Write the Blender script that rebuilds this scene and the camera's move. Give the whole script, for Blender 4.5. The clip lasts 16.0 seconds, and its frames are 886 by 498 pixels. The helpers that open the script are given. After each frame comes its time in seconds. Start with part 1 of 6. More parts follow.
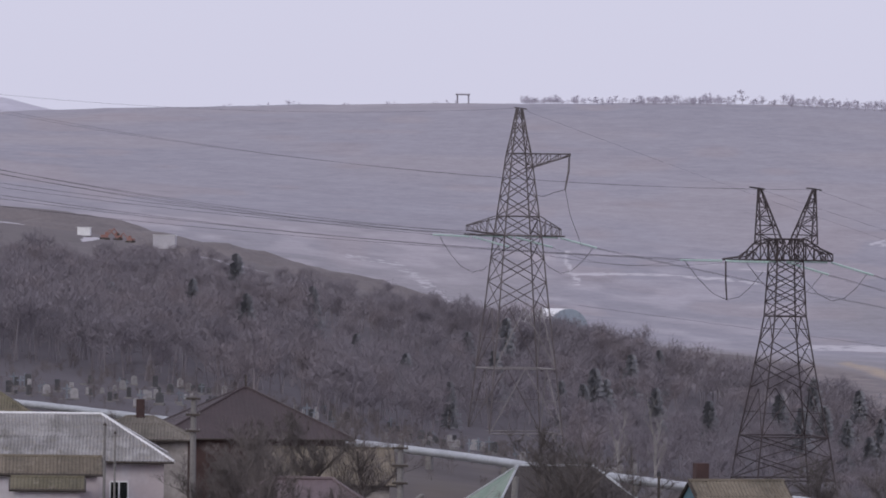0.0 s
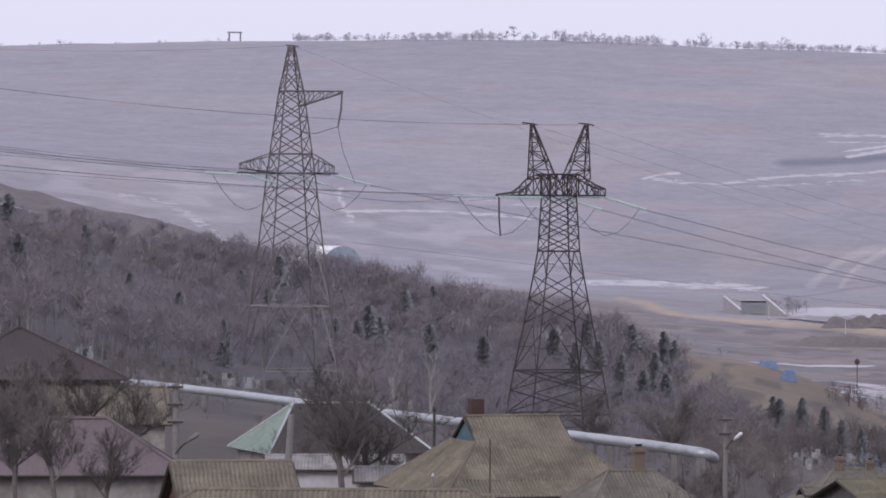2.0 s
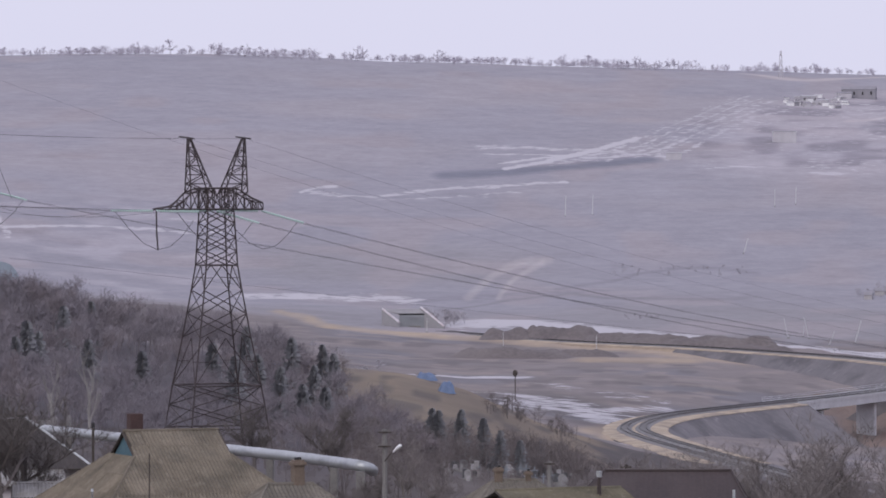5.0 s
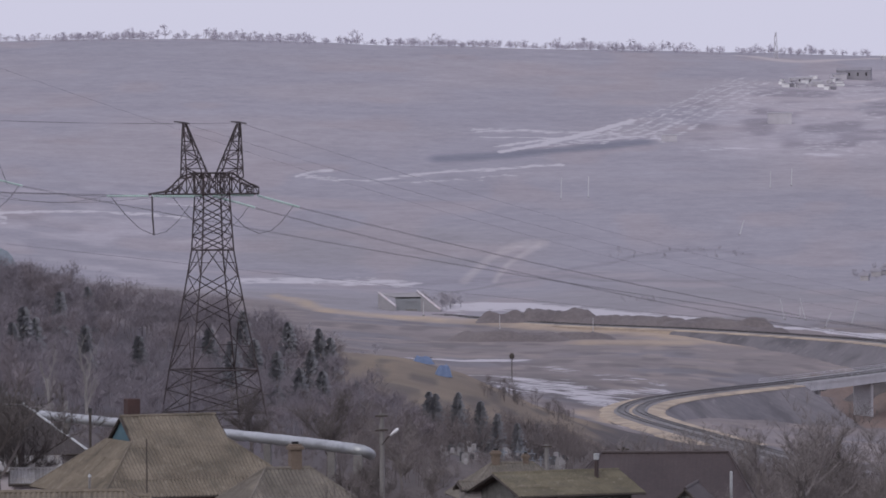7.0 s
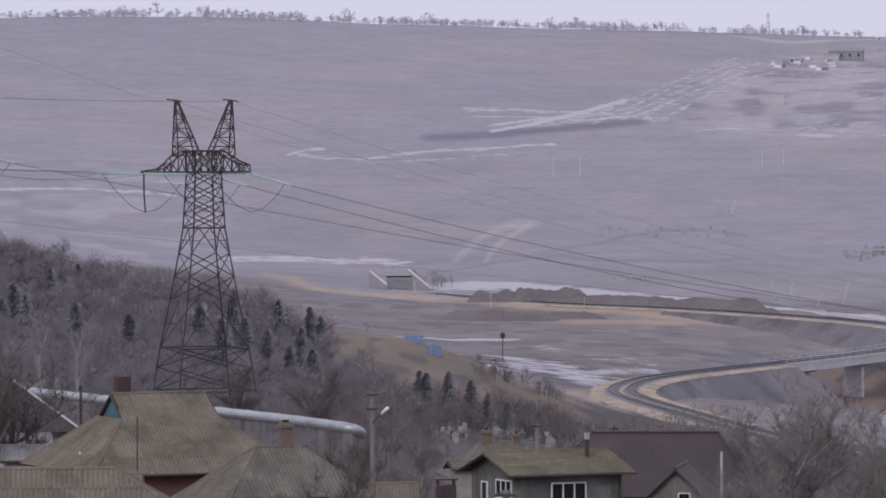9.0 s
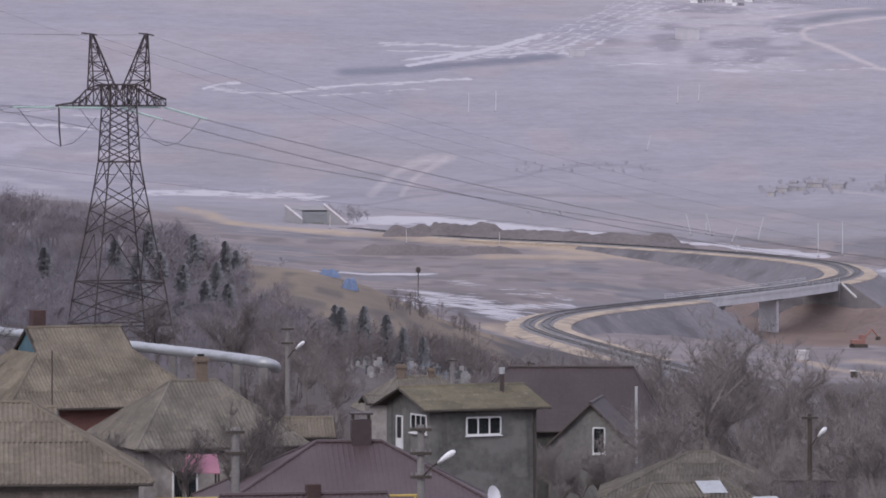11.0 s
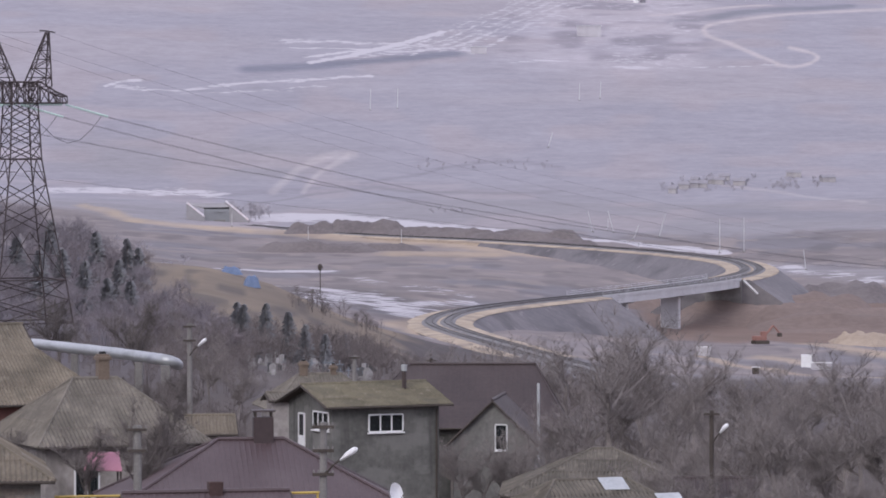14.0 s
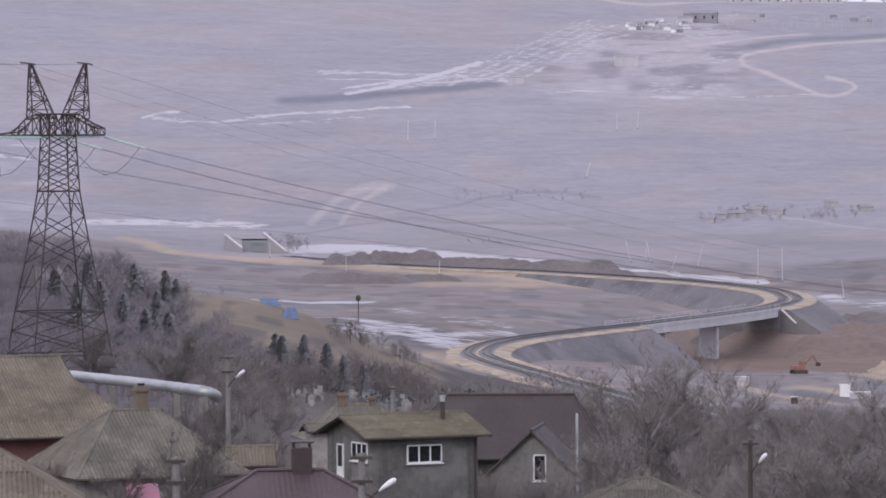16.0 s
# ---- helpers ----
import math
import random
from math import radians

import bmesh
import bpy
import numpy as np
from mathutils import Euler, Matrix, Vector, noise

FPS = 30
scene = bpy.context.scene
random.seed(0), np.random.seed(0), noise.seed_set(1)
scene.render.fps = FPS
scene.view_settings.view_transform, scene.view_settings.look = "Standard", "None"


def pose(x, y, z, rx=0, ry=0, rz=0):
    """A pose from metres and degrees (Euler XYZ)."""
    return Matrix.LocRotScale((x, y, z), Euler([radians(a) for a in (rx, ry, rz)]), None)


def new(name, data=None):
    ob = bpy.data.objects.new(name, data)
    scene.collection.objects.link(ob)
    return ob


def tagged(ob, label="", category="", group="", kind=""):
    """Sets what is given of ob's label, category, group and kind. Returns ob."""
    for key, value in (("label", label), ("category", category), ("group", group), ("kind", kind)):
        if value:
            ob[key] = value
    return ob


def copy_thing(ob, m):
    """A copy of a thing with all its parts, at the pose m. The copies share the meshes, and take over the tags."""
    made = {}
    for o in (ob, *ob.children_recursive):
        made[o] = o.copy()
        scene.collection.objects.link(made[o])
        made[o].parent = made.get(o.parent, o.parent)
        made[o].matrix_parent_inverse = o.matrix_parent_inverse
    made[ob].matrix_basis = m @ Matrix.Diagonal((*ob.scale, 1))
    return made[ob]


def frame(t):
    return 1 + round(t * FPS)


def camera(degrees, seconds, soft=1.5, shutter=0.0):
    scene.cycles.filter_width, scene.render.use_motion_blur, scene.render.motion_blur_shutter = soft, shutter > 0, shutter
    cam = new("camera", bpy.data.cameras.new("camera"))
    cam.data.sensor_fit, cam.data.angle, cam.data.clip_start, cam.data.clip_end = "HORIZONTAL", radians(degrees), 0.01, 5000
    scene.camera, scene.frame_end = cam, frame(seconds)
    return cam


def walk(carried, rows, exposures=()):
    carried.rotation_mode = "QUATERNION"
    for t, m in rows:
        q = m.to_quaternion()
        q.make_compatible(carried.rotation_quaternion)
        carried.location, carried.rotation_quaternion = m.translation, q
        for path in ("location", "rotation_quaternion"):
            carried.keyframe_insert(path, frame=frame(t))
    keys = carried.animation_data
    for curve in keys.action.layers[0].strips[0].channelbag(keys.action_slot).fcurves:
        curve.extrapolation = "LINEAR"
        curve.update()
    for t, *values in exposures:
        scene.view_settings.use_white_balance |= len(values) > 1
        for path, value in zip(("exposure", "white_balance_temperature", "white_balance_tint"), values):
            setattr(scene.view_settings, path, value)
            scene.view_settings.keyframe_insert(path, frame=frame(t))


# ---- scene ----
cam = camera(10.0, 16.0, soft=1.8)
# the camera turns on one spot, a balcony above the village: seconds, pitch + 90, lean, heading
TURNS = [
    (0.0, 89.980, -0.820, 7.917),
    (0.5, 89.913, -0.735, 7.294),
    (1.0, 89.739, -0.627, 7.024),
    (1.5, 89.449, -0.420, 6.143),
    (2.0, 89.295, -0.299, 5.353),
    (2.5, 89.316, -0.311, 4.717),
    (3.0, 89.160, -0.329, 3.739),
    (3.5, 89.216, -0.319, 2.938),
    (4.0, 89.306, -0.270, 1.940),
    (4.2, 89.347, -0.197, 1.767),
    (6.3, 89.493, 0.256, 1.402),
    (6.5, 89.430, 0.303, 1.502),
    (7.0, 89.267, 0.421, 1.430),
    (7.5, 89.224, 0.317, 1.435),
    (8.0, 89.134, 0.226, 1.507),
    (10.3, 88.597, 0.111, 1.071),
    (10.5, 88.461, 0.113, 1.023),
    (11.0, 88.286, 0.018, 0.383),
    (11.5, 88.149, 0.052, 0.209),
    (12.0, 87.948, -0.000, 0.000),
    (12.5, 87.977, -0.025, 0.034),
    (13.0, 88.074, 0.006, -0.007),
    (13.5, 88.126, 0.004, -0.761),
    (14.0, 88.252, 0.065, -0.728),
    (14.5, 88.328, 0.165, -0.694),
    (15.0, 88.411, 0.217, -0.497),
    (15.5, 88.526, 0.246, -0.400),
    (16.0, 88.600, 0.271, -0.304),
]
walk(cam, [(t, pose(0, 0, 0, rx, ry, rz)) for t, rx, ry, rz in TURNS], exposures=[(0.0, 0.15), (1.0, 0.2), (2.0, 0.42), (3.5, 0.4), (4.2, 0.4), (6.5, 0.1), (8.0, 0.12), (10.5, 0.42), (11.5, 0.55), (12.5, 0.62), (14.0, 0.65), (16.0, 0.58)])

# ---- overcast winter daylight ----
world = bpy.data.worlds.new("overcast")
scene.world = world
world.use_nodes = True
wn, wl = world.node_tree.nodes, world.node_tree.links
sky = wn.new("ShaderNodeTexSky")
sky.sky_type, sky.sun_disc = "NISHITA", False
sky.sun_elevation, sky.sun_rotation = radians(32), radians(205)
sky.air_density, sky.dust_density, sky.ozone_density = 1.0, 4.0, 1.0
cloud = wn.new("ShaderNodeMix")
cloud.data_type = "RGBA"
cloud.inputs[0].default_value = 0.9
cloud.inputs[7].default_value = (6.15, 6.08, 7.65, 1)
wl.new(sky.outputs[0], cloud.inputs[6])
wl.new(cloud.outputs[2], wn["Background"].inputs["Color"])
wn["Background"].inputs["Strength"].default_value = 0.1
sun = new("sun", bpy.data.lights.new("sun", "SUN"))
sun.data.energy, sun.data.angle, sun.data.color = 0.7, radians(25), (1.0, 0.98, 0.96)
sun.matrix_world = pose(0, 0, 300, 58, 0, -25)


# ---- materials ----
def mat(name, low, high, scale=2.0, fine=14.0, rough=0.85, metal=0.0, bump=0.3, vary=0.0, depth=0.02, stretch=None):
    """A surface whose colour wanders between two tones at two scales, with fine relief."""
    m = bpy.data.materials.new(name)
    m.use_nodes = True
    n, l = m.node_tree.nodes, m.node_tree.links
    b = n["Principled BSDF"]
    tc = n.new("ShaderNodeTexCoord")
    mp = n.new("ShaderNodeMapping")
    if stretch:
        mp.inputs["Scale"].default_value = stretch
    l.new(tc.outputs["Object"], mp.inputs[0])
    a = n.new("ShaderNodeTexNoise")
    a.inputs["Scale"].default_value, a.inputs["Detail"].default_value = scale, 5
    f = n.new("ShaderNodeTexNoise")
    f.inputs["Scale"].default_value, f.inputs["Detail"].default_value = fine, 4
    l.new(mp.outputs[0], a.inputs[0])
    l.new(mp.outputs[0], f.inputs[0])
    mul = n.new("ShaderNodeMath")
    mul.operation = "MULTIPLY_ADD"
    mul.inputs[1].default_value, mul.inputs[2].default_value = 0.45, 0.0
    l.new(f.outputs[0], mul.inputs[0])
    add = n.new("ShaderNodeMath")
    add.operation = "MULTIPLY_ADD"
    add.inputs[1].default_value = 0.55
    l.new(a.outputs[0], add.inputs[0])
    l.new(mul.outputs[0], add.inputs[2])
    r = n.new("ShaderNodeValToRGB")
    r.color_ramp.elements[0].position, r.color_ramp.elements[1].position = 0.34, 0.66
    r.color_ramp.elements[0].color, r.color_ramp.elements[1].color = (*low, 1), (*high, 1)
    l.new(add.outputs[0], r.inputs[0])
    out = r.outputs[0]
    if vary:
        oi = n.new("ShaderNodeObjectInfo")
        hs = n.new("ShaderNodeHueSaturation")
        mr = n.new("ShaderNodeMapRange")
        mr.inputs[3].default_value, mr.inputs[4].default_value = 1 - vary, 1 + vary
        l.new(oi.outputs["Random"], mr.inputs[0])
        l.new(mr.outputs[0], hs.inputs["Value"])
        l.new(out, hs.inputs["Color"])
        out = hs.outputs[0]
    l.new(out, b.inputs["Base Color"])
    b.inputs["Roughness"].default_value, b.inputs["Metallic"].default_value = rough, metal
    if bump:
        bp = n.new("ShaderNodeBump")
        bp.inputs["Strength"].default_value, bp.inputs["Distance"].default_value = bump, depth
        l.new(add.outputs[0], bp.inputs["Height"])
        l.new(bp.outputs[0], b.inputs["Normal"])
    return m


def weather(m, colour, size, lo, hi, amount):
    """Lays streaks or stains of another tone over a surface."""
    n, l = m.node_tree.nodes, m.node_tree.links
    base = n["Principled BSDF"].inputs["Base Color"]
    src = base.links[0].from_socket
    tc, mp, t, mr, mx = (n.new("ShaderNode" + k) for k in ("TexCoord", "Mapping", "TexNoise", "MapRange", "Mix"))
    mp.inputs["Scale"].default_value = size
    t.inputs["Scale"].default_value, t.inputs["Detail"].default_value = 1.0, 6
    mr.inputs[1].default_value, mr.inputs[2].default_value, mr.inputs[4].default_value = lo, hi, amount
    mx.data_type = "RGBA"
    mx.inputs[7].default_value = (*colour, 1)
    l.new(tc.outputs["Object"], mp.inputs[0])
    l.new(mp.outputs[0], t.inputs[0])
    l.new(t.outputs[0], mr.inputs[0])
    l.new(mr.outputs[0], mx.inputs[0])
    l.new(src, mx.inputs[6])
    l.new(mx.outputs[2], base)


def glass_mat():
    m = bpy.data.materials.new("window_glass")
    m.use_nodes = True
    b = m.node_tree.nodes["Principled BSDF"]
    b.inputs["Base Color"].default_value = (0.22, 0.25, 0.27, 1)
    b.inputs["Roughness"].default_value = 0.04
    b.inputs["Transmission Weight"].default_value = 0.95
    b.inputs["IOR"].default_value = 1.3
    return m


GLASS = glass_mat()
SLATE = mat("weathered_asbestos_slate", (0.128, 0.107, 0.08), (0.215, 0.184, 0.142), 0.5, 6.0, 0.95, bump=0.4, vary=0.13)
SLATE_MOSS = mat("mossy_olive_slate", (0.108, 0.096, 0.062), (0.178, 0.158, 0.11), 0.6, 7.0, 0.95, bump=0.4, vary=0.12)
SLATE_PALE = mat("pale_grey_slate", (0.20, 0.19, 0.185), (0.31, 0.30, 0.29), 0.5, 6.0, 0.95, bump=0.4, vary=0.12)
MAROON = mat("maroon_profiled_metal", (0.062, 0.041, 0.043), (0.088, 0.060, 0.063), 0.4, 5.0, 0.5, bump=0.1, vary=0.04)
MAROON_DARK = mat("dark_maroon_metal", (0.035, 0.023, 0.024), (0.058, 0.039, 0.04), 0.4, 5.0, 0.6, bump=0.1, vary=0.05)
MAUVE = mat("faded_mauve_metal", (0.108, 0.078, 0.082), (0.155, 0.115, 0.12), 0.4, 5.0, 0.6, bump=0.1, vary=0.04)
BROWNROOF = mat("dark_brown_metal", (0.035, 0.024, 0.024), (0.062, 0.044, 0.042), 0.4, 5.0, 0.6, bump=0.1, vary=0.05)
GREENROOF = mat("green_painted_sheet", (0.15, 0.215, 0.165), (0.23, 0.295, 0.235), 0.6, 5.0, 0.6, bump=0.1)
# near-black roof tone holds the shade of the trees in front
SHADED_ROOF = mat("tree_shaded_roof", (0.035, 0.03, 0.03), (0.07, 0.06, 0.057), 0.5, 6.0, 0.95, bump=0.3)
PLASTER_GREY = mat("grey_cement_render", (0.085, 0.085, 0.08), (0.165, 0.162, 0.152), 0.55, 5.0, 0.95, bump=0.4)
PLASTER_MID = mat("mid_grey_rough_plaster", (0.13, 0.127, 0.122), (0.23, 0.225, 0.215), 0.6, 5.0, 0.95, bump=0.4)
PLASTER_WHITE = mat("white_limewash", (0.50, 0.47, 0.50), (0.66, 0.63, 0.66), 0.5, 5.0, 0.9, bump=0.2)
PLASTER_OLD = mat("stained_old_plaster", (0.22, 0.20, 0.19), (0.40, 0.37, 0.35), 0.6, 4.0, 0.95, bump=0.3)
SLATE_DARK = mat("dark_old_slate", (0.085, 0.075, 0.062), (0.15, 0.134, 0.112), 0.5, 6.0, 0.95, bump=0.4, vary=0.15)
SLATE_GREY = mat("greyed_slate", (0.122, 0.108, 0.09), (0.2, 0.18, 0.152), 0.5, 6.0, 0.95, bump=0.4, vary=0.12)
BRICK_DARK = mat("dark_red_brick", (0.045, 0.028, 0.027), (0.085, 0.05, 0.046), 1.2, 14.0, 0.95, bump=0.5)
BRICK_TAN = mat("tan_chimney_brick", (0.125, 0.096, 0.074), (0.205, 0.16, 0.125), 1.6, 9.0, 0.95, bump=0.5)
BRICK = mat("red_brickwork", (0.105, 0.047, 0.042), (0.185, 0.088, 0.075), 1.2, 16.0, 0.95, bump=0.5, vary=0.15)
STONE = mat("pale_limestone_block", (0.18, 0.15, 0.13), (0.31, 0.265, 0.235), 1.2, 9.0, 0.95, bump=0.5, vary=0.28)
MORTAR = mat("grey_mortar", (0.16, 0.15, 0.14), (0.24, 0.225, 0.21), 1.5, 12.0, 0.95, bump=0.4)
TRIM_WHITE = mat("white_plastic_trim", (0.70, 0.70, 0.70), (0.82, 0.82, 0.82), 1.0, 9.0, 0.5, bump=0.05)
TRIM_PALE = mat("pale_galvanised_flashing", (0.38, 0.40, 0.41), (0.55, 0.57, 0.58), 1.0, 9.0, 0.5, metal=0.3, bump=0.1)
WOOD_DARK = mat("dark_weathered_board", (0.045, 0.037, 0.032), (0.085, 0.07, 0.06), 1.5, 14.0, 0.9, bump=0.3)
WOOD_OCHRE = mat("ochre_board", (0.22, 0.13, 0.05), (0.32, 0.19, 0.08), 1.5, 14.0, 0.85, bump=0.3)
BLUE_BOARD = mat("faded_blue_paint", (0.06, 0.12, 0.155), (0.10, 0.18, 0.215), 1.0, 9.0, 0.8, bump=0.2)
# near-black colour gives the darkness of unlit rooms and flue mouths
INSIDE = mat("dim_interior", (0.012, 0.012, 0.014), (0.03, 0.028, 0.03), 1.0, 4.0, 0.9, bump=0.0)
CONCRETE = mat("weathered_concrete", (0.15, 0.142, 0.137), (0.25, 0.24, 0.23), 0.8, 9.0, 0.9, bump=0.3)
CONCRETE_PALE = mat("fresh_pale_concrete", (0.48, 0.48, 0.495), (0.62, 0.62, 0.635), 0.25, 2.0, 0.9, bump=0.2)
STEEL_BROWN = mat("rusty_brown_lattice_steel", (0.038, 0.029, 0.031), (0.07, 0.054, 0.055), 0.8, 6.0, 0.8, bump=0.2)
STEEL_PALE = mat("greyed_lattice_steel", (0.10, 0.085, 0.085), (0.15, 0.13, 0.128), 0.8, 6.0, 0.8, bump=0.2)
STEEL_WHITE = mat("whitewashed_steel", (0.20, 0.185, 0.18), (0.29, 0.27, 0.265), 0.8, 6.0, 0.8, bump=0.2)
CABLE = mat("aluminium_cable", (0.04, 0.036, 0.042), (0.07, 0.064, 0.07), 0.3, 3.0, 0.6, bump=0.0)
INSULATOR = mat("green_glass_insulator", (0.42, 0.58, 0.53), (0.58, 0.72, 0.67), 1.0, 5.0, 0.15, bump=0.0)
PIPE = mat("galvanised_pipe_cladding", (0.36, 0.375, 0.385), (0.52, 0.54, 0.55), 0.25, 3.0, 0.45, metal=0.5, bump=0.25)
BARK = mat("grey_brown_bark", (0.105, 0.092, 0.088), (0.18, 0.158, 0.15), 1.0, 8.0, 0.95, bump=0.2, vary=0.2)
BARK_LIGHT = mat("pale_grey_brown_bark", (0.165, 0.147, 0.142), (0.275, 0.245, 0.235), 1.0, 8.0, 0.95, bump=0.2, vary=0.18)
BARK_PALE = mat("pale_birch_bark", (0.22, 0.205, 0.20), (0.33, 0.315, 0.305), 1.0, 8.0, 0.9, bump=0.1)
# needle colour is lightened and greyed to include haze before the conifers
NEEDLE = mat("hazed_conifer_needles", (0.19, 0.192, 0.207), (0.25, 0.252, 0.265), 0.4, 8.0, 1.0, bump=0.0, vary=0.15)
LAMP_SHELL = mat("white_lamp_enamel", (0.74, 0.74, 0.76), (0.86, 0.86, 0.88), 2.0, 9.0, 0.35, bump=0.0)


for m in (SLATE, SLATE_DARK, SLATE_GREY, SLATE_MOSS, SLATE_PALE):
    weather(m, (0.27, 0.238, 0.192), (2.6, 2.6, 0.45), 0.56, 0.7, 0.5)
    weather(m, (0.075, 0.07, 0.055), (0.7, 0.7, 0.35), 0.52, 0.7, 0.55)
weather(SLATE_PALE, (0.40, 0.39, 0.385), (1.2, 1.2, 0.6), 0.5, 0.66, 0.6)
weather(PLASTER_GREY, (0.21, 0.205, 0.195), (0.5, 0.5, 0.8), 0.52, 0.6, 0.55)
weather(PLASTER_GREY, (0.06, 0.058, 0.055), (1.8, 1.8, 0.25), 0.56, 0.7, 0.6)
weather(PLASTER_WHITE, (0.46, 0.38, 0.38), (0.35, 0.35, 0.2), 0.5, 0.6, 0.6)
weather(PLASTER_OLD, (0.13, 0.115, 0.105), (0.9, 0.9, 0.5), 0.5, 0.66, 0.7)
weather(MAROON, (0.105, 0.08, 0.082), (0.5, 0.5, 0.3), 0.5, 0.7, 0.5)
weather(BROWNROOF, (0.066, 0.053, 0.05), (0.6, 0.6, 0.4), 0.5, 0.7, 0.5)
weather(GREENROOF, (0.28, 0.28, 0.26), (1.6, 1.6, 0.4), 0.52, 0.7, 0.6)
weather(STONE, (0.30, 0.21, 0.17), (0.8, 0.8, 1.2), 0.5, 0.62, 0.6)
weather(PIPE, (0.20, 0.20, 0.205), (0.25, 0.25, 1.5), 0.54, 0.68, 0.5)

# ---- building blocks ----
SURVEY = 8961.0     # bearings and drops are given in 1/8961 of the distance ahead


def sight(bearing, drop, ahead):
    return Vector((bearing / SURVEY * ahead, ahead, -drop / SURVEY * ahead))


def mesh_from(name, verts, faces, material, smooth=False):
    me = bpy.data.meshes.new(name)
    me.from_pydata([tuple(v) for v in verts], [], [tuple(f) for f in faces])
    me.update()
    if material:
        me.materials.append(material)
    if smooth:
        me.polygons.foreach_set("use_smooth", [True] * len(me.polygons))
    return me


def piece(name, shape, material, parent=None, label="", smooth=False):
    """Links (verts, faces) as one mesh object under a thing or a part."""
    ob = new(name, mesh_from(name, shape[0], shape[1], material, smooth))
    ob.parent = parent
    if label:
        tagged(ob, label)
    return ob


def thing(name, place, yaw, label, category, group="", kind=""):
    ob = new(name)
    ob.empty_display_size = 0.2
    ob.matrix_world = pose(*place, 0, 0, yaw)
    return tagged(ob, label, category, group, kind)


def join(*shapes):
    V, F = [], []
    for v, f in shapes:
        o = len(V)
        V.extend(v)
        F.extend([tuple(i + o for i in q) for q in f])
    return V, F


def moved(shape, m):
    return [m @ Vector(v) for v in shape[0]], shape[1]


def box(x0, x1, y0, y1, z0, z1, b=0.0):
    """A box; b chamfers its upright edges and draws in its top a little."""
    if not b:
        v = [(x, y, z) for z in (z0, z1) for x, y in ((x0, y0), (x1, y0), (x1, y1), (x0, y1))]
        return v, [(3, 2, 1, 0), (4, 5, 6, 7), (0, 1, 5, 4), (1, 2, 6, 5), (2, 3, 7, 6), (3, 0, 4, 7)]
    ring = [(x0 + b, y0), (x1 - b, y0), (x1, y0 + b), (x1, y1 - b), (x1 - b, y1), (x0 + b, y1), (x0, y1 - b), (x0, y0 + b)]
    cx, cy = (x0 + x1) / 2, (y0 + y1) / 2
    v = [(x, y, z) for z in (z0, z1 - b) for x, y in ring]
    v += [(x - b * (1 if x > cx else -1), y - b * (1 if y > cy else -1), z1) for x, y in ring]
    f = [tuple(range(7, -1, -1)), tuple(range(16, 24))]
    for k in (0, 8):
        f += [(k + i, k + (i + 1) % 8, k + 8 + (i + 1) % 8, k + 8 + i) for i in range(8)]
    return v, f


def tube(path, radii, n=6, cap=True):
    """A tube along a path; radii one number or one for each point."""
    P = [Vector(p) for p in path]
    R = radii if isinstance(radii, (list, tuple)) else [radii] * len(P)
    V, F = [], []
    for i, p in enumerate(P):
        d = (P[min(i + 1, len(P) - 1)] - P[max(i - 1, 0)]).normalized()
        s = d.cross(Vector((0, 0, 1)) if abs(d.z) < 0.95 else Vector((1, 0, 0))).normalized()
        u = s.cross(d)
        for k in range(n):
            a = 2 * math.pi * k / n
            V.append(p + (s * math.cos(a) + u * math.sin(a)) * R[i])
    for i in range(len(P) - 1):
        for k in range(n):
            F.append((i * n + k, i * n + (k + 1) % n, (i + 1) * n + (k + 1) % n, (i + 1) * n + k))
    if cap:
        F.append(tuple(range(n - 1, -1, -1)))
        F.append(tuple((len(P) - 1) * n + k for k in range(n)))
    return V, F


def bar(a, b, w):
    return tube([a, b], w / 2 * 1.2, 4)


def ball(c, r, n=10, rings=6, sz=1.0):
    V, F = [], []
    for i in range(rings + 1):
        th = math.pi * i / rings
        for k in range(n):
            ph = 2 * math.pi * k / n
            V.append((c[0] + r * math.sin(th) * math.cos(ph), c[1] + r * math.sin(th) * math.sin(ph), c[2] + r * sz * math.cos(th)))
    for i in range(rings):
        for k in range(n):
            F.append((i * n + k, (i + 1) * n + k, (i + 1) * n + (k + 1) % n, i * n + (k + 1) % n))
    return V, F


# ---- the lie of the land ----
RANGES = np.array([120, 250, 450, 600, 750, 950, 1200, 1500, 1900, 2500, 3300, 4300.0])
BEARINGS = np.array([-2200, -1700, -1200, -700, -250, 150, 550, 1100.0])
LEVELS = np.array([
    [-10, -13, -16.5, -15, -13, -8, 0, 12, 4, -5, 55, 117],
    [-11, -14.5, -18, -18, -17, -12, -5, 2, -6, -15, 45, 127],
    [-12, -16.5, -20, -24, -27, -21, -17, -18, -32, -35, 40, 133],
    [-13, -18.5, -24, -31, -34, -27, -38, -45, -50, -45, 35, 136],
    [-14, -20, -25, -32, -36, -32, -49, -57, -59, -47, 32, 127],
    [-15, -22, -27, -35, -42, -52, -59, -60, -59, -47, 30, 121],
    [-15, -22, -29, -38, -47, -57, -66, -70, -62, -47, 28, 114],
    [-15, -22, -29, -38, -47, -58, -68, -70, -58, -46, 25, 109]])


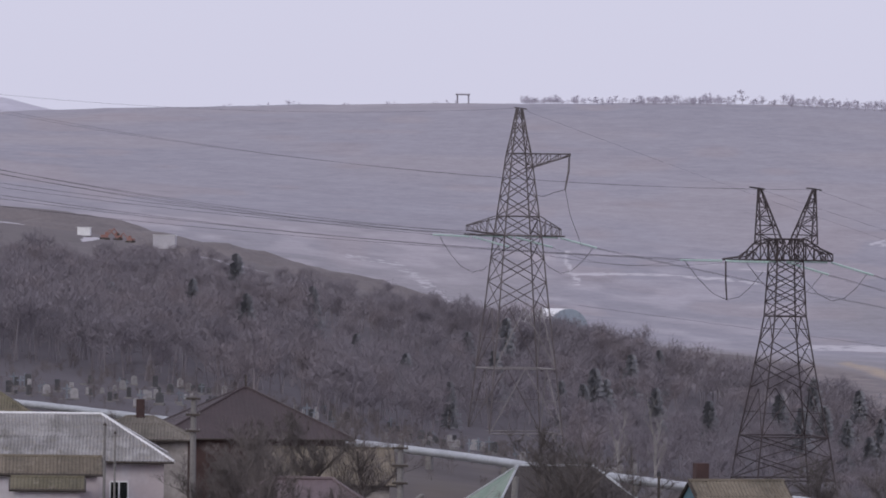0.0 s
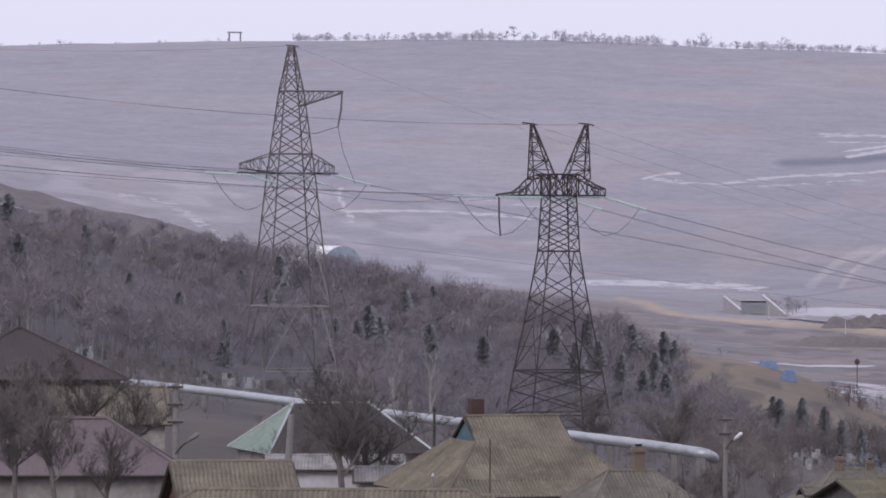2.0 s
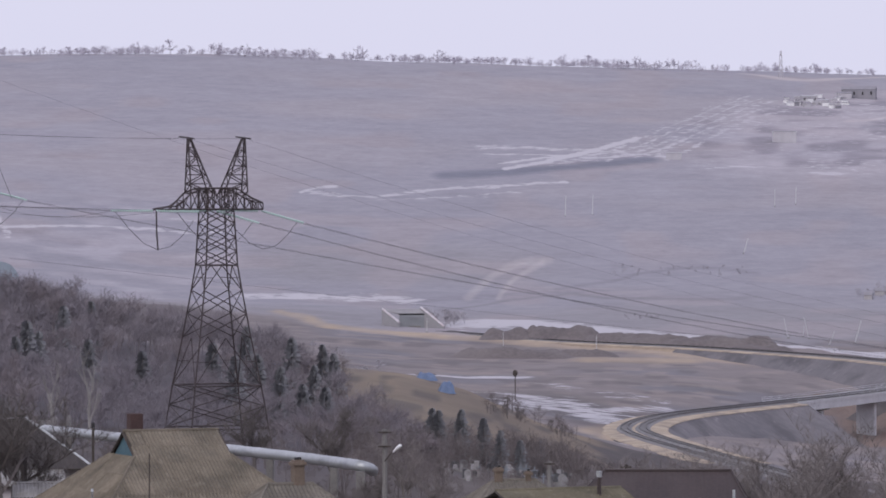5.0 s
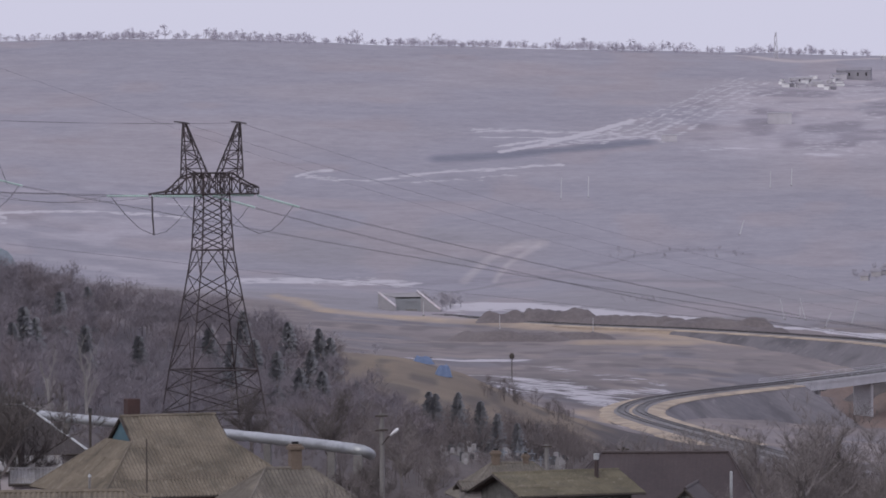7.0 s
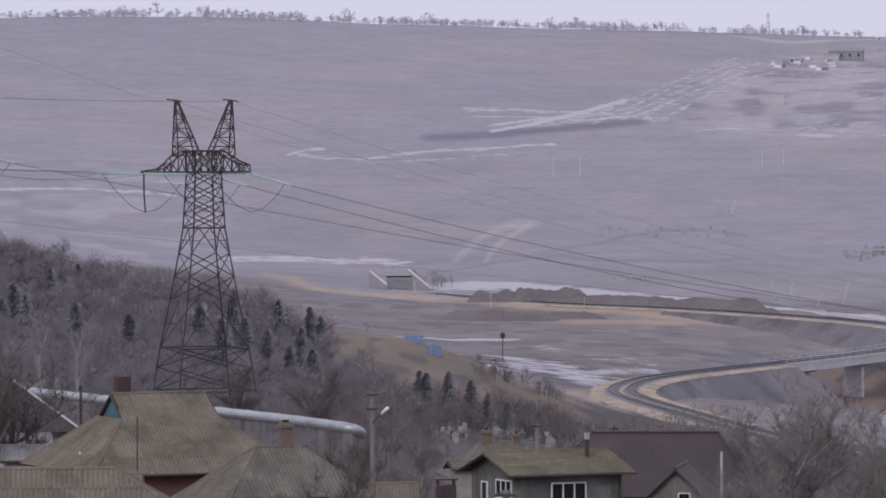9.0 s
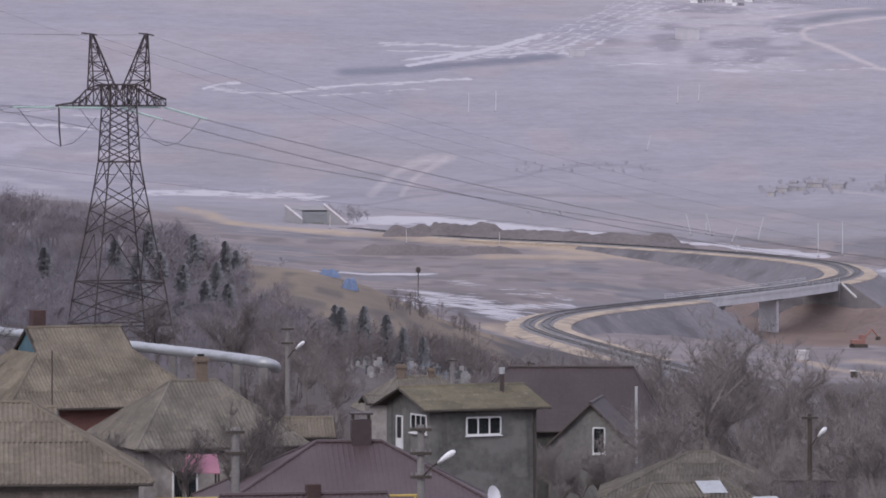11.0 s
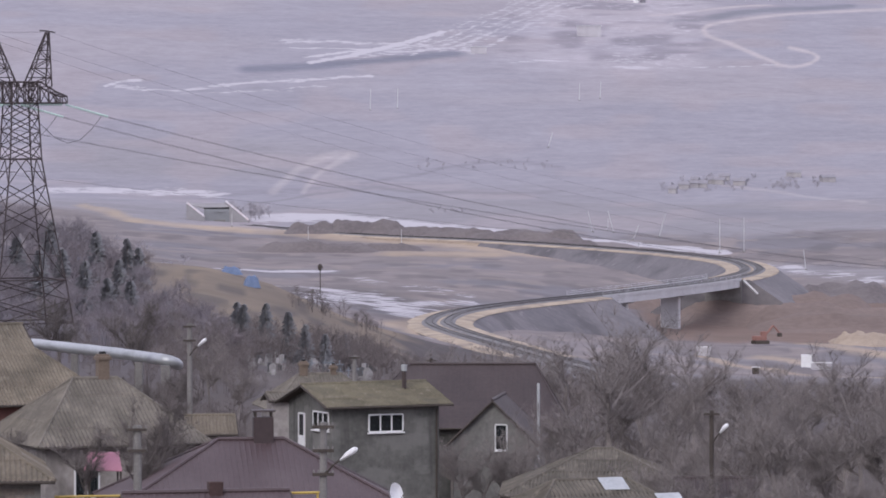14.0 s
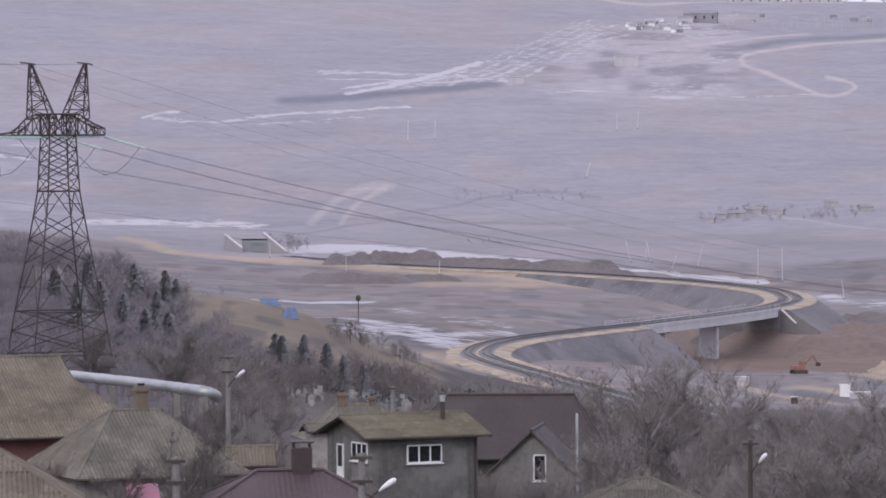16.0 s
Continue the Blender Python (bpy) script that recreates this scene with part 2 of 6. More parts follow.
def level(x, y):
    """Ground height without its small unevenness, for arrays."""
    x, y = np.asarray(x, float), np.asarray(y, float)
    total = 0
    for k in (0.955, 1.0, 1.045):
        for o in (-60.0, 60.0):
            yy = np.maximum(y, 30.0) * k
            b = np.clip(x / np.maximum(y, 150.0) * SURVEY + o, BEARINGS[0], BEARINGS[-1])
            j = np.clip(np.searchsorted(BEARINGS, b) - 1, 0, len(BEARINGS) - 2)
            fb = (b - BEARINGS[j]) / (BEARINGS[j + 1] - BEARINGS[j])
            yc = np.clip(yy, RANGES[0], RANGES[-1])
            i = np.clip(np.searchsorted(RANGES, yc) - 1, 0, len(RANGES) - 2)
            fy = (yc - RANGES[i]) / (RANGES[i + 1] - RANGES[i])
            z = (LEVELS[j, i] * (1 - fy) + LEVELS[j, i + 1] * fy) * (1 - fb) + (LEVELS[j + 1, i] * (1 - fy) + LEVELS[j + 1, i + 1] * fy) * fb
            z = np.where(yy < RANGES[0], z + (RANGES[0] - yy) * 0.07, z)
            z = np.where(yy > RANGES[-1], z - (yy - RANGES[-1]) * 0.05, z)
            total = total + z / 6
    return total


def waves(x, y, size, seed):
    """Smooth value noise for arrays, 0 to 1."""
    u, v = np.asarray(x, float) / size + seed * 17.3, np.asarray(y, float) / size + seed * 5.7
    iu, iv = np.floor(u), np.floor(v)
    fu, fv = u - iu, v - iv
    fu, fv = fu * fu * (3 - 2 * fu), fv * fv * (3 - 2 * fv)

    def h(a, b):
        s = np.sin(a * 127.1 + b * 311.7 + seed * 74.7) * 43758.5453
        return s - np.floor(s)
    return (h(iu, iv) * (1 - fu) + h(iu + 1, iv) * fu) * (1 - fv) + (h(iu, iv + 1) * (1 - fu) + h(iu + 1, iv + 1) * fu) * fv


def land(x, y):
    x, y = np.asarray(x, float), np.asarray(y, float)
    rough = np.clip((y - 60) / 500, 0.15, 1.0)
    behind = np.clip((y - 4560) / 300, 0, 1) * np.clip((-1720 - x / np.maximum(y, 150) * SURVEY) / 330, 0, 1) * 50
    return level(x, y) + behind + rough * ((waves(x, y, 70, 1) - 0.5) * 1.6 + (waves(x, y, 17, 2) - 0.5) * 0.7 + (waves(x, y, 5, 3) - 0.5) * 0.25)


def ground_at(x, y):
    return float(land(np.array([x]), np.array([y]))[0])

# ---- ground cover ----
def near_line(b, y, line, wb, wy):
    """How near each place lies to a line of (bearing, range), in widths: 1 on it, 0 a width away."""
    best = np.full(b.shape, 9.0)
    for (b0, y0), (b1, y1) in zip(line[:-1], line[1:]):
        ex, ey = (b1 - b0) / wb, (y1 - y0) / wy
        px, py = (b - b0) / wb, (y - y0) / wy
        t = np.clip((px * ex + py * ey) / (ex * ex + ey * ey + 1e-9), 0, 1)
        best = np.minimum(best, np.hypot(px - t * ex, py - t * ey))
    return np.clip(1.4 - best, 0, 1)


def rounded(line, times=2):
    """Cuts the corners of a line."""
    for _ in range(times):
        out = [line[0]]
        for p, q in zip(line[:-1], line[1:]):
            out += [(p[0] * 0.75 + q[0] * 0.25, p[1] * 0.75 + q[1] * 0.25), (p[0] * 0.25 + q[0] * 0.75, p[1] * 0.25 + q[1] * 0.75)]
        line = out + [line[-1]]
    return line


def ramp(a, lo, hi):
    t = np.clip((a - lo) / (hi - lo), 0, 1)
    return t * t * (3 - 2 * t)


# WOODFLOOR is raised and blued a little for the haze over the wood
SOIL, TURF, WOODFLOOR = (0.098, 0.084, 0.077), (0.24, 0.195, 0.145), (0.11, 0.1, 0.108)
SPOIL, MUD, SAND = (0.165, 0.148, 0.148), (0.24, 0.212, 0.21), (0.42, 0.335, 0.25)
# the far field's tone is lifted pale and lilac to carry distance haze
FIELD_HAZED, SNOW, PALE, SHALE = (0.325, 0.312, 0.345), (0.53, 0.51, 0.535), (0.50, 0.46, 0.49), (0.19, 0.185, 0.205)
SNOW_STREAKS = [
    ([(-150, 3300), (-60, 3290), (40, 3300)], 14, 8, 0.6), ([(280, 3330), (420, 3360), (520, 3300)], 30, 14, 0.35),
    ([(-130, 3230), (-20, 3290), (60, 3350)], 6, 7, 0.9), ([(330, 3560), (430, 3640), (520, 3620)], 30, 14, 0.35),
    ([(-167, 3350), (10, 3342), (88, 3314), (166, 3290)], 14, 22, 0.55), ([(-118, 3188), (-40, 3254), (38, 3330), (110, 3430)], 12, 14, 0.8),
    ([(21, 3266), (132, 3294), (199, 3434)], 10, 10, 0.6), ([(166, 3258), (243, 3436), (310, 3640), (377, 3720)], 8, 14, 0.5),
    ([(-490, 3004), (-463, 3040), (-420, 3052)], 6, 9, 0.7), ([(-463, 3008), (-358, 2988), (-247, 3050), (-147, 3062), (-17, 3098)], 14, 13, 0.62), ([(-408, 2988), (-308, 2980), (-108, 3028)], 20, 12, 0.48),
    ([(-576, 2432), (-406, 2432), (-290, 2420)], 30, 24, 0.62), ([(-200, 2180), (-96, 2200), (24, 2134), (124, 2074), (214, 2042)], 30, 50, 0.8),
    ([(124, 2074), (214, 2042), (394, 2018)], 20, 12, 0.75), ([(394, 2018), (464, 1992), (534, 1956), (604, 1934)], 20, 14, 1.0), ([(664, 1854), (744, 1800), (832, 1744), (980, 1690)], 20, 34, 0.5),
    ([(-266, 1670), (-176, 1682), (-96, 1686)], 30, 16, 0.85), ([(-176, 1518), (-56, 1494)], 25, 14, 0.6), ([(-76, 1622), (24, 1564), (164, 1494)], 25, 34, 0.42), ([(44, 1422), (164, 1480)], 25, 34, 0.5),
    ([(70, 1300), (110, 1240), (90, 1190)], 22, 22, 0.45), ([(249, 3200), (332, 3226)], 30, 10, 0.6), ([(430, 3182), (470, 3182)], 26, 10, 0.7), ([(520, 3185), (620, 3190), (700, 3196)], 26, 9, 0.5),
    ([(-1899, 1330), (-1880, 1345)], 8, 16, 1.0), ([(-1547, 1452), (-1530, 1440)], 10, 12, 1.0), ([(-1495, 1280), (-1423, 1300)], 16, 8, 0.6),
    ([(-1413, 2740), (-1331, 2720), (-1270, 2620), (-1228, 2516)], 16, 30, 0.45), ([(-1027, 2872), (-1006, 2720)], 9, 30, 0.6),
    ([(-1006, 2760), (-925, 2782), (-824, 2786), (-640, 2776)], 24, 9, 0.7), ([(-830, 2860), (-640, 2840)], 24, 8, 0.5), ([(-1030, 2900), (-760, 2890)], 24, 8, 0.4)]
PALE_LINES = [
    ([(900, 3720), (832, 3702), (744, 3664), (664, 3610), (608, 3566), (578, 3514), (576, 3466), (598, 3406), (638, 3338), (674, 3272), (704, 3208)], 5, 15),
    ([(704, 3200), (738, 3188), (772, 3228), (780, 3274), (762, 3318), (728, 3344)], 4, 11), ([(484, 3620), (564, 3674), (644, 3726), (688, 3748)], 10, 8),
    ([(300, 4180), (360, 4086), (443, 4080), (554, 4210)], 12, 16), ([(-188, 2436), (-166, 2514), (-146, 2578), (-122, 2626), (-86, 2652), (-46, 2658)], 9, 16),
    ([(-136, 2436), (-112, 2546), (-86, 2612), (-56, 2648)], 5, 12), ([(614, 2490), (680, 2450), (760, 2400), (860, 2330)], 8, 8)]
SAND_LINES = [([(-430, 2110), (-310, 2085), (-159, 2055), (-9, 1990), (190, 1925), (300, 1895)], 20, 26), ([(40, 1860), (190, 1875)], 40, 22),
              ([(-520, 2230), (-430, 2110)], 16, 30), ([(576, 1304), (650, 1240), (760, 1190), (900, 1150)], 14, 9), ([(690, 1310), (760, 1290)], 30, 7),
              ([(30, 1235), (80, 1275), (60, 1215)], 26, 18), ([(700, 1480), (770, 1400), (860, 1340), (960, 1300)], 15, 20)]


def cover_colour(x, y, z):
    b = x / np.maximum(y, 260) * SURVEY
    wob = (waves(b, y, 60, 5) - 0.5) * 60 + (waves(b, y, 18, 6) - 0.5) * 26
    C = np.empty(x.shape + (3,))
    C[:] = SOIL
    P = np.zeros(x.shape)

    def lay(colour, m):
        C[:] = C * (1 - m[..., None]) + np.array(colour) * m[..., None]
    lay((0.15, 0.125, 0.095), ramp(waves(b, y, 55, 7), 0.5, 0.8) * 0.5)
    lay(WOODFLOOR, ramp(y + wob, 480, 540) * ramp(b + wob, -180, -420))
    lay(WOODFLOOR, ramp(y + wob, 330, 420) * 0.5)
    hill = ramp(y + wob * 0.6, 770, 830) * ramp(b + wob, -520, -440) * ramp(b + wob, 70, 10)
    lay(TURF, hill * (0.55 + 0.45 * waves(b, y, 40, 8)))
    lay(SPOIL, ramp(y + wob, 1060, 1130))
    lay(MUD, ramp(y + wob, 1080, 1150) * ramp(b, -700, -560) * (0.6 + 0.4 * waves(b, y, 80, 9)))
    lay(SHALE, ramp(y + wob, 1080, 1150) * ramp(b, -500, -400) * ramp(waves(b * 0.4, y, 70, 10), 0.5, 0.75) * 0.7)
    mid = ramp(y + wob, 1080, 1150) * ramp(b, -650, -450)
    lay((0.125, 0.112, 0.118), mid * ramp(waves(b * 0.45, y, 24, 24), 0.55, 0.75) * 0.45)
    lay((0.29, 0.25, 0.235), mid * ramp(waves(b * 0.4, y * 1.2, 17, 25), 0.62, 0.82) * 0.7)
    lay((0.10, 0.09, 0.088), ramp(y, 640, 700) * ramp(y, 1090, 1000) * ramp(b, -520, -440) * ramp(waves(b * 0.6, y, 17, 26), 0.5, 0.75) * 0.7)
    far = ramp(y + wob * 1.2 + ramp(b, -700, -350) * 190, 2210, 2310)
    # field colour pales with range: air haze is put into the ground colour
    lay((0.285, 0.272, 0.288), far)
    lay(FIELD_HAZED, far * ramp(y + wob, 2450, 3150))
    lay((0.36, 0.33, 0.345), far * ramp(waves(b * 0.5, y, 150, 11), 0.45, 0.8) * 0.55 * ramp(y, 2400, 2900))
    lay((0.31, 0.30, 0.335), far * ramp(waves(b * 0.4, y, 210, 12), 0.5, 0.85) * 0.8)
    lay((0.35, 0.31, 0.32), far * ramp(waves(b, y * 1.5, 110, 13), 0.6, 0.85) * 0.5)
    lay((0.19, 0.195, 0.235), near_line(b, y, [(-230, 3140), (-112, 3160), (27, 3220), (132, 3258)], 20, 26) * 0.9)
    lay((0.19, 0.185, 0.22), near_line(b, y, [(350, 3330), (520, 3330)], 60, 60) * 0.6 * waves(b, y, 30, 14))
    lay((0.20, 0.205, 0.235), near_line(b, y, [(518, 3560), (564, 3575), (608, 3630), (684, 3695), (832, 3758)], 14, 26) * 0.8)
    lay((0.235, 0.225, 0.25), near_line(b, y, [(-30, 2500), (68, 2546), (114, 2596), (184, 2628), (264, 2624), (324, 2592)], 7, 8) * 0.7)
    lay((0.245, 0.235, 0.255), near_line(b, y, [(-236, 2330), (-116, 2424), (-6, 2478), (64, 2436), (264, 2434), (324, 2444)], 9, 7) * 0.8)
    lay((0.24, 0.235, 0.26), near_line(b, y, [(600, 2260), (720, 2220), (900, 2200)], 40, 46) * 0.7)
    lay((0.26, 0.25, 0.28), near_line(b, y, [(-330, 2400), (-100, 2470), (120, 2500)], 20, 7) * 0.6)
    lay(PALE, ramp(b + wob, 190, 330) * ramp(y + wob, 3120, 3220) * ramp(y - wob - np.clip(b - 250, 0, 300) * 1.2, 3750, 3550) * ramp(b - wob, 620, 520) * 0.4)
    tip = ramp(b + wob, 120, 260) * ramp(y + wob, 3150, 3230) * ramp(y - wob - np.clip(b - 250, 0, 300) * 1.2, 3750, 3550) * ramp(b - wob, 620, 540)
    lay((0.23, 0.215, 0.24), tip * ramp(waves(b * 0.5, y * 0.7, 26, 15), 0.5, 0.8) * 0.7)
    P[:] = np.maximum(P, tip * (0.22 + 0.24 * waves(b * 0.4, y * 0.8, 34, 16)))
    for line, wb, wy, strength in SNOW_STREAKS:
        P[:] = np.maximum(P, near_line(b + wob * 0.2, y + wob * 0.25, rounded(line), wb, wy) * strength)
    for k in range(9):
        f = k / 8
        strand = [(-60 + 190 * f, 3215 + 60 * f), (60 + 130 * f, 3330 + 50 * f), (170 + 90 * f, 3560 - 20 * f), (250 + 90 * f, 3760 - 40 * f), (300 + 90 * f, 3880 - 90 * f)]
        P[:] = np.maximum(P, near_line(b + wob * 0.1, y + wob * 0.25, rounded(strand), 4.5 + 2.2 * (k % 3), 9) * (0.52 if k % 2 else 0.4))
    for line, wb, wy in PALE_LINES:
        lay((0.50, 0.45, 0.445), near_line(b + wob * 0.08, y + wob * 0.1, rounded(line), wb, wy) * (0.38 if line[0][1] < 2600 else 0.8))
    for line, wb, wy in SAND_LINES:
        lay(SAND, near_line(b + wob * 0.2, y + wob * 0.25, rounded(line), wb, wy) * (0.55 + 0.45 * waves(b, y, 25, 18)))
    lay((0.20, 0.148, 0.125), ramp(b + wob * 0.5, 440, 500) * ramp(y + wob * 0.4, 1395, 1430) * ramp(y + wob * 0.4, 1720, 1660))
    lay((0.30, 0.285, 0.30), near_line(b, y, [(640, 1840), (800, 1790), (980, 1740)], 25, 40) * (0.4 + 0.6 * waves(b * 0.1, y, 9, 22)))
    # hindmost ridge is nearly bleached by haze painted into its colour
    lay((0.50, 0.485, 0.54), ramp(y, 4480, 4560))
    wet = near_line(b, y, [(-94, 1420), (-20, 1440), (60, 1350), (116, 1344)], 75, 85)
    lay((0.10, 0.095, 0.10), wet * 0.8)
    P[:] = np.maximum(P, wet * 0.58)
    quarry = ramp(b, -560, -650) * ramp(y + wob, 2300, 2450) * ramp(y - wob, 3050, 2850)
    lay(PALE, quarry * ramp(waves(b * 0.5, y, 38, 20), 0.5, 0.8) * 0.35)
    P[:] = np.maximum(P, ramp(b, -1150, -1300) * ramp(y, 1180, 1240) * ramp(waves(b * 0.35, y, 20, 21), 0.70, 0.85) * ramp(y, 1700, 1500) * 0.6)
    return C, P


def build_ground():
    ks = np.concatenate([np.linspace(-1.1, -0.28, 30, endpoint=False), np.linspace(-0.28, 0.0, 300, endpoint=False), np.linspace(0.0, 0.13, 340, endpoint=False), np.linspace(0.13, 0.15, 8, endpoint=False), np.linspace(0.15, 1.1, 31)])
    ys = np.concatenate([np.linspace(-260, 100, 12, endpoint=False), np.linspace(100, 480, 50, endpoint=False), np.linspace(480, 1100, 90, endpoint=False),
                         np.linspace(1100, 2300, 135, endpoint=False), np.linspace(2300, 4360, 215, endpoint=False), np.linspace(4360, 4980, 10)])
    K, Y = np.meshgrid(ks, ys)
    X = K * (Y + 330) - 0.03 * Y
    Z = land(X, Y)
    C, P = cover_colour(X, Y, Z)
    nv, nh = len(ys), len(ks)
    me = bpy.data.meshes.new("ground")
    me.vertices.add(nv * nh)
    me.vertices.foreach_set("co", np.stack([X, Y, Z], -1).ravel())
    i = (np.arange(nv - 1)[:, None] * nh + np.arange(nh - 1)[None, :]).ravel()
    quads = np.stack([i, i + 1, i + nh + 1, i + nh], -1)
    me.loops.add(quads.size)
    me.loops.foreach_set("vertex_index", quads.ravel())
    me.polygons.add(len(quads))
    me.polygons.foreach_set("loop_start", np.arange(len(quads)) * 4)
    me.polygons.foreach_set("use_smooth", np.ones(len(quads), bool))
    me.update(calc_edges=True)
    at = me.color_attributes.new("soil_and_haze", "FLOAT_COLOR", "POINT")
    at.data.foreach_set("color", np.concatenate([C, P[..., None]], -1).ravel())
    m = bpy.data.materials.new("winter_ground")
    m.use_nodes = True
    n, l = m.node_tree.nodes, m.node_tree.links
    b = n["Principled BSDF"]
    b.inputs["Roughness"].default_value = 0.95
    b.inputs["Specular IOR Level"].default_value = 0.15
    a = n.new("ShaderNodeAttribute")
    a.attribute_name = "soil_and_haze"
    tc = n.new("ShaderNodeTexCoord")
    hs = n.new("ShaderNodeHueSaturation")
    prev = None
    for size, amount in ((0.35, 0.14), (0.11, 0.17), (0.03, 0.15), (0.008, 0.08)):
        t = n.new("ShaderNodeTexNoise")
        t.inputs["Scale"].default_value, t.inputs["Detail"].default_value = size, 6
        l.new(tc.outputs["Object"], t.inputs[0])
        k = n.new("ShaderNodeMath")
        k.operation = "MULTIPLY_ADD"
        k.inputs[1].default_value = amount * 2
        l.new(t.outputs[0], k.inputs[0])
        if prev is None:
            k.inputs[2].default_value = 1.0 - 0.54
        else:
            l.new(prev.outputs[0], k.inputs[2])
        prev = k
    l.new(prev.outputs[0], hs.inputs["Value"])
    l.new(a.outputs["Color"], hs.inputs["Color"])
    # old snow lies in ragged patches where the ground keeps it
    rag = n.new("ShaderNodeTexNoise")
    rag.inputs["Scale"].default_value, rag.inputs["Detail"].default_value, rag.inputs["Roughness"].default_value = 0.12, 8, 0.62
    l.new(tc.outputs["Object"], rag.inputs[0])
    lie = n.new("ShaderNodeMath")
    lie.operation = "MULTIPLY_ADD"
    lie.inputs[1].default_value = 1.5
    l.new(rag.outputs[0], lie.inputs[0])
    l.new(a.outputs["Alpha"], lie.inputs[2])
    edge = n.new("ShaderNodeMapRange")
    edge.interpolation_type = "SMOOTHSTEP"
    edge.inputs[1].default_value, edge.inputs[2].default_value = 0.75 + 0.42, 0.75 + 0.62
    edge.inputs[4].default_value = 0.9
    l.new(lie.outputs[0], edge.inputs[0])
    cov = n.new("ShaderNodeMix")
    cov.data_type = "RGBA"
    cov.inputs[7].default_value = (*SNOW, 1)
    l.new(edge.outputs[0], cov.inputs[0])
    l.new(hs.outputs[0], cov.inputs[6])
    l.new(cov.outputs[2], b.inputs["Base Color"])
    me.materials.append(m)
    tagged(new("ground", me), "winter valley land of dry grass, mud and snow patches", "ground", kind="structure")


build_ground()


# ---- houses ----
def slope(parent, e0, e1, r0, r1, material, pitch=0.16, height=0.035, rows=1.2, name="roof_slope", seam=False, gablet=None):
    """A roof slope of profiled sheets, in courses that lap each other: eave ends e0, e1 and ridge ends r0, r1 (seen from outside, e0 to the left)."""
    e0, e1, r0, r1 = (Vector(p) for p in (e0, e1, r0, r1))
    along = (e1 - e0).normalized()
    L = (e1 - e0).length
    up = (r0 - e0) - along * (r0 - e0).dot(along)
    S = up.length
    up.normalize()
    nrm = along.cross(up).normalized()
    a0, a1 = (r0 - e0).dot(along), (r1 - e0).dot(along)

    def top(a):
        t = 1.0
        if a0 > 1e-4 and a < a0:
            t = min(t, (gablet or 1.0) * a / a0)
        if a1 < L - 1e-4 and a > a1:
            t = min(t, (gablet or 1.0) * (L - a) / (L - a1))
        return max(t, 0.0)
    # a board underneath
    lo = -nrm * 0.07
    rim = [e0, e1, r1, r0]
    if gablet:
        rim = [e0, e1, e0 + along * a1 + up * (S * gablet), r1, r0, e0 + along * a0 + up * (S * gablet)]
    m = len(rim)
    bed = rim + [p + lo for p in rim]
    main = piece(name, (bed, [tuple(range(m)), tuple(range(2 * m - 1, m - 1, -1))] + [(i, m + i, m + (i + 1) % m, (i + 1) % m) for i in range(m)]), WOOD_DARK, parent)
    step = pitch / 4
    n = max(8, int(L / step))
    count = max(1, round(S / rows))
    for k in range(count):
        t0, t1 = k / count, min(1.0, (k + 1.06) / count)
        shift = (random.random() - 0.5) * pitch
        per = n + 1 if seam or rows > 3 else max(8, int(7 * pitch / step))
        offset = random.randrange(per) if per <= n else 0
        starts = [0] + list(range(offset if offset > 3 else per, n - 2, per))
        for si, i0 in enumerate(starts):
            i1 = starts[si + 1] if si + 1 < len(starts) else n
            lift = 0.0 if per > n else random.random() * 0.012
            V, F, last = [], [], None
            for i in range(i0, i1 + 1):
                a = L * i / n
                tt = min(t1, top(a))
                if tt <= t0:
                    last = None
                    continue
                ph = (a + shift) / pitch
                h = height * (0.5 + 0.5 * math.cos(2 * math.pi * ph)) if not seam else height * (1.0 if ph % 1 < 0.3 else 0.0)
                base = e0 + along * a
                V.append(base + up * (S * t0 - (0.03 if k == 0 else 0) - lift * 2) + nrm * (0.02 + h + lift))
                V.append(base + up * (S * tt) + nrm * (0.008 + h + lift))
                if last is not None:
                    F.append((last, len(V) - 2, len(V) - 1, last + 1))
                last = len(V) - 2
            if F:
                piece("roof_sheet", (V, F), material, main)
    return main


def ridge_cap(parent, path, material, w=0.16):
    V, F = [], []
    P = [Vector(p) for p in path]
    piece("ridge_cap", tube([p + Vector((0, 0, 0.03)) for p in P], w / 2, 6), material, parent)


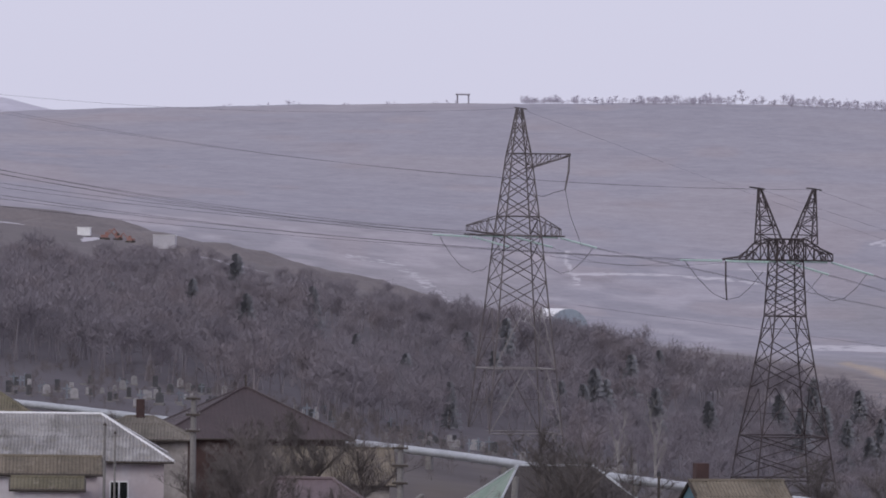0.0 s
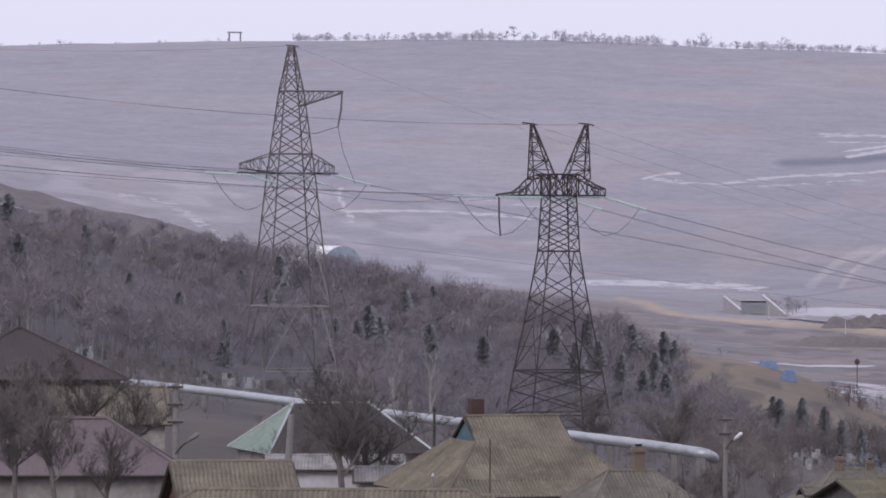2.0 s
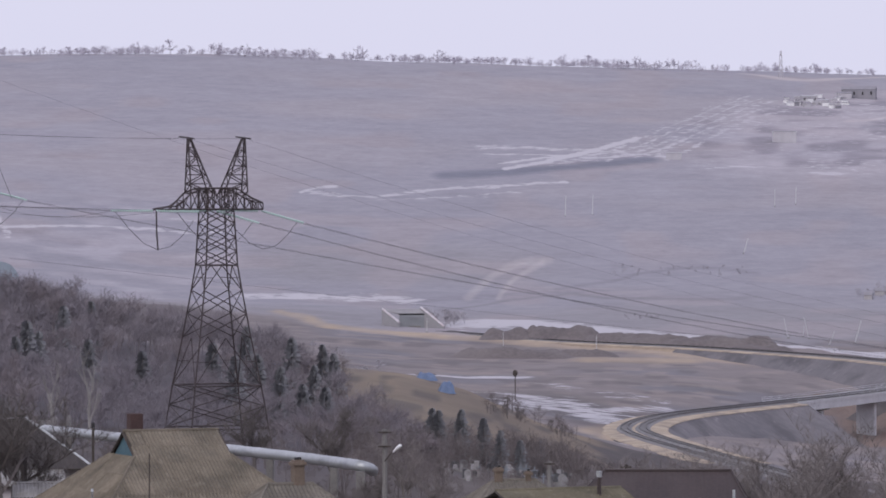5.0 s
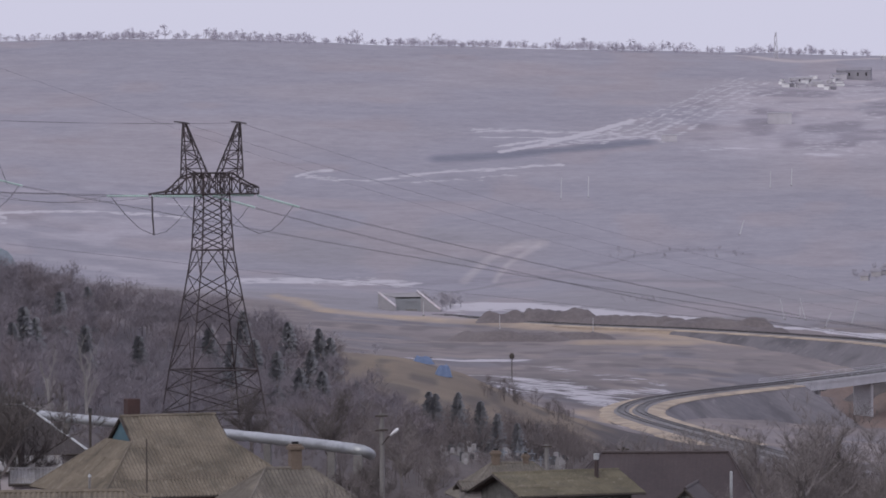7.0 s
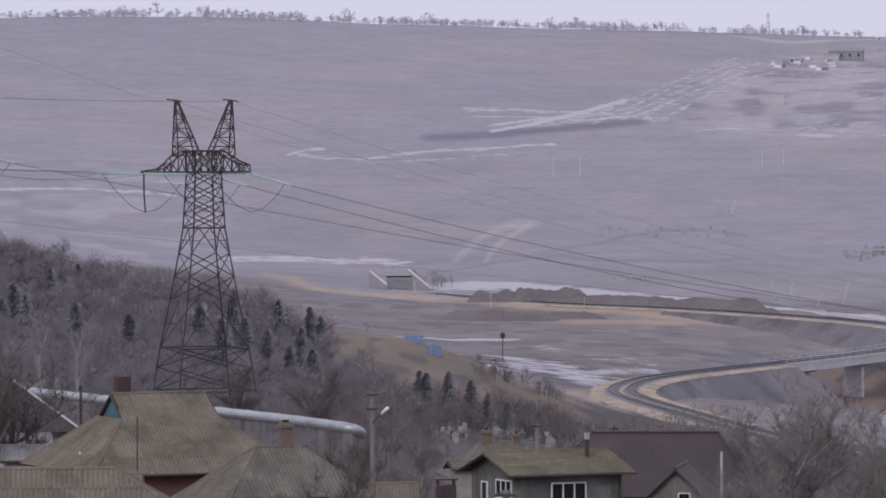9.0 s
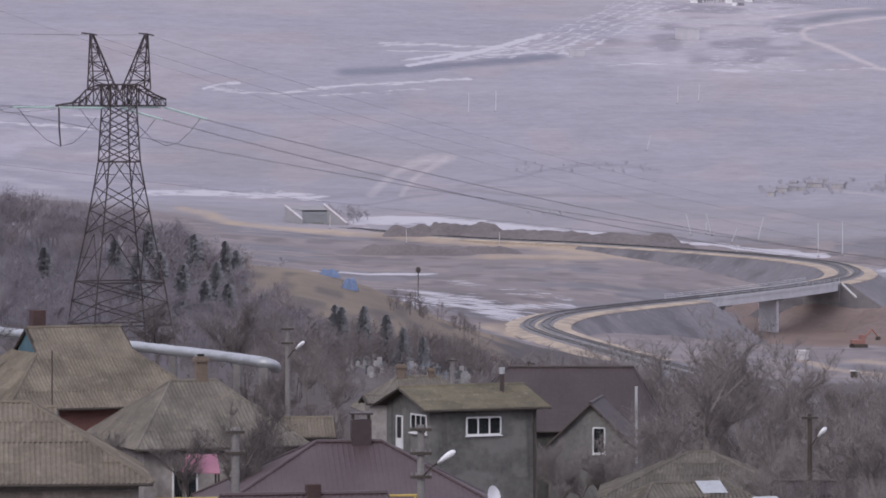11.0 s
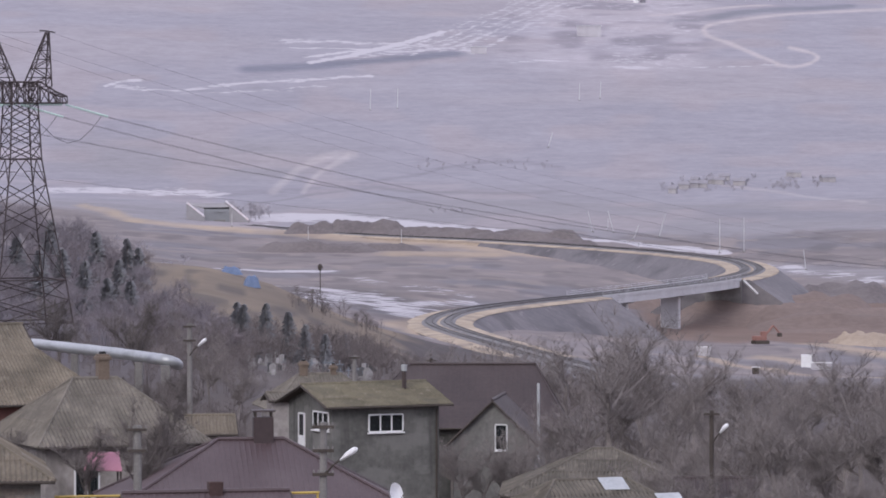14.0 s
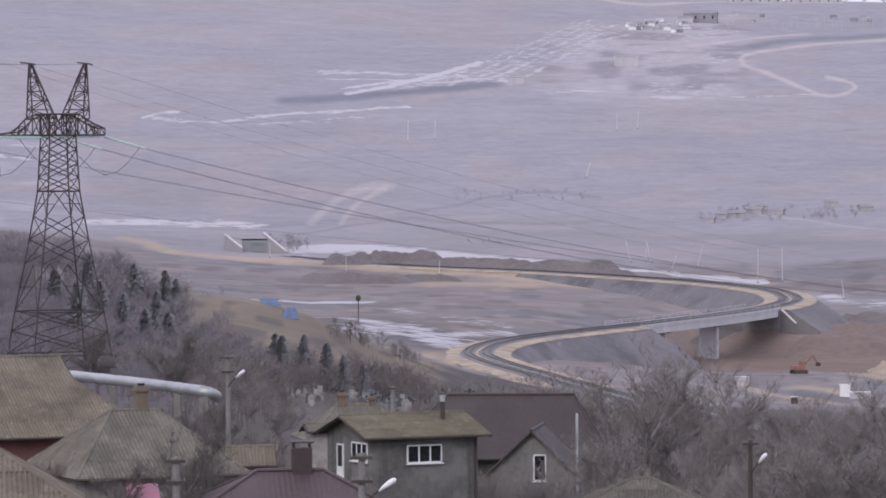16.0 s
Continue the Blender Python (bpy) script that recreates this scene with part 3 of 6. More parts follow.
def window(parent, x, z, w, h, face, panes=2, side="front", frame_mat=None, curtain=False):
    """A framed window: face is the wall's outer plane (y of the front, x of the left side)."""
    m = Matrix.Identity(4) if side == "front" else Matrix.Rotation(radians(-90), 4, "Z")
    off = Matrix.Translation((x, face, z)) if side == "front" else Matrix.Translation((face, x, z)) @ m
    fm = frame_mat or TRIM_WHITE
    t = 0.07
    bars = [box(-w / 2, w / 2, -0.06, 0.04, -t / 2, t / 2), box(-w / 2, w / 2, -0.06, 0.04, h - t / 2, h + t / 2)]
    for i in range(panes + 1):
        c = -w / 2 + w * i / panes
        bars.append(box(c - t / 2, c + t / 2, -0.058, 0.042, t / 2, h - t / 2))
    win = piece("window", moved(join(*bars), off), fm, parent)
    # a near-black slab on the solid wall plays the unlit room
    piece("dark_backing", moved(box(-w / 2 + 0.02, w / 2 - 0.02, -0.015, 0.05, 0.02, h - 0.02), off), INSIDE, win)
    for i in range(panes):
        c = -w / 2 + w * (i + 0.5) / panes
        pn = piece("pane", moved(box(c - w / panes / 2 + t / 2, c + w / panes / 2 - t / 2, -0.04, -0.03, t / 2, h - t / 2), off), GLASS, win)
        pn.visible_shadow = False
    piece("sill", moved(box(-w / 2 - 0.08, w / 2 + 0.08, -0.14, 0.03, -0.09, -0.04), off), fm, win)
    return win


def chimney(parent, x, y, z0, z1, w, material, cap=True):
    c = piece("chimney", box(x - w / 2, x + w / 2, y - w / 2, y + w / 2, z0, z1, 0.02), material, parent)
    if cap:
        piece("chimney_collar", box(x - w / 2 - 0.07, x + w / 2 + 0.07, y - w / 2 - 0.07, y + w / 2 + 0.07, z1 - 0.22, z1 - 0.08, 0.02), material, c)
        piece("flue", box(x - w / 4, x + w / 4, y - w / 4, y + w / 4, z1 - 0.02, z1 + 0.1), INSIDE, c)
    return c


def house(label, cx, cy, yaw, L, W, eave, ridge, ridge_len, walls, roof, over=0.45, gable_mat=None, left_roof=None, cap=None, pitch=0.17, height=0.055, rows=1.2, name="house", seam=False, shift=0.0, category="house", gablet=None, gablet_mat=None):
    """A house with its parts; eave and ridge are heights in the world. ridge_len None: gables. Front is the side of lower y."""
    yaw += math.degrees(math.atan2(-cx, cy))     # yaw is told from the line of sight to the village lookout
    gz = ground_at(cx, cy) - 0.3
    h = thing(name, (cx, cy, gz), yaw, label, category)
    e, r = eave - gz, ridge - gz
    hl, hw = L / 2, W / 2
    # walls as a shell with thickness
    T = 0.3
    rise = (r - e) / (hw + over) if ridge_len is None else 0
    wt = e + over * ((r - e) / (hw + over)) - 0.08
    for nm, sh in (("front_wall", box(-hl, hl, -hw, -hw + T, 0, wt)), ("back_wall", box(-hl, hl, hw - T, hw, 0, wt))):
        piece(nm, sh, walls, h)
    for sgn, nm in ((-1, "end_wall"), (1, "end_wall")):
        x0, x1 = (-hl, -hl + T) if sgn < 0 else (hl - T, hl)
        piece(nm, box(x0, x1, -hw + T, hw - T, 0, wt), walls, h)
        if ridge_len is None:
            top = wt + rise * hw - 0.02
            v = [(x, y, z) for x in (x0, x1) for y, z in ((-hw, wt), (hw, wt), (0, top))]
            piece("gable", (v, [(2, 1, 0), (3, 4, 5), (0, 1, 4, 3), (1, 2, 5, 4), (2, 0, 3, 5)]), gable_mat or walls, h)
    ol, ow = hl + over, hw + over
    rl = ol if ridge_len is None else ridge_len / 2
    A, B, Cc, D = (-ol, -ow, e), (ol, -ow, e), (ol, ow, e), (-ol, ow, e)
    R0, R1 = (-rl + shift, 0, r), (rl + shift, 0, r)
    kw = dict(pitch=pitch, height=height, rows=rows, seam=seam)
    slope(h, A, B, R0, R1, roof, gablet=gablet, **kw)
    slope(h, Cc, D, R1, R0, roof, gablet=gablet, **kw)
    if ridge_len is not None:
        f = gablet or 1.0
        K = [(p[0], sy * ow * (1 - f), e + (r - e) * f) for p in (R0, R1) for sy in (-1, 1)]
        slope(h, D, A, K[1], K[0], left_roof or roof, **kw)
        slope(h, B, Cc, K[2], K[3], roof, **kw)
        for p, q in ((A, K[0]), (D, K[1]), (B, K[2]), (Cc, K[3])):
            ridge_cap(h, [p, q], cap or roof, 0.14)
        if gablet:
            for a, b, p, sg in ((K[0], K[1], R0, 1), (K[2], K[3], R1, -1)):
                V = [(q[0] + d * sg, q[1] * 0.96, q[2] - 0.06) for d in (0.12, 0.2) for q in (a, b, p)]
                piece("gablet", (V, [(0, 2, 1), (3, 4, 5), (0, 1, 4, 3), (1, 2, 5, 4), (2, 0, 3, 5)]), gablet_mat or WOOD_DARK, h, "boarded gablet under the ridge end")
                for q in (a, b):
                    piece("verge_board", tube([(q[0], q[1], q[2] - 0.04), (p[0], p[1], p[2] - 0.04)], 0.06, 4), WOOD_DARK, h)
    else:
        for sgn in (-1, 1):
            for q in ((-ow, e), (ow, e)):
                piece("verge_board", tube([(sgn * ol, q[0], q[1] - 0.05), (sgn * ol, 0, r - 0.05)], 0.07, 4), cap or WOOD_DARK, h)
    ridge_cap(h, [R0, R1], cap or roof, 0.18)
    piece("gutter", tube([(-ol, -ow - 0.06, e - 0.03), (ol, -ow - 0.06, e - 0.03)], 0.055, 6), WOOD_DARK, h)
    return h


# ---- lattice pylons ----
def lattice(parent, levels, w, material, ring_at=(), low=None, low_mat=None, k_style=(), tz=0.0):
    """Four legs and braced faces between levels of (height, side)."""
    cor = lambda lv: [(sx * lv[1] / 2, sy * lv[1] / 2, lv[0] + tz) for sx, sy in ((-1, -1), (1, -1), (1, 1), (-1, 1))]
    C = [cor(lv) for lv in levels]
    for k in range(4):
        piece("leg", tube([C[i][k] for i in range(len(C))], w * 0.9, 4), material, parent)
    for i in range(len(C) - 1):
        for k in range(4):
            a, b, c, d = (Vector(p) for p in (C[i][k], C[i][(k + 1) % 4], C[i + 1][k], C[i + 1][(k + 1) % 4]))
            if i in k_style:
                mid = (c + d) / 2
                sh = [bar(a, mid, w), bar(b, mid, w), bar((a + c) / 2, (a + mid) / 2, w * 0.7), bar((b + d) / 2, (b + mid) / 2, w * 0.7)]
            else:
                sh = [bar(a, d, w), bar(b, c, w)]
            pale = low is not None and levels[i][0] < low and k in (0, 1)
            for one in sh:
                piece("brace", one, low_mat if pale else material, parent)
    for i in ring_at:
        for k in range(4):
            piece("ring_beam", bar(C[i][k], C[i][(k + 1) % 4], w * 1.3), low_mat if (low and levels[i][0] < low) else material, parent)
    return C


def arm(parent, x0, x1, zt, zb, ztip, d0, w, n, material, label="", tip=0.25):
    """A tapered lattice arm along x from the body at x0 to the tip at x1: chords at two depths, with bracing."""
    main = None
    for sy in (-1, 1):
        B = [Vector((x0 + (x1 - x0) * i / n, sy * d0 / 2 * (1 - 0.85 * i / n), zb + (ztip - zb) * i / n)) for i in range(n + 1)]
        T = [Vector((x0 + (x1 - x0) * i / n, sy * d0 / 2 * (1 - 0.85 * i / n), zt + (ztip + tip - zt) * (i / n))) for i in range(n + 1)]
        for P in (B, T):
            rod = tube(P, w * 0.72, 4)
            if main is None:
                main = piece("cross_arm", rod, material, parent, label)
            else:
                piece("arm_chord", rod, material, main)
        for i in range(n):
            piece("arm_brace", bar(B[i], T[i + 1], w * 0.8), material, main)
            piece("arm_post", bar(B[i + 1], T[i + 1], w * 0.8), material, main)
        if sy > 0:
            for i in range(n):
                a = Vector((B[i].x, -B[i].y, B[i].z))
                piece("arm_brace", bar(a, B[i + 1], w * 0.8), material, main)
                piece("arm_post", bar(a, B[i], w * 0.8), material, main)
    return main


def insulator(parent, a, b, r=0.23, name="insulator_string"):
    a, b = Vector(a), Vector(b)
    n = max(6, int((b - a).length / 0.3))
    path, rad = [], []
    for i in range(n):
        for t, rr in ((0.1, 0.35), (0.35, 1.0), (0.65, 1.0), (0.9, 0.35)):
            path.append(a + (b - a) * ((i + t) / n))
            rad.append(r * rr)
    return piece(name, tube(path, rad, 7), INSULATOR, parent, "green glass insulator string")


def cable(a, b, sag, r=0.021, label="thin dark overhead power cable strung between pylons"):
    a, b = Vector(a), Vector(b)
    n = 28
    pts = [a + (b - a) * (i / n) - Vector((0, 0, sag * 4 * (i / n) * (1 - i / n))) for i in range(n + 1)]
    ob = piece("power_cable", tube(pts, r, 4), CABLE, None)
    return tagged(ob, label, "cable", "overhead cables")


PY2, PY1 = sight(-633, 454, 650), sight(-1112, 371, 720)
YAW2, YAW1 = 23.3, 24.0


def pylon_forked():
    p = PY2
    g = ground_at(p.x, p.y)
    t = thing("pylon", (p.x, p.y, g), YAW2, "dark rusty lattice steel pylon with two horns", "pylon", "pylons")
    z0 = p.z - g
    LV = [(-1.0 - z0 if z0 > -1 else 0, 11.6), (3.8, 10.4), (6.7, 9.65), (9.3, 8.95), (15.4, 6.9), (18.5, 6.0), (21.5, 5.1), (24.7, 4.23), (26.5, 4.05), (28.3, 3.87), (30.1, 3.68), (31.9, 3.5), (34.6, 3.5)]
    lattice(t, LV, 0.115, STEEL_BROWN, ring_at=(1, 3, 7, 11), k_style=(0, 3, 6), tz=z0)
    C = lambda h: h + z0
    crown = [(-5.9, 32.3), (-4.9, 33.0), (-4.0, 33.9), (-2.9, 34.4), (-1.9, 34.6), (-0.9, 34.6), (0.1, 34.6), (1.1, 34.6), (2.1, 34.6), (3.2, 34.0), (4.4, 33.3), (5.2, 33.0), (5.9, 32.7)]
    truss = None
    for sy in (-1, 1):
        d = lambda x: sy * (1.75 - 0.11 * max(0.0, abs(x) - 1.75))
        T = [Vector((x, d(x), C(z))) for x, z in crown]
        B = [Vector((x, d(x), C(31.9))) for x, z in crown]
        for P in (T, B):
            rod = tube(P, 0.11, 4)
            if truss is None:
                truss = piece("cross_arm", rod, STEEL_BROWN, t, "arched lattice cross arm")
            else:
                piece("arm_chord", rod, STEEL_BROWN, truss)
        for i in range(len(T)):
            piece("arm_post", bar(B[i], T[i], 0.12), STEEL_BROWN, truss)
            if i:
                piece("arm_brace", bar(B[i - 1], T[i], 0.11) if i % 2 else bar(T[i - 1], B[i], 0.11), STEEL_BROWN, truss)
            if sy > 0:
                for q in (T[i], B[i]):
                    piece("arm_tie", bar(q, Vector((q.x, -q.y, q.z)), 0.1), STEEL_BROWN, truss)
        piece("arm_stay", bar(T[0], Vector((-8.6, 0, C(31.95))), 0.15), STEEL_BROWN, truss)
        piece("arm_stay", bar(B[0], Vector((-8.6, 0, C(31.85))), 0.15), STEEL_BROWN, truss)
    for s in (-1, 1):
        outer, inner = s * 3.85, s * 0.75
        sh = []
        legs = []
        for x in (outer, inner):
            for sy in (-1, 1):
                legs.append((Vector((x, sy * 1.2, C(34.0))), Vector((outer + s * 0.02 - (0 if x == outer else s * 0.35), sy * 0.16, C(41.0)))))
        horn = piece("horn", join(*[bar(a, b, 0.17) for a, b in legs[:1]]), STEEL_BROWN, t)
        for a, b in legs[1:]:
            piece("horn_leg", bar(a, b, 0.17), STEEL_BROWN, horn)
        n = 6
        at = lambda k, i: legs[k][0].lerp(legs[k][1], i / n)
        for i in range(n):
            for a, b in ((0, 2), (1, 3), (0, 1), (2, 3)):
                piece("horn_brace", bar(at(a, i), at(b, i + 1), 0.11) if i % 2 else bar(at(b, i), at(a, i + 1), 0.11), STEEL_BROWN, horn)
                piece("horn_strut", bar(at(a, i), at(b, i), 0.1), STEEL_BROWN, horn)
        piece("earth_wire_bracket", tube([(outer - 1.4, -0.6, C(41.2)), (outer, 0, C(41.1)), (outer + 1.0, 0.4, C(40.95))], 0.09, 5), STEEL_BROWN, t)
    # strings of glass discs: pulled towards both neighbours
    ends = []
    for x in (-8.4, -0.2, 5.9):
        for dx, dy, dz in ((-5.6, 1.2, 0.05), (5.6, -1.6, -0.1 if x < -8 else -1.6)):
            a = (x, 0.5 if dx < 0 else -0.5, C(31.7))
            b = (a[0] + dx * 0.95, a[1] + dy, a[2] + dz)
            insulator(t, a, b, 0.19)
            ends.append((x, dx, t.matrix_world @ Vector(b)))
    hang = piece("hanging_insulator", tube([(-8.4, -0.8, C(31.7)), (-8.4, -0.9, C(29)), (-8.25, -1.0, C(26.7))], [0.1, 0.11, 0.1], 7), STEEL_BROWN, t)
    for x in (-8.4, -0.2, 5.9):
        pts = [Vector((x - 5.3 * (1 - k / 6) + (5.3 * k / 6), -1.2 * math.sin(math.pi * k / 6), C(31.7) - 4.3 * math.sin(math.pi * k / 6) - 1.3 * k / 6)) for k in range(7)]
        piece("jumper_cable", tube(pts, 0.035, 4), CABLE, t)
    return t, ends, [t.matrix_world @ Vector((s * 3.85, 0, C(41.0))) for s in (-1, 1)]


def pylon_tall():
    p = PY1
    g = ground_at(p.x, p.y)
    t = thing("pylon", (p.x, p.y, g), YAW1, "tall tapering lattice steel pylon with one upper arm", "pylon", "pylons")
    z0 = p.z - g
    LV = [(-0.5 - z0 if z0 > -0.5 else 0, 11.4), (3.4, 10.9), (12.6, 9.2), (21.2, 7.4), (25.0, 6.7), (28.5, 6.1), (31.6, 5.5), (34.4, 4.87), (37.0, 4.3), (39.4, 3.75), (41.5, 3.3), (43.4, 2.86), (46.0, 1.9), (48.0, 1.3), (49.8, 0.7)]
    lattice(t, LV, 0.12, STEEL_PALE, ring_at=(1, 2, 6, 7, 11), low=20, low_mat=STEEL_WHITE, k_style=(0, 1, 2), tz=z0)
    C = lambda h: h + z0
    arm(t, 1.4, 7.7, C(43.4), C(41.3), C(43.2), 2.8, 0.12, 4, STEEL_PALE)
    arm(t, -2.6, -7.6, C(34.4), C(31.7), C(32.3), 5.2, 0.11, 4, STEEL_PALE, tip=0.7)
    arm(t, 2.6, 6.4, C(34.4), C(31.7), C(31.7), 5.2, 0.11, 4, STEEL_PALE, tip=0.9)
    for sy in (-1, 1):
        piece("arm_beam", bar((-7.6, sy * 1.6, C(31.7)), (6.6, sy * 1.6, C(31.6)), 0.2), STEEL_PALE, t)
    piece("earth_wire_bracket", tube([(-0.9, -0.5, C(49.95)), (0, 0, C(49.9)), (1.2, 0.4, C(49.8))], 0.1, 5), STEEL_PALE, t)
    ends = []
    for x in (-7.0, -0.5, 6.2):
        for dx, dy, dz in ((-5.4, 1.5, 0.2), (5.4, -1.5, -1.4)):
            a = (x, 0.5 if dx < 0 else -0.5, C(31.4))
            b = (a[0] + dx * 0.95, a[1] + dy, a[2] + dz)
            insulator(t, a, b, 0.19)
            ends.append((x, dx, t.matrix_world @ Vector(b)))
    piece("hanging_insulator", tube([(7.6, 0, C(43.1)), (7.45, -0.2, C(41)), (6.9, -0.4, C(38.3))], [0.12, 0.15, 0.12], 7), STEEL_PALE, t)
    piece("jumper_cable", tube([(1.6, -1, C(37.5)), (3.5, -1, C(37.3)), (5.2, -0.7, C(37.9)), (6.9, -0.4, C(38.3))], 0.04, 4), CABLE, t)
    piece("jumper_cable", tube([(6.9, -0.4, C(38.3)), (7.6, -0.8, C(34.6)), (9.2, -1.5, C(30.2))], 0.035, 4), CABLE, t)
    for x in (-7.0, 6.2):
        pts = [Vector((x - 5 + 10 * k / 6, -1, C(31.4) - 4.5 * math.sin(math.pi * k / 6) - 1.2 * k / 6)) for k in range(7)]
        piece("jumper_cable", tube(pts, 0.035, 4), CABLE, t)
    return t, ends, t.matrix_world @ Vector((0, 0, C(49.9)))


py2, ends2, horns2 = pylon_forked()
py1, ends1, top1 = pylon_tall()
for k, e in enumerate([e for x, d, e in ends1 if d < 0]):
    for o in (0, 0.3):
        cable(e + Vector((0, 0, o)), sight(-2600, (-232, -222, -178)[k], 640) + Vector((0, 0, o * 2.4)), 2.0)
for k, e in enumerate([e for x, d, e in ends2 if d < 0]):
    cable(e, sight(-2600, (-165, -150, -128)[k], 590), 2.2)
right2 = [e for x, d, e in ends2 if d > 0]
right1 = [e for x, d, e in ends1 if d > 0]
for e, drop, sag in ((right2[2], 316, 5.0), (right2[1], 306, 7.0), (right1[2], 332, 3.0)):
    for o in (0, 0.22):
        cable(e + Vector((0, 0, -o * 0.6)), sight(1150, drop, 1300) + Vector((o * 3, 0, -o)), sag)
for e, f in ((right1[1], 0), (right1[0], 1)):
    cable(e, [e2 for x, d, e2 in ends2 if d < 0][f], 1.5)
cable(sight(-1000, 100, 900), sight(1150, 328, 1300), 1.0)
cable(top1, sight(-2600, -330, 640), 3.0, 0.013)
cable(top1, Vector((140, 1120, -40)), 8, 0.012)
for k in (0, 1):
    cable(horns2[k], Vector((134 + 8 * k, 1100, -36)), 5, 0.012)
    cable(horns2[k], sight(-2600, -350 + 14 * k, 590), 4.0, 0.013)


# ---- the village ----
def village():
    h = house("two-storey grey rendered house with olive corrugated roof", -0.75, 245.5, 25, 5.7, 5.0, -14.95, -14.0, None, PLASTER_GREY, SLATE_MOSS, 0.5)
    zb = h.matrix_world.translation.z
    window(h, 0.0, -16.2 - zb, 1.8, 0.82, -2.5, 3)
    window(h, -1.3, -16.1 - zb, 1.75, 0.85, -2.85, 3, side="left")
    door = piece("balcony_door", join(box(-2.93, -2.82, 0.55, 0.62, -17.35 - zb, -15.4 - zb), box(-2.93, -2.82, 1.2, 1.27, -17.35 - zb, -15.4 - zb), box(-2.925, -2.82, 0.62, 1.2, -15.47 - zb, -15.4 - zb), box(-2.92, -2.82, 0.62, 1.2, -17.35 - zb, -16.5 - zb)), TRIM_WHITE, h, "white balcony door")
    piece("pane", box(-2.89, -2.84, 0.63, 1.19, -16.49 - zb, -15.48 - zb), INSIDE, door)
    pipe = piece("flue_pipe", tube([(1.75, -0.9, -15.1 - zb), (1.75, -0.9, -13.35 - zb)], 0.11, 10), BROWNROOF, h)
    piece("flue_cowl", tube([(1.75, -0.9, -13.4 - zb), (1.75, -0.9, -13.1 - zb)], [0.13, 0.15], 10), TRIM_PALE, pipe)
    piece("downpipe", tube([(2.7, -2.56, 0.3), (2.7, -2.56, -15.2 - zb)], 0.05, 6), WOOD_DARK, h)

    h = house("maroon metal hip-roofed house with a dark square chimney", -4.8, 190, 5, 10.4, 8.6, -15.3, -12.95, 2.5, PLASTER_WHITE, MAROON, pitch=0.2, height=0.016, rows=9, seam=True)
    zb = h.matrix_world.translation.z
    c = chimney(h, 0.45, 0.1, -13.6 - zb, -12.1 - zb, 0.74, MAROON_DARK, False)
    for sx in (-1, 1):
        for sy in (-1, 1):
            piece("cowl_post", box(0.45 + sx * 0.3 - 0.03, 0.45 + sx * 0.3 + 0.03, 0.1 + sy * 0.3 - 0.03, 0.1 + sy * 0.3 + 0.03, -12.16 - zb, -11.88 - zb), WOOD_DARK, c)
    piece("cowl", join(box(0.02, 0.88, -0.33, 0.53, -11.9 - zb, -11.84 - zb)), BROWNROOF, c)
    window(h, 2.5, -17.4 - zb, 1.3, 1.3, -4.3, 2)

    h = house("low maroon metal shed roof with ochre gable boards", -5.6, 163.5, 10, 4.6, 6.4, -14.7, -12.85, None, PLASTER_OLD, MAROON, gable_mat=WOOD_OCHRE, pitch=0.2, height=0.016, rows=9, seam=True, category="shed", name="shed")
    zb = h.matrix_world.translation.z
    chimney(h, 0.3, 0, -13.2 - zb, -12.5 - zb, 0.46, BRICK_DARK, False)

    h = house("large brown slate-roofed brick house with blue-boarded gablets", -18.35, 230, 19, 8.8, 9.6, -13.8, -10.45, 4.6, BRICK, SLATE, 0.5, gablet=0.68, gablet_mat=BLUE_BOARD)
    zb = h.matrix_world.translation.z
    r = -10.45 - zb
    chimney(h, -1.55, 0.5, r - 0.6, r + 0.8, 0.6, BRICK_DARK, False)
    window(h, -2.5, -16.2 - zb, 1.2, 1.4, -4.8, 2)
    window(h, 2.2, -16.2 - zb, 1.2, 1.4, -4.8, 2)

    h = house("grey-brown slate hip-roofed cottage with a beige chimney", -11.5, 205, 18, 6.4, 7.0, -13.95, -11.5, 1.9, PLASTER_OLD, SLATE_GREY, 0.45)
    zb = h.matrix_world.translation.z
    chimney(h, 0.35, 0.1, -11.9 - zb, -10.5 - zb, 0.46, BRICK_TAN)
    window(h, -1.5, -16.0 - zb, 1.0, 1.2, -3.5, 2)

    h = house("stone-block house with brown slate hip roof", -19.35, 167.5, 0, 15.9, 7.6, -12.55, -10.15, 9.0, MORTAR, SLATE, 0.45)
    zb = h.matrix_world.translation.z
    window(h, 0.2, -15.3 - zb, 1.3, 1.5, -3.8, 2)
    ac = piece("air_conditioner", box(5.15, 5.75, -4.12, -3.82, -13.8 - zb, -13.2 - zb, 0.02), TRIM_WHITE, h, "white outdoor air conditioner unit")
    piece("fan_grille", tube([(5.4, -4.14, -13.5 - zb), (5.4, -4.1, -13.5 - zb)], 0.2, 14), WOOD_DARK, ac)
    blocks_on(h, 2.2, 7.95, -3.8, -15.2 - zb, -12.75 - zb, STONE, 0.42, 0.22, skip=(5.1, 5.8, -13.85 - zb, -13.15 - zb))

    h = house("white limewashed house with pale slate roof and white ridge caps", -54.2, 237, 0, 15.4, 8.4, -10.3, -8.25, 9.6, PLASTER_WHITE, SLATE_PALE, 0.45, cap=TRIM_WHITE)
    zb = h.matrix_world.translation.z
    window(h, 5.6, -12.75 - zb, 0.85, 1.5, -4.2, 2)
    window(h, 1.0, -12.5 - zb, 1.2, 1.5, -4.2, 2)
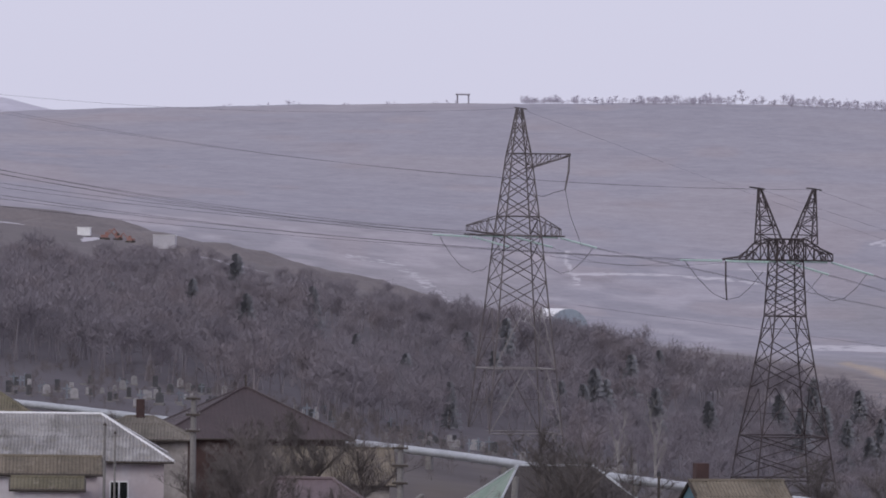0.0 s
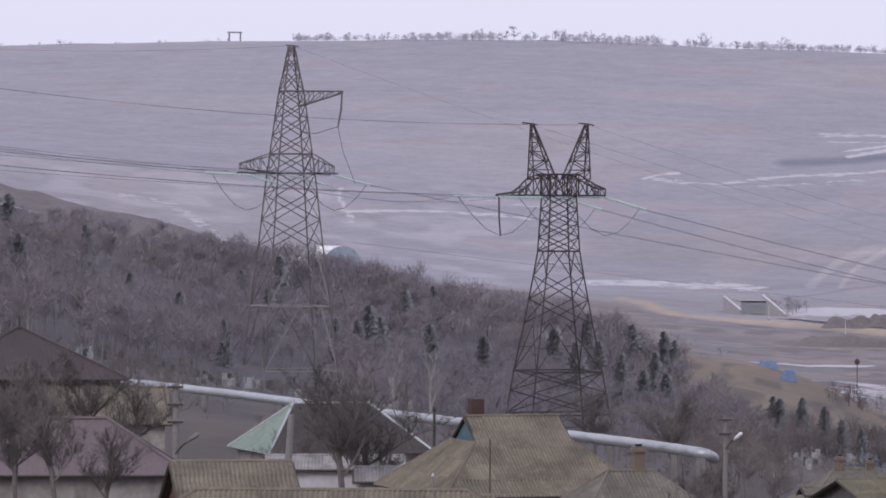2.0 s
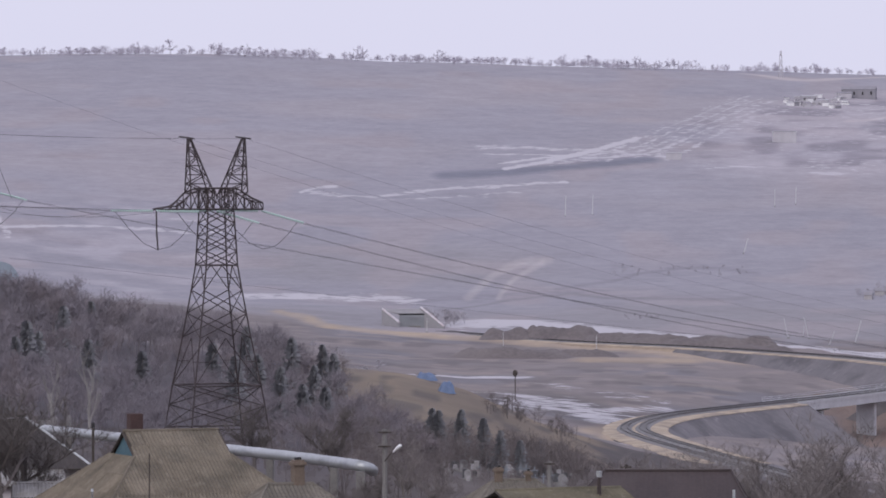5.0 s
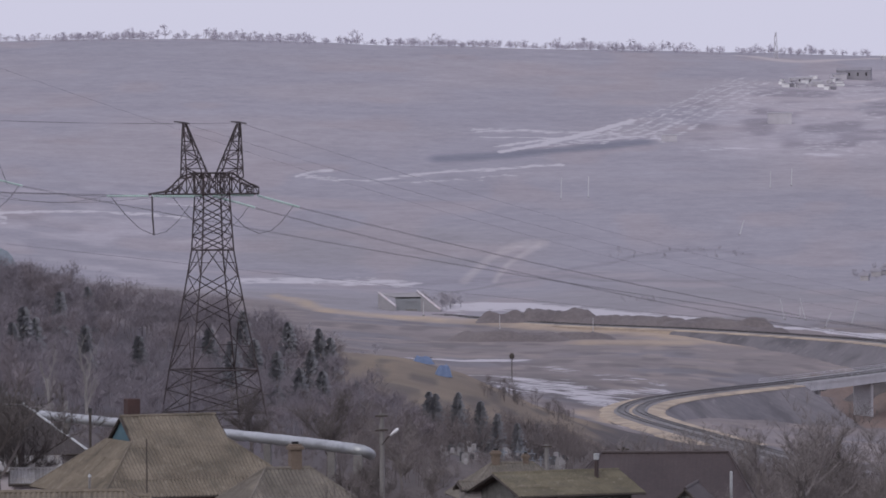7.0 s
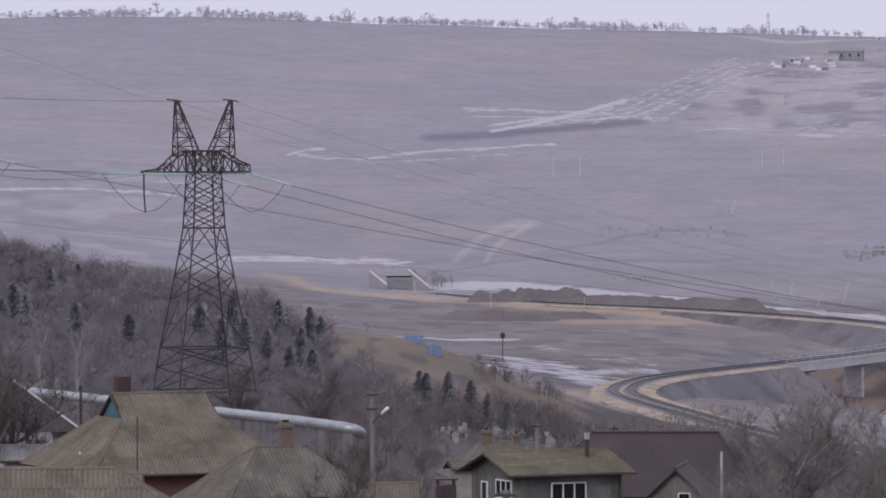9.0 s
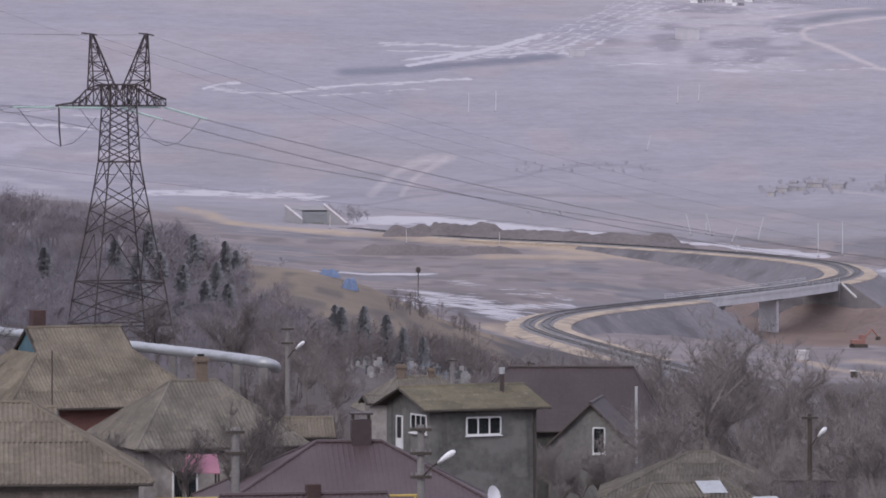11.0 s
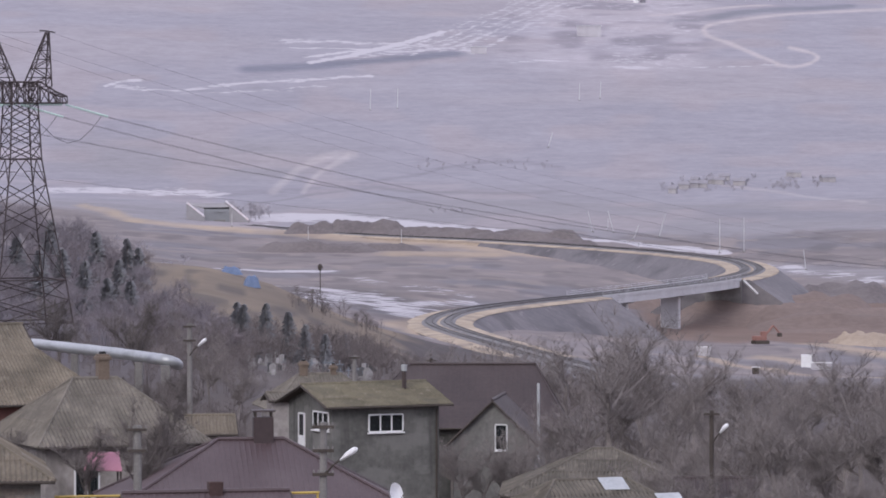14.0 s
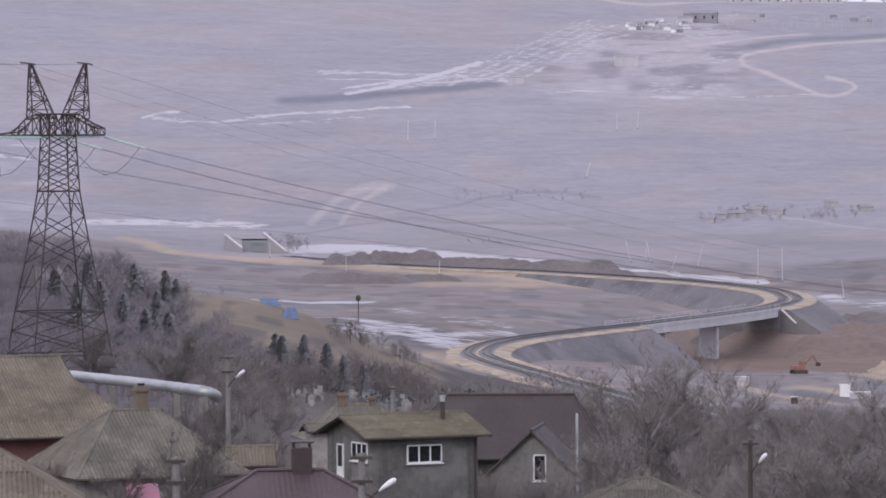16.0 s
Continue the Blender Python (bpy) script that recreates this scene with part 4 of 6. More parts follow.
    h = house("small lean-to porch with mossy slate roof", -50.6, 230.6, 0, 4.8, 2.6, -10.75, -10.0, None, PLASTER_WHITE, SLATE, 0.25, name="porch", category="porch")
    h = house("low outbuilding with short mossy slate roof", -49.9, 228.0, 0, 3.0, 2.0, -11.35, -10.85, None, PLASTER_WHITE, SLATE_MOSS, 0.2, name="outbuilding", category="shed")

    h = house("dark brown metal hip-roofed brick house", -51.8, 290, 6, 10.6, 9.6, -11.1, -8.35, 0.3, BRICK_DARK, MAROON_DARK, pitch=0.25, height=0.016, rows=9, seam=True)
    zb = h.matrix_world.translation.z
    piece("finial", tube([(0, 0, -8.3 - zb), (0, 0, -7.6 - zb)], 0.06, 5), WOOD_DARK, h)
    h = house("mauve metal hip roof of a low house", -33.9, 203, 2, 7.9, 7.4, -11.55, -9.5, 2.5, PLASTER_OLD, MAUVE, pitch=0.25, height=0.016, rows=9, seam=True)
    h = house("house with green painted hip and dark tree-shaded roof", -31.4, 271, 16, 8.4, 7.6, -14.2, -11.7, 4.2, PLASTER_OLD, SHADED_ROOF, 0.4, left_roof=GREENROOF, cap=TRIM_PALE, pitch=0.3, height=0.02, rows=2)
    zb = h.matrix_world.translation.z
    window(h, -1.5, -16.4 - zb, 1.1, 1.3, -3.8, 2)
    house("long low barn with faded slate roof", -45.8, 281, 2, 7.4, 6.2, -13.3, -11.4, None, PLASTER_OLD, SLATE, 0.35, name="barn", category="barn")
    house("low shed with weathered slate roof", -25.4, 187, 8, 4.0, 5.0, -11.8, -10.3, None, BRICK, SLATE, 0.3, name="shed", category="shed")
    house("low shed with weathered slate roof", -17.6, 178, 2, 5.0, 4.4, -12.2, -10.95, None, PLASTER_OLD, SLATE, 0.3, name="shed", category="shed")
    house("pale sheet-roofed lean-to with white walls", -28.4, 247, 3, 6.4, 3.0, -13.85, -13.25, None, PLASTER_WHITE, SLATE_PALE, 0.25, name="shed", category="shed")
    house("pale sheet-roofed lean-to with white walls", -24.2, 238, 0, 4.0, 2.6, -13.9, -13.3, None, PLASTER_WHITE, SLATE_PALE, 0.25, name="shed", category="shed")
    house("barn with tall dark brown roof", 4.6, 281, 0, 10.8, 9.4, -18.2, -15.0, 7.0, PLASTER_GREY, BROWNROOF, 0.5, pitch=0.3, height=0.02, rows=9, shift=0.6)
    h = house("grey gabled cottage wing with one narrow window", 6.45, 272.5, 84, 6.0, 4.4, -18.7, -16.3, None, PLASTER_MID, BROWNROOF, 0.3, pitch=0.3, height=0.02, rows=9)
    zb = h.matrix_world.translation.z
    window(h, -0.44, -18.95 - zb, 0.62, 1.35, -3.0, 1, side="left")
    piece("vent_pipe", tube([(-2.6, -2.4, -19.5 - zb), (-2.6, -2.4, -15.4 - zb)], 0.075, 8), TRIM_PALE, h)
    h = house("mossy slate hip roof with pale patched sheets", 7.95, 190, 22, 9.0, 9.0, -16.95, -14.5, 2.9, PLASTER_OLD, SLATE_DARK, 0.45)
    zb = h.matrix_world.translation.z
    e, r, ow = -16.95 - zb, -14.5 - zb, 4.95
    for x0, t0, t1 in ((0.75, 0.83, 0.99), (2.6, 0.62, 0.76)):
        P = [Vector((x0 + sx * 0.5, -ow * (1 - t), e + (r - e) * t + 0.12)) for sx, t in ((-1, t0), (1, t0), (1, t1), (-1, t1))]
        Q = [p - Vector((0, 0, 0.03)) for p in P]
        piece("patch_sheet", (P + Q, [(0, 1, 2, 3), (7, 6, 5, 4), (0, 4, 5, 1), (1, 5, 6, 2), (2, 6, 7, 3), (3, 7, 4, 0)]), TRIM_PALE, h, "pale replacement roof sheet")
    house("small slate-roofed cottage among bare trees", 10.4, 235, 0, 8.6, 7.0, -18.4, -16.5, 1.0, PLASTER_OLD, SLATE_DARK, 0.4)
    h = house("small beige slate-roofed cottage with two chimneys", -3.1, 266, 10, 5.4, 5.2, -16.4, -14.7, 2.2, PLASTER_OLD, SLATE_GREY, 0.4)
    zb = h.matrix_world.translation.z
    chimney(h, -0.9, 0, -15.2 - zb, -14.0 - zb, 0.42, BRICK_TAN)
    chimney(h, 0.7, 0, -15.2 - zb, -14.2 - zb, 0.3, BRICK_TAN)
    h = house("narrow attic shed with little dark roof", -5.15, 258, 14, 0.9, 1.3, -15.55, -15.2, None, PLASTER_OLD, SLATE_GREY, 0.22, name="shed", category="shed")
    house("low lean-to with pale slate roof edge", -8.4, 250, 4, 2.2, 2.6, -16.7, -15.85, None, PLASTER_OLD, SLATE, 0.2, name="shed", category="shed")
    house("red-brown roofed garden shed", 14.7, 221, 4, 3.0, 4.0, -17.9, -16.8, None, BRICK, BROWNROOF, 0.25, name="shed", category="shed")
    house("cottage with sand-coloured hip roof", -70.3, 300, 0, 7.6, 7.6, -10.9, -8.95, 2.4, PLASTER_OLD, SLATE_MOSS, 0.4)
    h = house("small grey hip-roofed cottage", -52.6, 263, 0, 5.0, 5.4, -10.3, -9.2, 1.4, PLASTER_OLD, SLATE_GREY, 0.35)
    zb = h.matrix_world.translation.z
    chimney(h, 0.0, 0, -9.6 - zb, -8.25 - zb, 0.45, BRICK_DARK, False)


def blocks_on(h, x0, x1, yf, z0, z1, material, bw, bh, skip=None):
    """Blocks of masonry, each its own piece, a little proud of the mortar of a front wall."""
    me = [mesh_from("block", *box(0, bw * s - 0.02, -0.03, 0, 0, bh - 0.02, 0.006), material) for s in (0.75, 1.0, 1.25)]
    row, z = 0, z0
    while z + bh <= z1 + 0.01:
        x = x0
        while x < x1 - 0.2:
            k = random.randrange(3)
            w = bw * (0.75, 1.0, 1.25)[k]
            if x + w > x1:
                break
            if not (skip and x + w > skip[0] and x < skip[1] and z + bh > skip[2] and z < skip[3]):
                ob = new("block", me[k])
                ob.parent = h
                ob.location = (x, yf - 0.001 - random.random() * 0.012, z)
            x += w
        z += bh
        row += 1


village()


# ---- street poles ----
def pole(x, y, ztop, label, lamp=0.0, arms=2, r=0.12, lean=0.0, material=None, lamp_drop=1.1, shell=None):
    g = ground_at(x, y)
    H = ztop - g
    t = thing("street_pole", (x, y, g), 0, label, "pole", "street poles")
    piece("shaft", tube([(0, 0, -0.3), (lean * 0.5, 0, H * 0.5), (lean, 0, H)], [r * 1.35, r * 1.15, r], 8), material or CONCRETE, t)
    for k in range(arms):
        z = H - 0.15 - 0.75 * k
        a = piece("crossarm", box(lean - 0.34, lean + 0.34, -0.2, -0.1, z - 0.05, z + 0.05, 0.01), WOOD_DARK, t)
        for sx in (-0.3, -0.15, 0.15, 0.3):
            piece("pin_insulator", tube([(lean + sx, -0.15, z + 0.03), (lean + sx, -0.15, z + 0.14)], [0.035, 0.025], 6), CONCRETE, a)
    if lamp:
        z = H - lamp_drop
        s = 1 if lamp > 0 else -1
        b = piece("lamp_bracket", tube([(lean, -0.12, z - 0.7), (lean + lamp * 0.35, -0.25, z - 0.35), (lean + lamp * 0.7, -0.35, z - 0.1)], 0.035, 6), WOOD_DARK, t)
        hd = [(lean + lamp * 0.6, -0.33, z - 0.2), (lean + lamp * 0.78, -0.38, z - 0.06), (lean + lamp * 0.95, -0.42, z + 0.05), (lean + lamp * 1.12, -0.46, z + 0.15), (lean + lamp * 1.2, -0.48, z + 0.2)]
        piece("lamp_head", tube(hd, [0.04, 0.075, 0.10, 0.095, 0.04], 8), shell or LAMP_SHELL, t, "white enamel lamp head", smooth=True)
    return t


pole(-10.1, 270, -12.2, "concrete street pole with a white lamp", lamp=0.75, lamp_drop=1.0)
pole(-1.77, 160, -10.35, "concrete street pole with insulators and a white lamp", lamp=0.9, arms=3, r=0.11, lamp_drop=1.0)
pole(14.15, 215, -13.45, "twin wooden street pole with a white lamp", lamp=0.55, arms=1, r=0.09, lamp_drop=0.75, material=WOOD_DARK)
pole(-43.5, 230, -7.0, "concrete street pole with crossarms beside houses", arms=3, r=0.13)
pole(-31.6, 215, -8.5, "concrete street pole with a small dark lamp", lamp=0.9, arms=3, r=0.13, lamp_drop=2.3, shell=CONCRETE)
pole(-25.1, 200, -9.1, "bare leaning concrete pole", arms=0, r=0.13, lean=0.35)
pole(-8.6, 180, -11.75, "short concrete pole with two brackets", arms=2, r=0.13)
pole(-1.6, 330, -17.0, "grey concrete pole with small pale boxes", arms=1, r=0.13)
pole(3.4, 330, -17.2, "short dark pole top with insulators", arms=2, r=0.1, material=WOOD_DARK)
pole(-22.5, 205, -12.3, "short pole with insulators behind a roof", arms=2, r=0.1)


# ---- dish, gas pipe ----
def dish():
    x, y, z = 0.55, 181.5, -14.35
    t = thing("satellite_dish", (x, y, ground_at(x, y)), 0, "white satellite dish on a short mast", "satellite dish")
    z -= ground_at(x, y)
    V, F = [], []
    n = 20
    for i in range(5):
        r = 0.36 * i / 4
        for k in range(n):
            a = 2 * math.pi * k / n
            V.append((r * math.cos(a), 0.28 * (r / 0.36) ** 2 * -0.35, r * 1.15 * math.sin(a)))
    for i in range(4):
        for k in range(n):
            F.append((i * n + k, i * n + (k + 1) % n, (i + 1) * n + (k + 1) % n, (i + 1) * n + k))
    m = Matrix.Translation((0, 0, z)) @ Matrix.Rotation(radians(50), 4, "Z") @ Matrix.Rotation(radians(-12), 4, "X")
    piece("reflector", moved((V, F), m), LAMP_SHELL, t, smooth=True)
    piece("mast", tube([(-0.1, 0.12, 0), (-0.1, 0.12, z - 0.1), (-0.02, 0.04, z)], 0.035, 6), WOOD_DARK, t)
    piece("feed_arm", tube([m @ Vector((0, 0, -0.38)), m @ Vector((0, -0.45, -0.05))], 0.015, 5), WOOD_DARK, t)


dish()
YELLOW = mat("yellow_gas_pipe_paint", (0.42, 0.30, 0.07), (0.55, 0.40, 0.11), 1.0, 8.0, 0.6, bump=0.1)


def gas_pipe():
    a, b = sight(-575, 712, 170), sight(-100, 705, 172)
    t = thing("gas_pipe", (a.x, a.y, ground_at(a.x, a.y)), 0, "yellow painted overhead gas pipe on posts", "pipe")
    w = t.matrix_world.inverted()
    piece("pipe_run", tube([w @ a, w @ b], 0.045, 8), YELLOW, t)
    for k in (0.02, 0.33, 0.66, 0.98):
        p = a.lerp(b, k)
        piece("post", tube([w @ Vector((p.x, p.y, ground_at(p.x, p.y) - 0.2)), w @ (p - Vector((0, 0, 0.03)))], 0.045, 6), YELLOW, t)


gas_pipe()


# ---- heating main ----
def heating_main():
    P = [sight(-2150, 283, 490), sight(-1988, 295, 480), sight(-1600, 333, 462), sight(-1225, 371, 440), sight(-1000, 398, 415), sight(-850, 414, 395), sight(-603, 441, 365), sight(-470, 456, 348), sight(-378, 469, 336)]
    base = P[0]
    t = thing("heating_main", (base.x, base.y, ground_at(base.x, base.y)), 0, "thick silver-clad heating pipe on low concrete supports", "pipe")
    w = t.matrix_world.inverted()
    fine = []
    for i in range(len(P) - 1):
        n = max(2, int((P[i + 1] - P[i]).length / 3))
        for k in range(n):
            fine.append(P[i].lerp(P[i + 1], k / n))
    fine.append(P[-1])
    for i in range(2):
        fine = [fine[0]] + [(fine[j - 1] + fine[j] * 2 + fine[j + 1]) / 4 for j in range(1, len(fine) - 1)] + [fine[-1]]
    for i in range(0, len(fine) - 1, 2):
        q = fine[i:i + 3]
        if len(q) > 1:
            piece("cladding_section", tube([w @ p for p in q], [0.385] + [0.36] * (len(q) - 2) + [0.37], 18), PIPE, t, smooth=False)
    e = fine[-1]
    piece("end_bend", tube([w @ fine[-2], w @ e, w @ (e + Vector((0.35, 0.15, -0.1))), w @ (e + Vector((0.6, 0.8, -0.25))), w @ (e + Vector((0.7, 3.0, -0.5)))], 0.372, 18), PIPE, t, smooth=True)
    piece("support", moved(box(-0.3, 0.3, -0.4, 0.4, ground_at(e.x, e.y) - 0.4, e.z - 0.36, 0.02), w @ Matrix.Translation((e.x, e.y, 0))), CONCRETE, t)
    for i in range(3, len(fine), 5):
        p = fine[i]
        g = ground_at(p.x, p.y)
        piece("support", moved(box(-0.25, 0.25, -0.8, 0.8, g - 0.4, p.z - 0.36, 0.02), w @ Matrix.Translation((p.x, p.y, 0))), CONCRETE, t)


heating_main()


# ---- trees ----
def tree_shape(seed, height, spread=0.5, depth=4, forks=4, twig=0.02, lean=0.0, first=0.25, flat=4):
    """A bare tree: (trunk and limbs), (twigs), as tapering rods; from the level flat on, as slim blades."""
    rnd = random.Random(seed)
    big, small = ([], []), ([], [])

    def rod(store, a, b, ra, rb, n):
        V, F = store
        d = (b - a).normalized()
        s = d.cross(Vector((0.3, 0.9, 0.2))).normalized()
        u = s.cross(d)
        o = len(V)
        for p, r in ((a, ra), (b, rb)):
            for k in range(n):
                an = 2 * math.pi * k / n
                V.append(p + (s * math.cos(an) + u * math.sin(an)) * r)
        for k in range(n):
            F.append((o + k, o + (k + 1) % n, o + n + (k + 1) % n, o + n + k))

    def grow(p, d, length, r, lv):
        if lv >= flat and lv == depth:
            V, F = small
            for _ in range(2):
                s = d.cross(Vector((rnd.gauss(0, 1), rnd.gauss(0, 1), rnd.gauss(0, 1)))).normalized() * twig
                o = len(V)
                V.extend([p - s, p + s, p + (d + Vector((rnd.gauss(0, 0.28), rnd.gauss(0, 0.28), rnd.gauss(0.08, 0.2)))) * length * rnd.uniform(0.7, 1.25)])
                F.append((o, o + 1, o + 2))
            return
        segs = 3 if lv < 2 else 2
        q = p
        for i in range(segs):
            d = (d + Vector((rnd.gauss(0, 0.09), rnd.gauss(0, 0.09), rnd.gauss(0.06, 0.05)))).normalized()
            e = q + d * (length / segs)
            r2 = max(twig * 0.6, r * (1 - 0.3 / segs * (1 + lv * 0.3)))
            rod(big if lv < 3 else small, q, e, r, r2, 5 if lv < 1 else 3)
            if lv < depth and (lv > 0 or i > 0 or first < 0.2):
                for k in range((forks if lv else max(2, forks - 1)) * (2 if lv == depth - 1 and depth >= flat else 1)):
                    an = rnd.random() * 2 * math.pi
                    side = Vector((math.cos(an), math.sin(an), rnd.uniform(-0.1, 0.9)))
                    nd = (d * rnd.uniform(0.45, 0.9) + side * spread * rnd.uniform(0.8, 1.5)).normalized()
                    grow(q.lerp(e, rnd.uniform(0.2, 1)), nd, length * rnd.uniform(0.42, 0.68), max(twig * 0.7, r2 * rnd.uniform(0.4, 0.6)), lv + 1)
            q, r = e, r2

    grow(Vector((0, 0, -0.3)), Vector((lean, 0, 1)), height * 0.62, height * 0.022, 0)
    return big, small


def twig_tree(seed, height, blades, width, stems=1, low=0.22, broad=0.36):
    """A far bare tree: stems, limbs and a rounded haze of thin twigs, as ((verts, quads), (verts, triangles))."""
    rnd = random.Random(seed)
    wood_shape, twigs = [], ([], [])
    limbs = []
    for _ in range(stems):
        lean = Vector((rnd.gauss(0, 0.12), rnd.gauss(0, 0.12), 1)) * height * (0.8 if stems == 1 else rnd.uniform(0.55, 0.85))
        foot = Vector((rnd.gauss(0, 0.12), rnd.gauss(0, 0.12), 0)) * (0 if stems == 1 else height)
        wood_shape.append(tube([foot - Vector((0, 0, 0.4)), foot + lean * 0.5, foot + lean], [height * 0.016, height * 0.011, height * 0.003], 3, False))
        limbs.append((foot + lean * 0.45, foot + lean))
        for k in range(7 // stems + 2):
            a, f = rnd.random() * 6.283, rnd.uniform(low + 0.08, 0.8)
            q = foot + lean * f
            e = q + Vector((math.cos(a) * broad, math.sin(a) * broad, rnd.uniform(0.16, 0.34))) * height * rnd.uniform(0.6, 1.0) * (1.15 - 0.5 * f)
            wood_shape.append(tube([q, q.lerp(e, 0.5) + Vector((0, 0, height * 0.02)), e], [height * 0.007, height * 0.005, height * 0.002], 3, False))
            limbs.append((q, e))
    V, F = twigs
    for _ in range(blades):
        q, e = rnd.choice(limbs)
        p = q.lerp(e, rnd.uniform(0.15, 1.0)) + Vector((rnd.gauss(0, 1), rnd.gauss(0, 1), rnd.gauss(0, 0.7))) * height * 0.045
        d = Vector((rnd.gauss(0, 0.6), rnd.gauss(0, 0.6), rnd.uniform(0.1, 1.2))).normalized() * height * rnd.uniform(0.07, 0.17)
        sv = d.cross(Vector((rnd.gauss(0, 1), rnd.gauss(0, 1), rnd.gauss(0, 1)))).normalized() * width * rnd.uniform(0.6, 1.2)
        o = len(V)
        V.extend([p - sv, p + sv, p + d])
        F.append((o, o + 1, o + 2))
    return join(*wood_shape), twigs


def conifer_shape(seed, height):
    """A conifer's crown as whorls of drooping sprays made of many narrow blades."""
    rnd = random.Random(seed)
    V, F = [], []
    n = int(height * 3.2)
    for i in range(n):
        t = 0.08 + 0.92 * i / n
        z = height * t
        R = height * 0.3 * (1 - t) ** 0.7 * (0.8 + 0.4 * rnd.random()) + 0.15
        for k in range(9):
            an = rnd.random() * 6.283
            L = R * rnd.uniform(0.6, 1.15)
            dx, dy = math.cos(an), math.sin(an)
            for j in range(5):
                s = rnd.uniform(0.15, 1.0)
                w = 0.3 + 0.35 * (1 - s)
                c = Vector((dx * L * s, dy * L * s, z - L * 0.25 * s + rnd.uniform(-0.1, 0.1)))
                o = len(V)
                a2 = an + rnd.uniform(-1.1, 1.1)
                tip = c + Vector((math.cos(a2), math.sin(a2), rnd.uniform(-0.5, 0.25))) * rnd.uniform(0.3, 0.6)
                sv = Vector((-dy * rnd.uniform(0.2, 0.9), dx * rnd.uniform(0.2, 0.9), rnd.uniform(0.5, 1.0))) * w * 0.6
                V += [c + sv, c - sv, tip]
                F.append((o, o + 1, o + 2))
    return V, F


def tree_thing(name, seed, height, label, material=None, **kw):
    t = thing(name, (0, 0, 0), 0, label, "tree")
    big, small = tree_shape(seed, height, **kw)
    piece("trunk", big, material or BARK, t)
    piece("crown", small, material or BARK, t)
    return t


def at_ground(x, y, yaw=0.0, s=1.0, dz=0.0):
    return pose(x, y, ground_at(x, y) + dz, 0, 0, yaw)


def scaled_copy(ob, x, y, yaw, s):
    c = copy_thing(ob, at_ground(x, y, yaw))
    c.scale = (s, s, s * random.uniform(0.92, 1.08))
    return c


YARD = [tree_thing("bare_tree", k + 3, 9.0, "bare grey-brown winter tree with fine twigs", (BARK, BARK_LIGHT, BARK_LIGHT)[k], depth=4, forks=3, twig=0.0105, spread=0.62 + 0.12 * k) for k in range(3)]
YARD_SPOTS = [  # bearing, range, height of the crown's top against 9 m
    (405, 262, 1.15), (330, 258, 0.75), (470, 270, 0.7), (545, 262, 0.55), (640, 240, 0.95), (720, 236, 1.1), (800, 238, 1.0), (880, 236, 1.05), (680, 300, 0.9), (780, 320, 1.1), (900, 300, 1.0),
    (175, 262, 0.45), (120, 300, 0.7), (290, 240, 0.6), (-420, 190, 0.55), (-370, 200, 0.6), (-300, 345, 0.6), (-250, 320, 0.5), (-170, 320, 0.42), (-430, 352, 0.8), (-560, 380, 0.8),
    (-1012, 236, 0.95), (-985, 240, 0.9), (-960, 240, 0.55), (-1100, 250, 0.5), (-1560, 240, 0.75), (-1480, 250, 0.8), (-1400, 250, 0.75), (-1610, 235, 0.7), (-1660, 215, 0.5), (-1530, 190, 0.6), (-1610, 190, 0.55), (-1450, 190, 0.5),
    (-520, 195, 0.45), (-640, 196, 0.4), (520, 205, 0.55), (620, 200, 0.6), (480, 330, 0.9), (560, 350, 0.9), (640, 360, 1.0), (330, 360, 0.8), (240, 370, 0.8), (410, 400, 0.9),
    (500, 225, 0.55), (560, 230, 0.6), (600, 228, 0.5), (680, 215, 0.55), (740, 212, 0.6), (800, 210, 0.55), (850, 214, 0.6), (910, 210, 0.6), (760, 262, 0.9), (830, 275, 0.9), (930, 265, 0.95), (700, 268, 0.85), (590, 300, 0.9), (520, 300, 0.7), (128, 264, 0.5), (150, 260, 0.42), (212, 258, 0.5), (232, 262, 0.55), (92, 250, 0.35),
    (-470, 322, 0.3), (-440, 320, 0.35), (-410, 322, 0.3), (-380, 318, 0.4), (-352, 322, 0.42), (-330, 316, 0.4), (-500, 330, 0.3)]
for i, (b, y, s) in enumerate(YARD_SPOTS):
    p = sight(b, 0, y)
    scaled_copy(YARD[0 if b < -300 else 1 + i % 2], p.x, y, i * 77 % 360, s * (0.78 if b > 560 else 1.0))
for k, t in enumerate(YARD):
    p = sight((430, 860, 180)[k], 0, (300, 262, 330)[k])
    t.matrix_world = at_ground(p.x, p.y, k * 50)

BIRCH = tree_thing("birch_tree", 21, 10.0, "pale slender birch among dark wood", BARK_PALE, depth=3, forks=2, twig=0.03, spread=0.3)
for b, y in ((-922, 565),):
    p = sight(b, 0, y)
    scaled_copy(BIRCH, p.x, y, b, 0.8)
p = sight(-860, 0, 566)
BIRCH.matrix_world = at_ground(p.x, p.y, 20)


def conifer(seed, h):
    t = thing("conifer", (0, 0, 0), 0, "conifer at the wood's edge, paled for haze", "tree", "conifers")
    piece("trunk", tube([(0, 0, -0.3), (0, 0, h * 0.5), (0, 0, h * 0.97)], [h * 0.022, h * 0.015, 0.03], 6), BARK, t)
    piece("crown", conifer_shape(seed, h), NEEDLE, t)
    return t


CON = [conifer(k, 9.0) for k in range(3)]
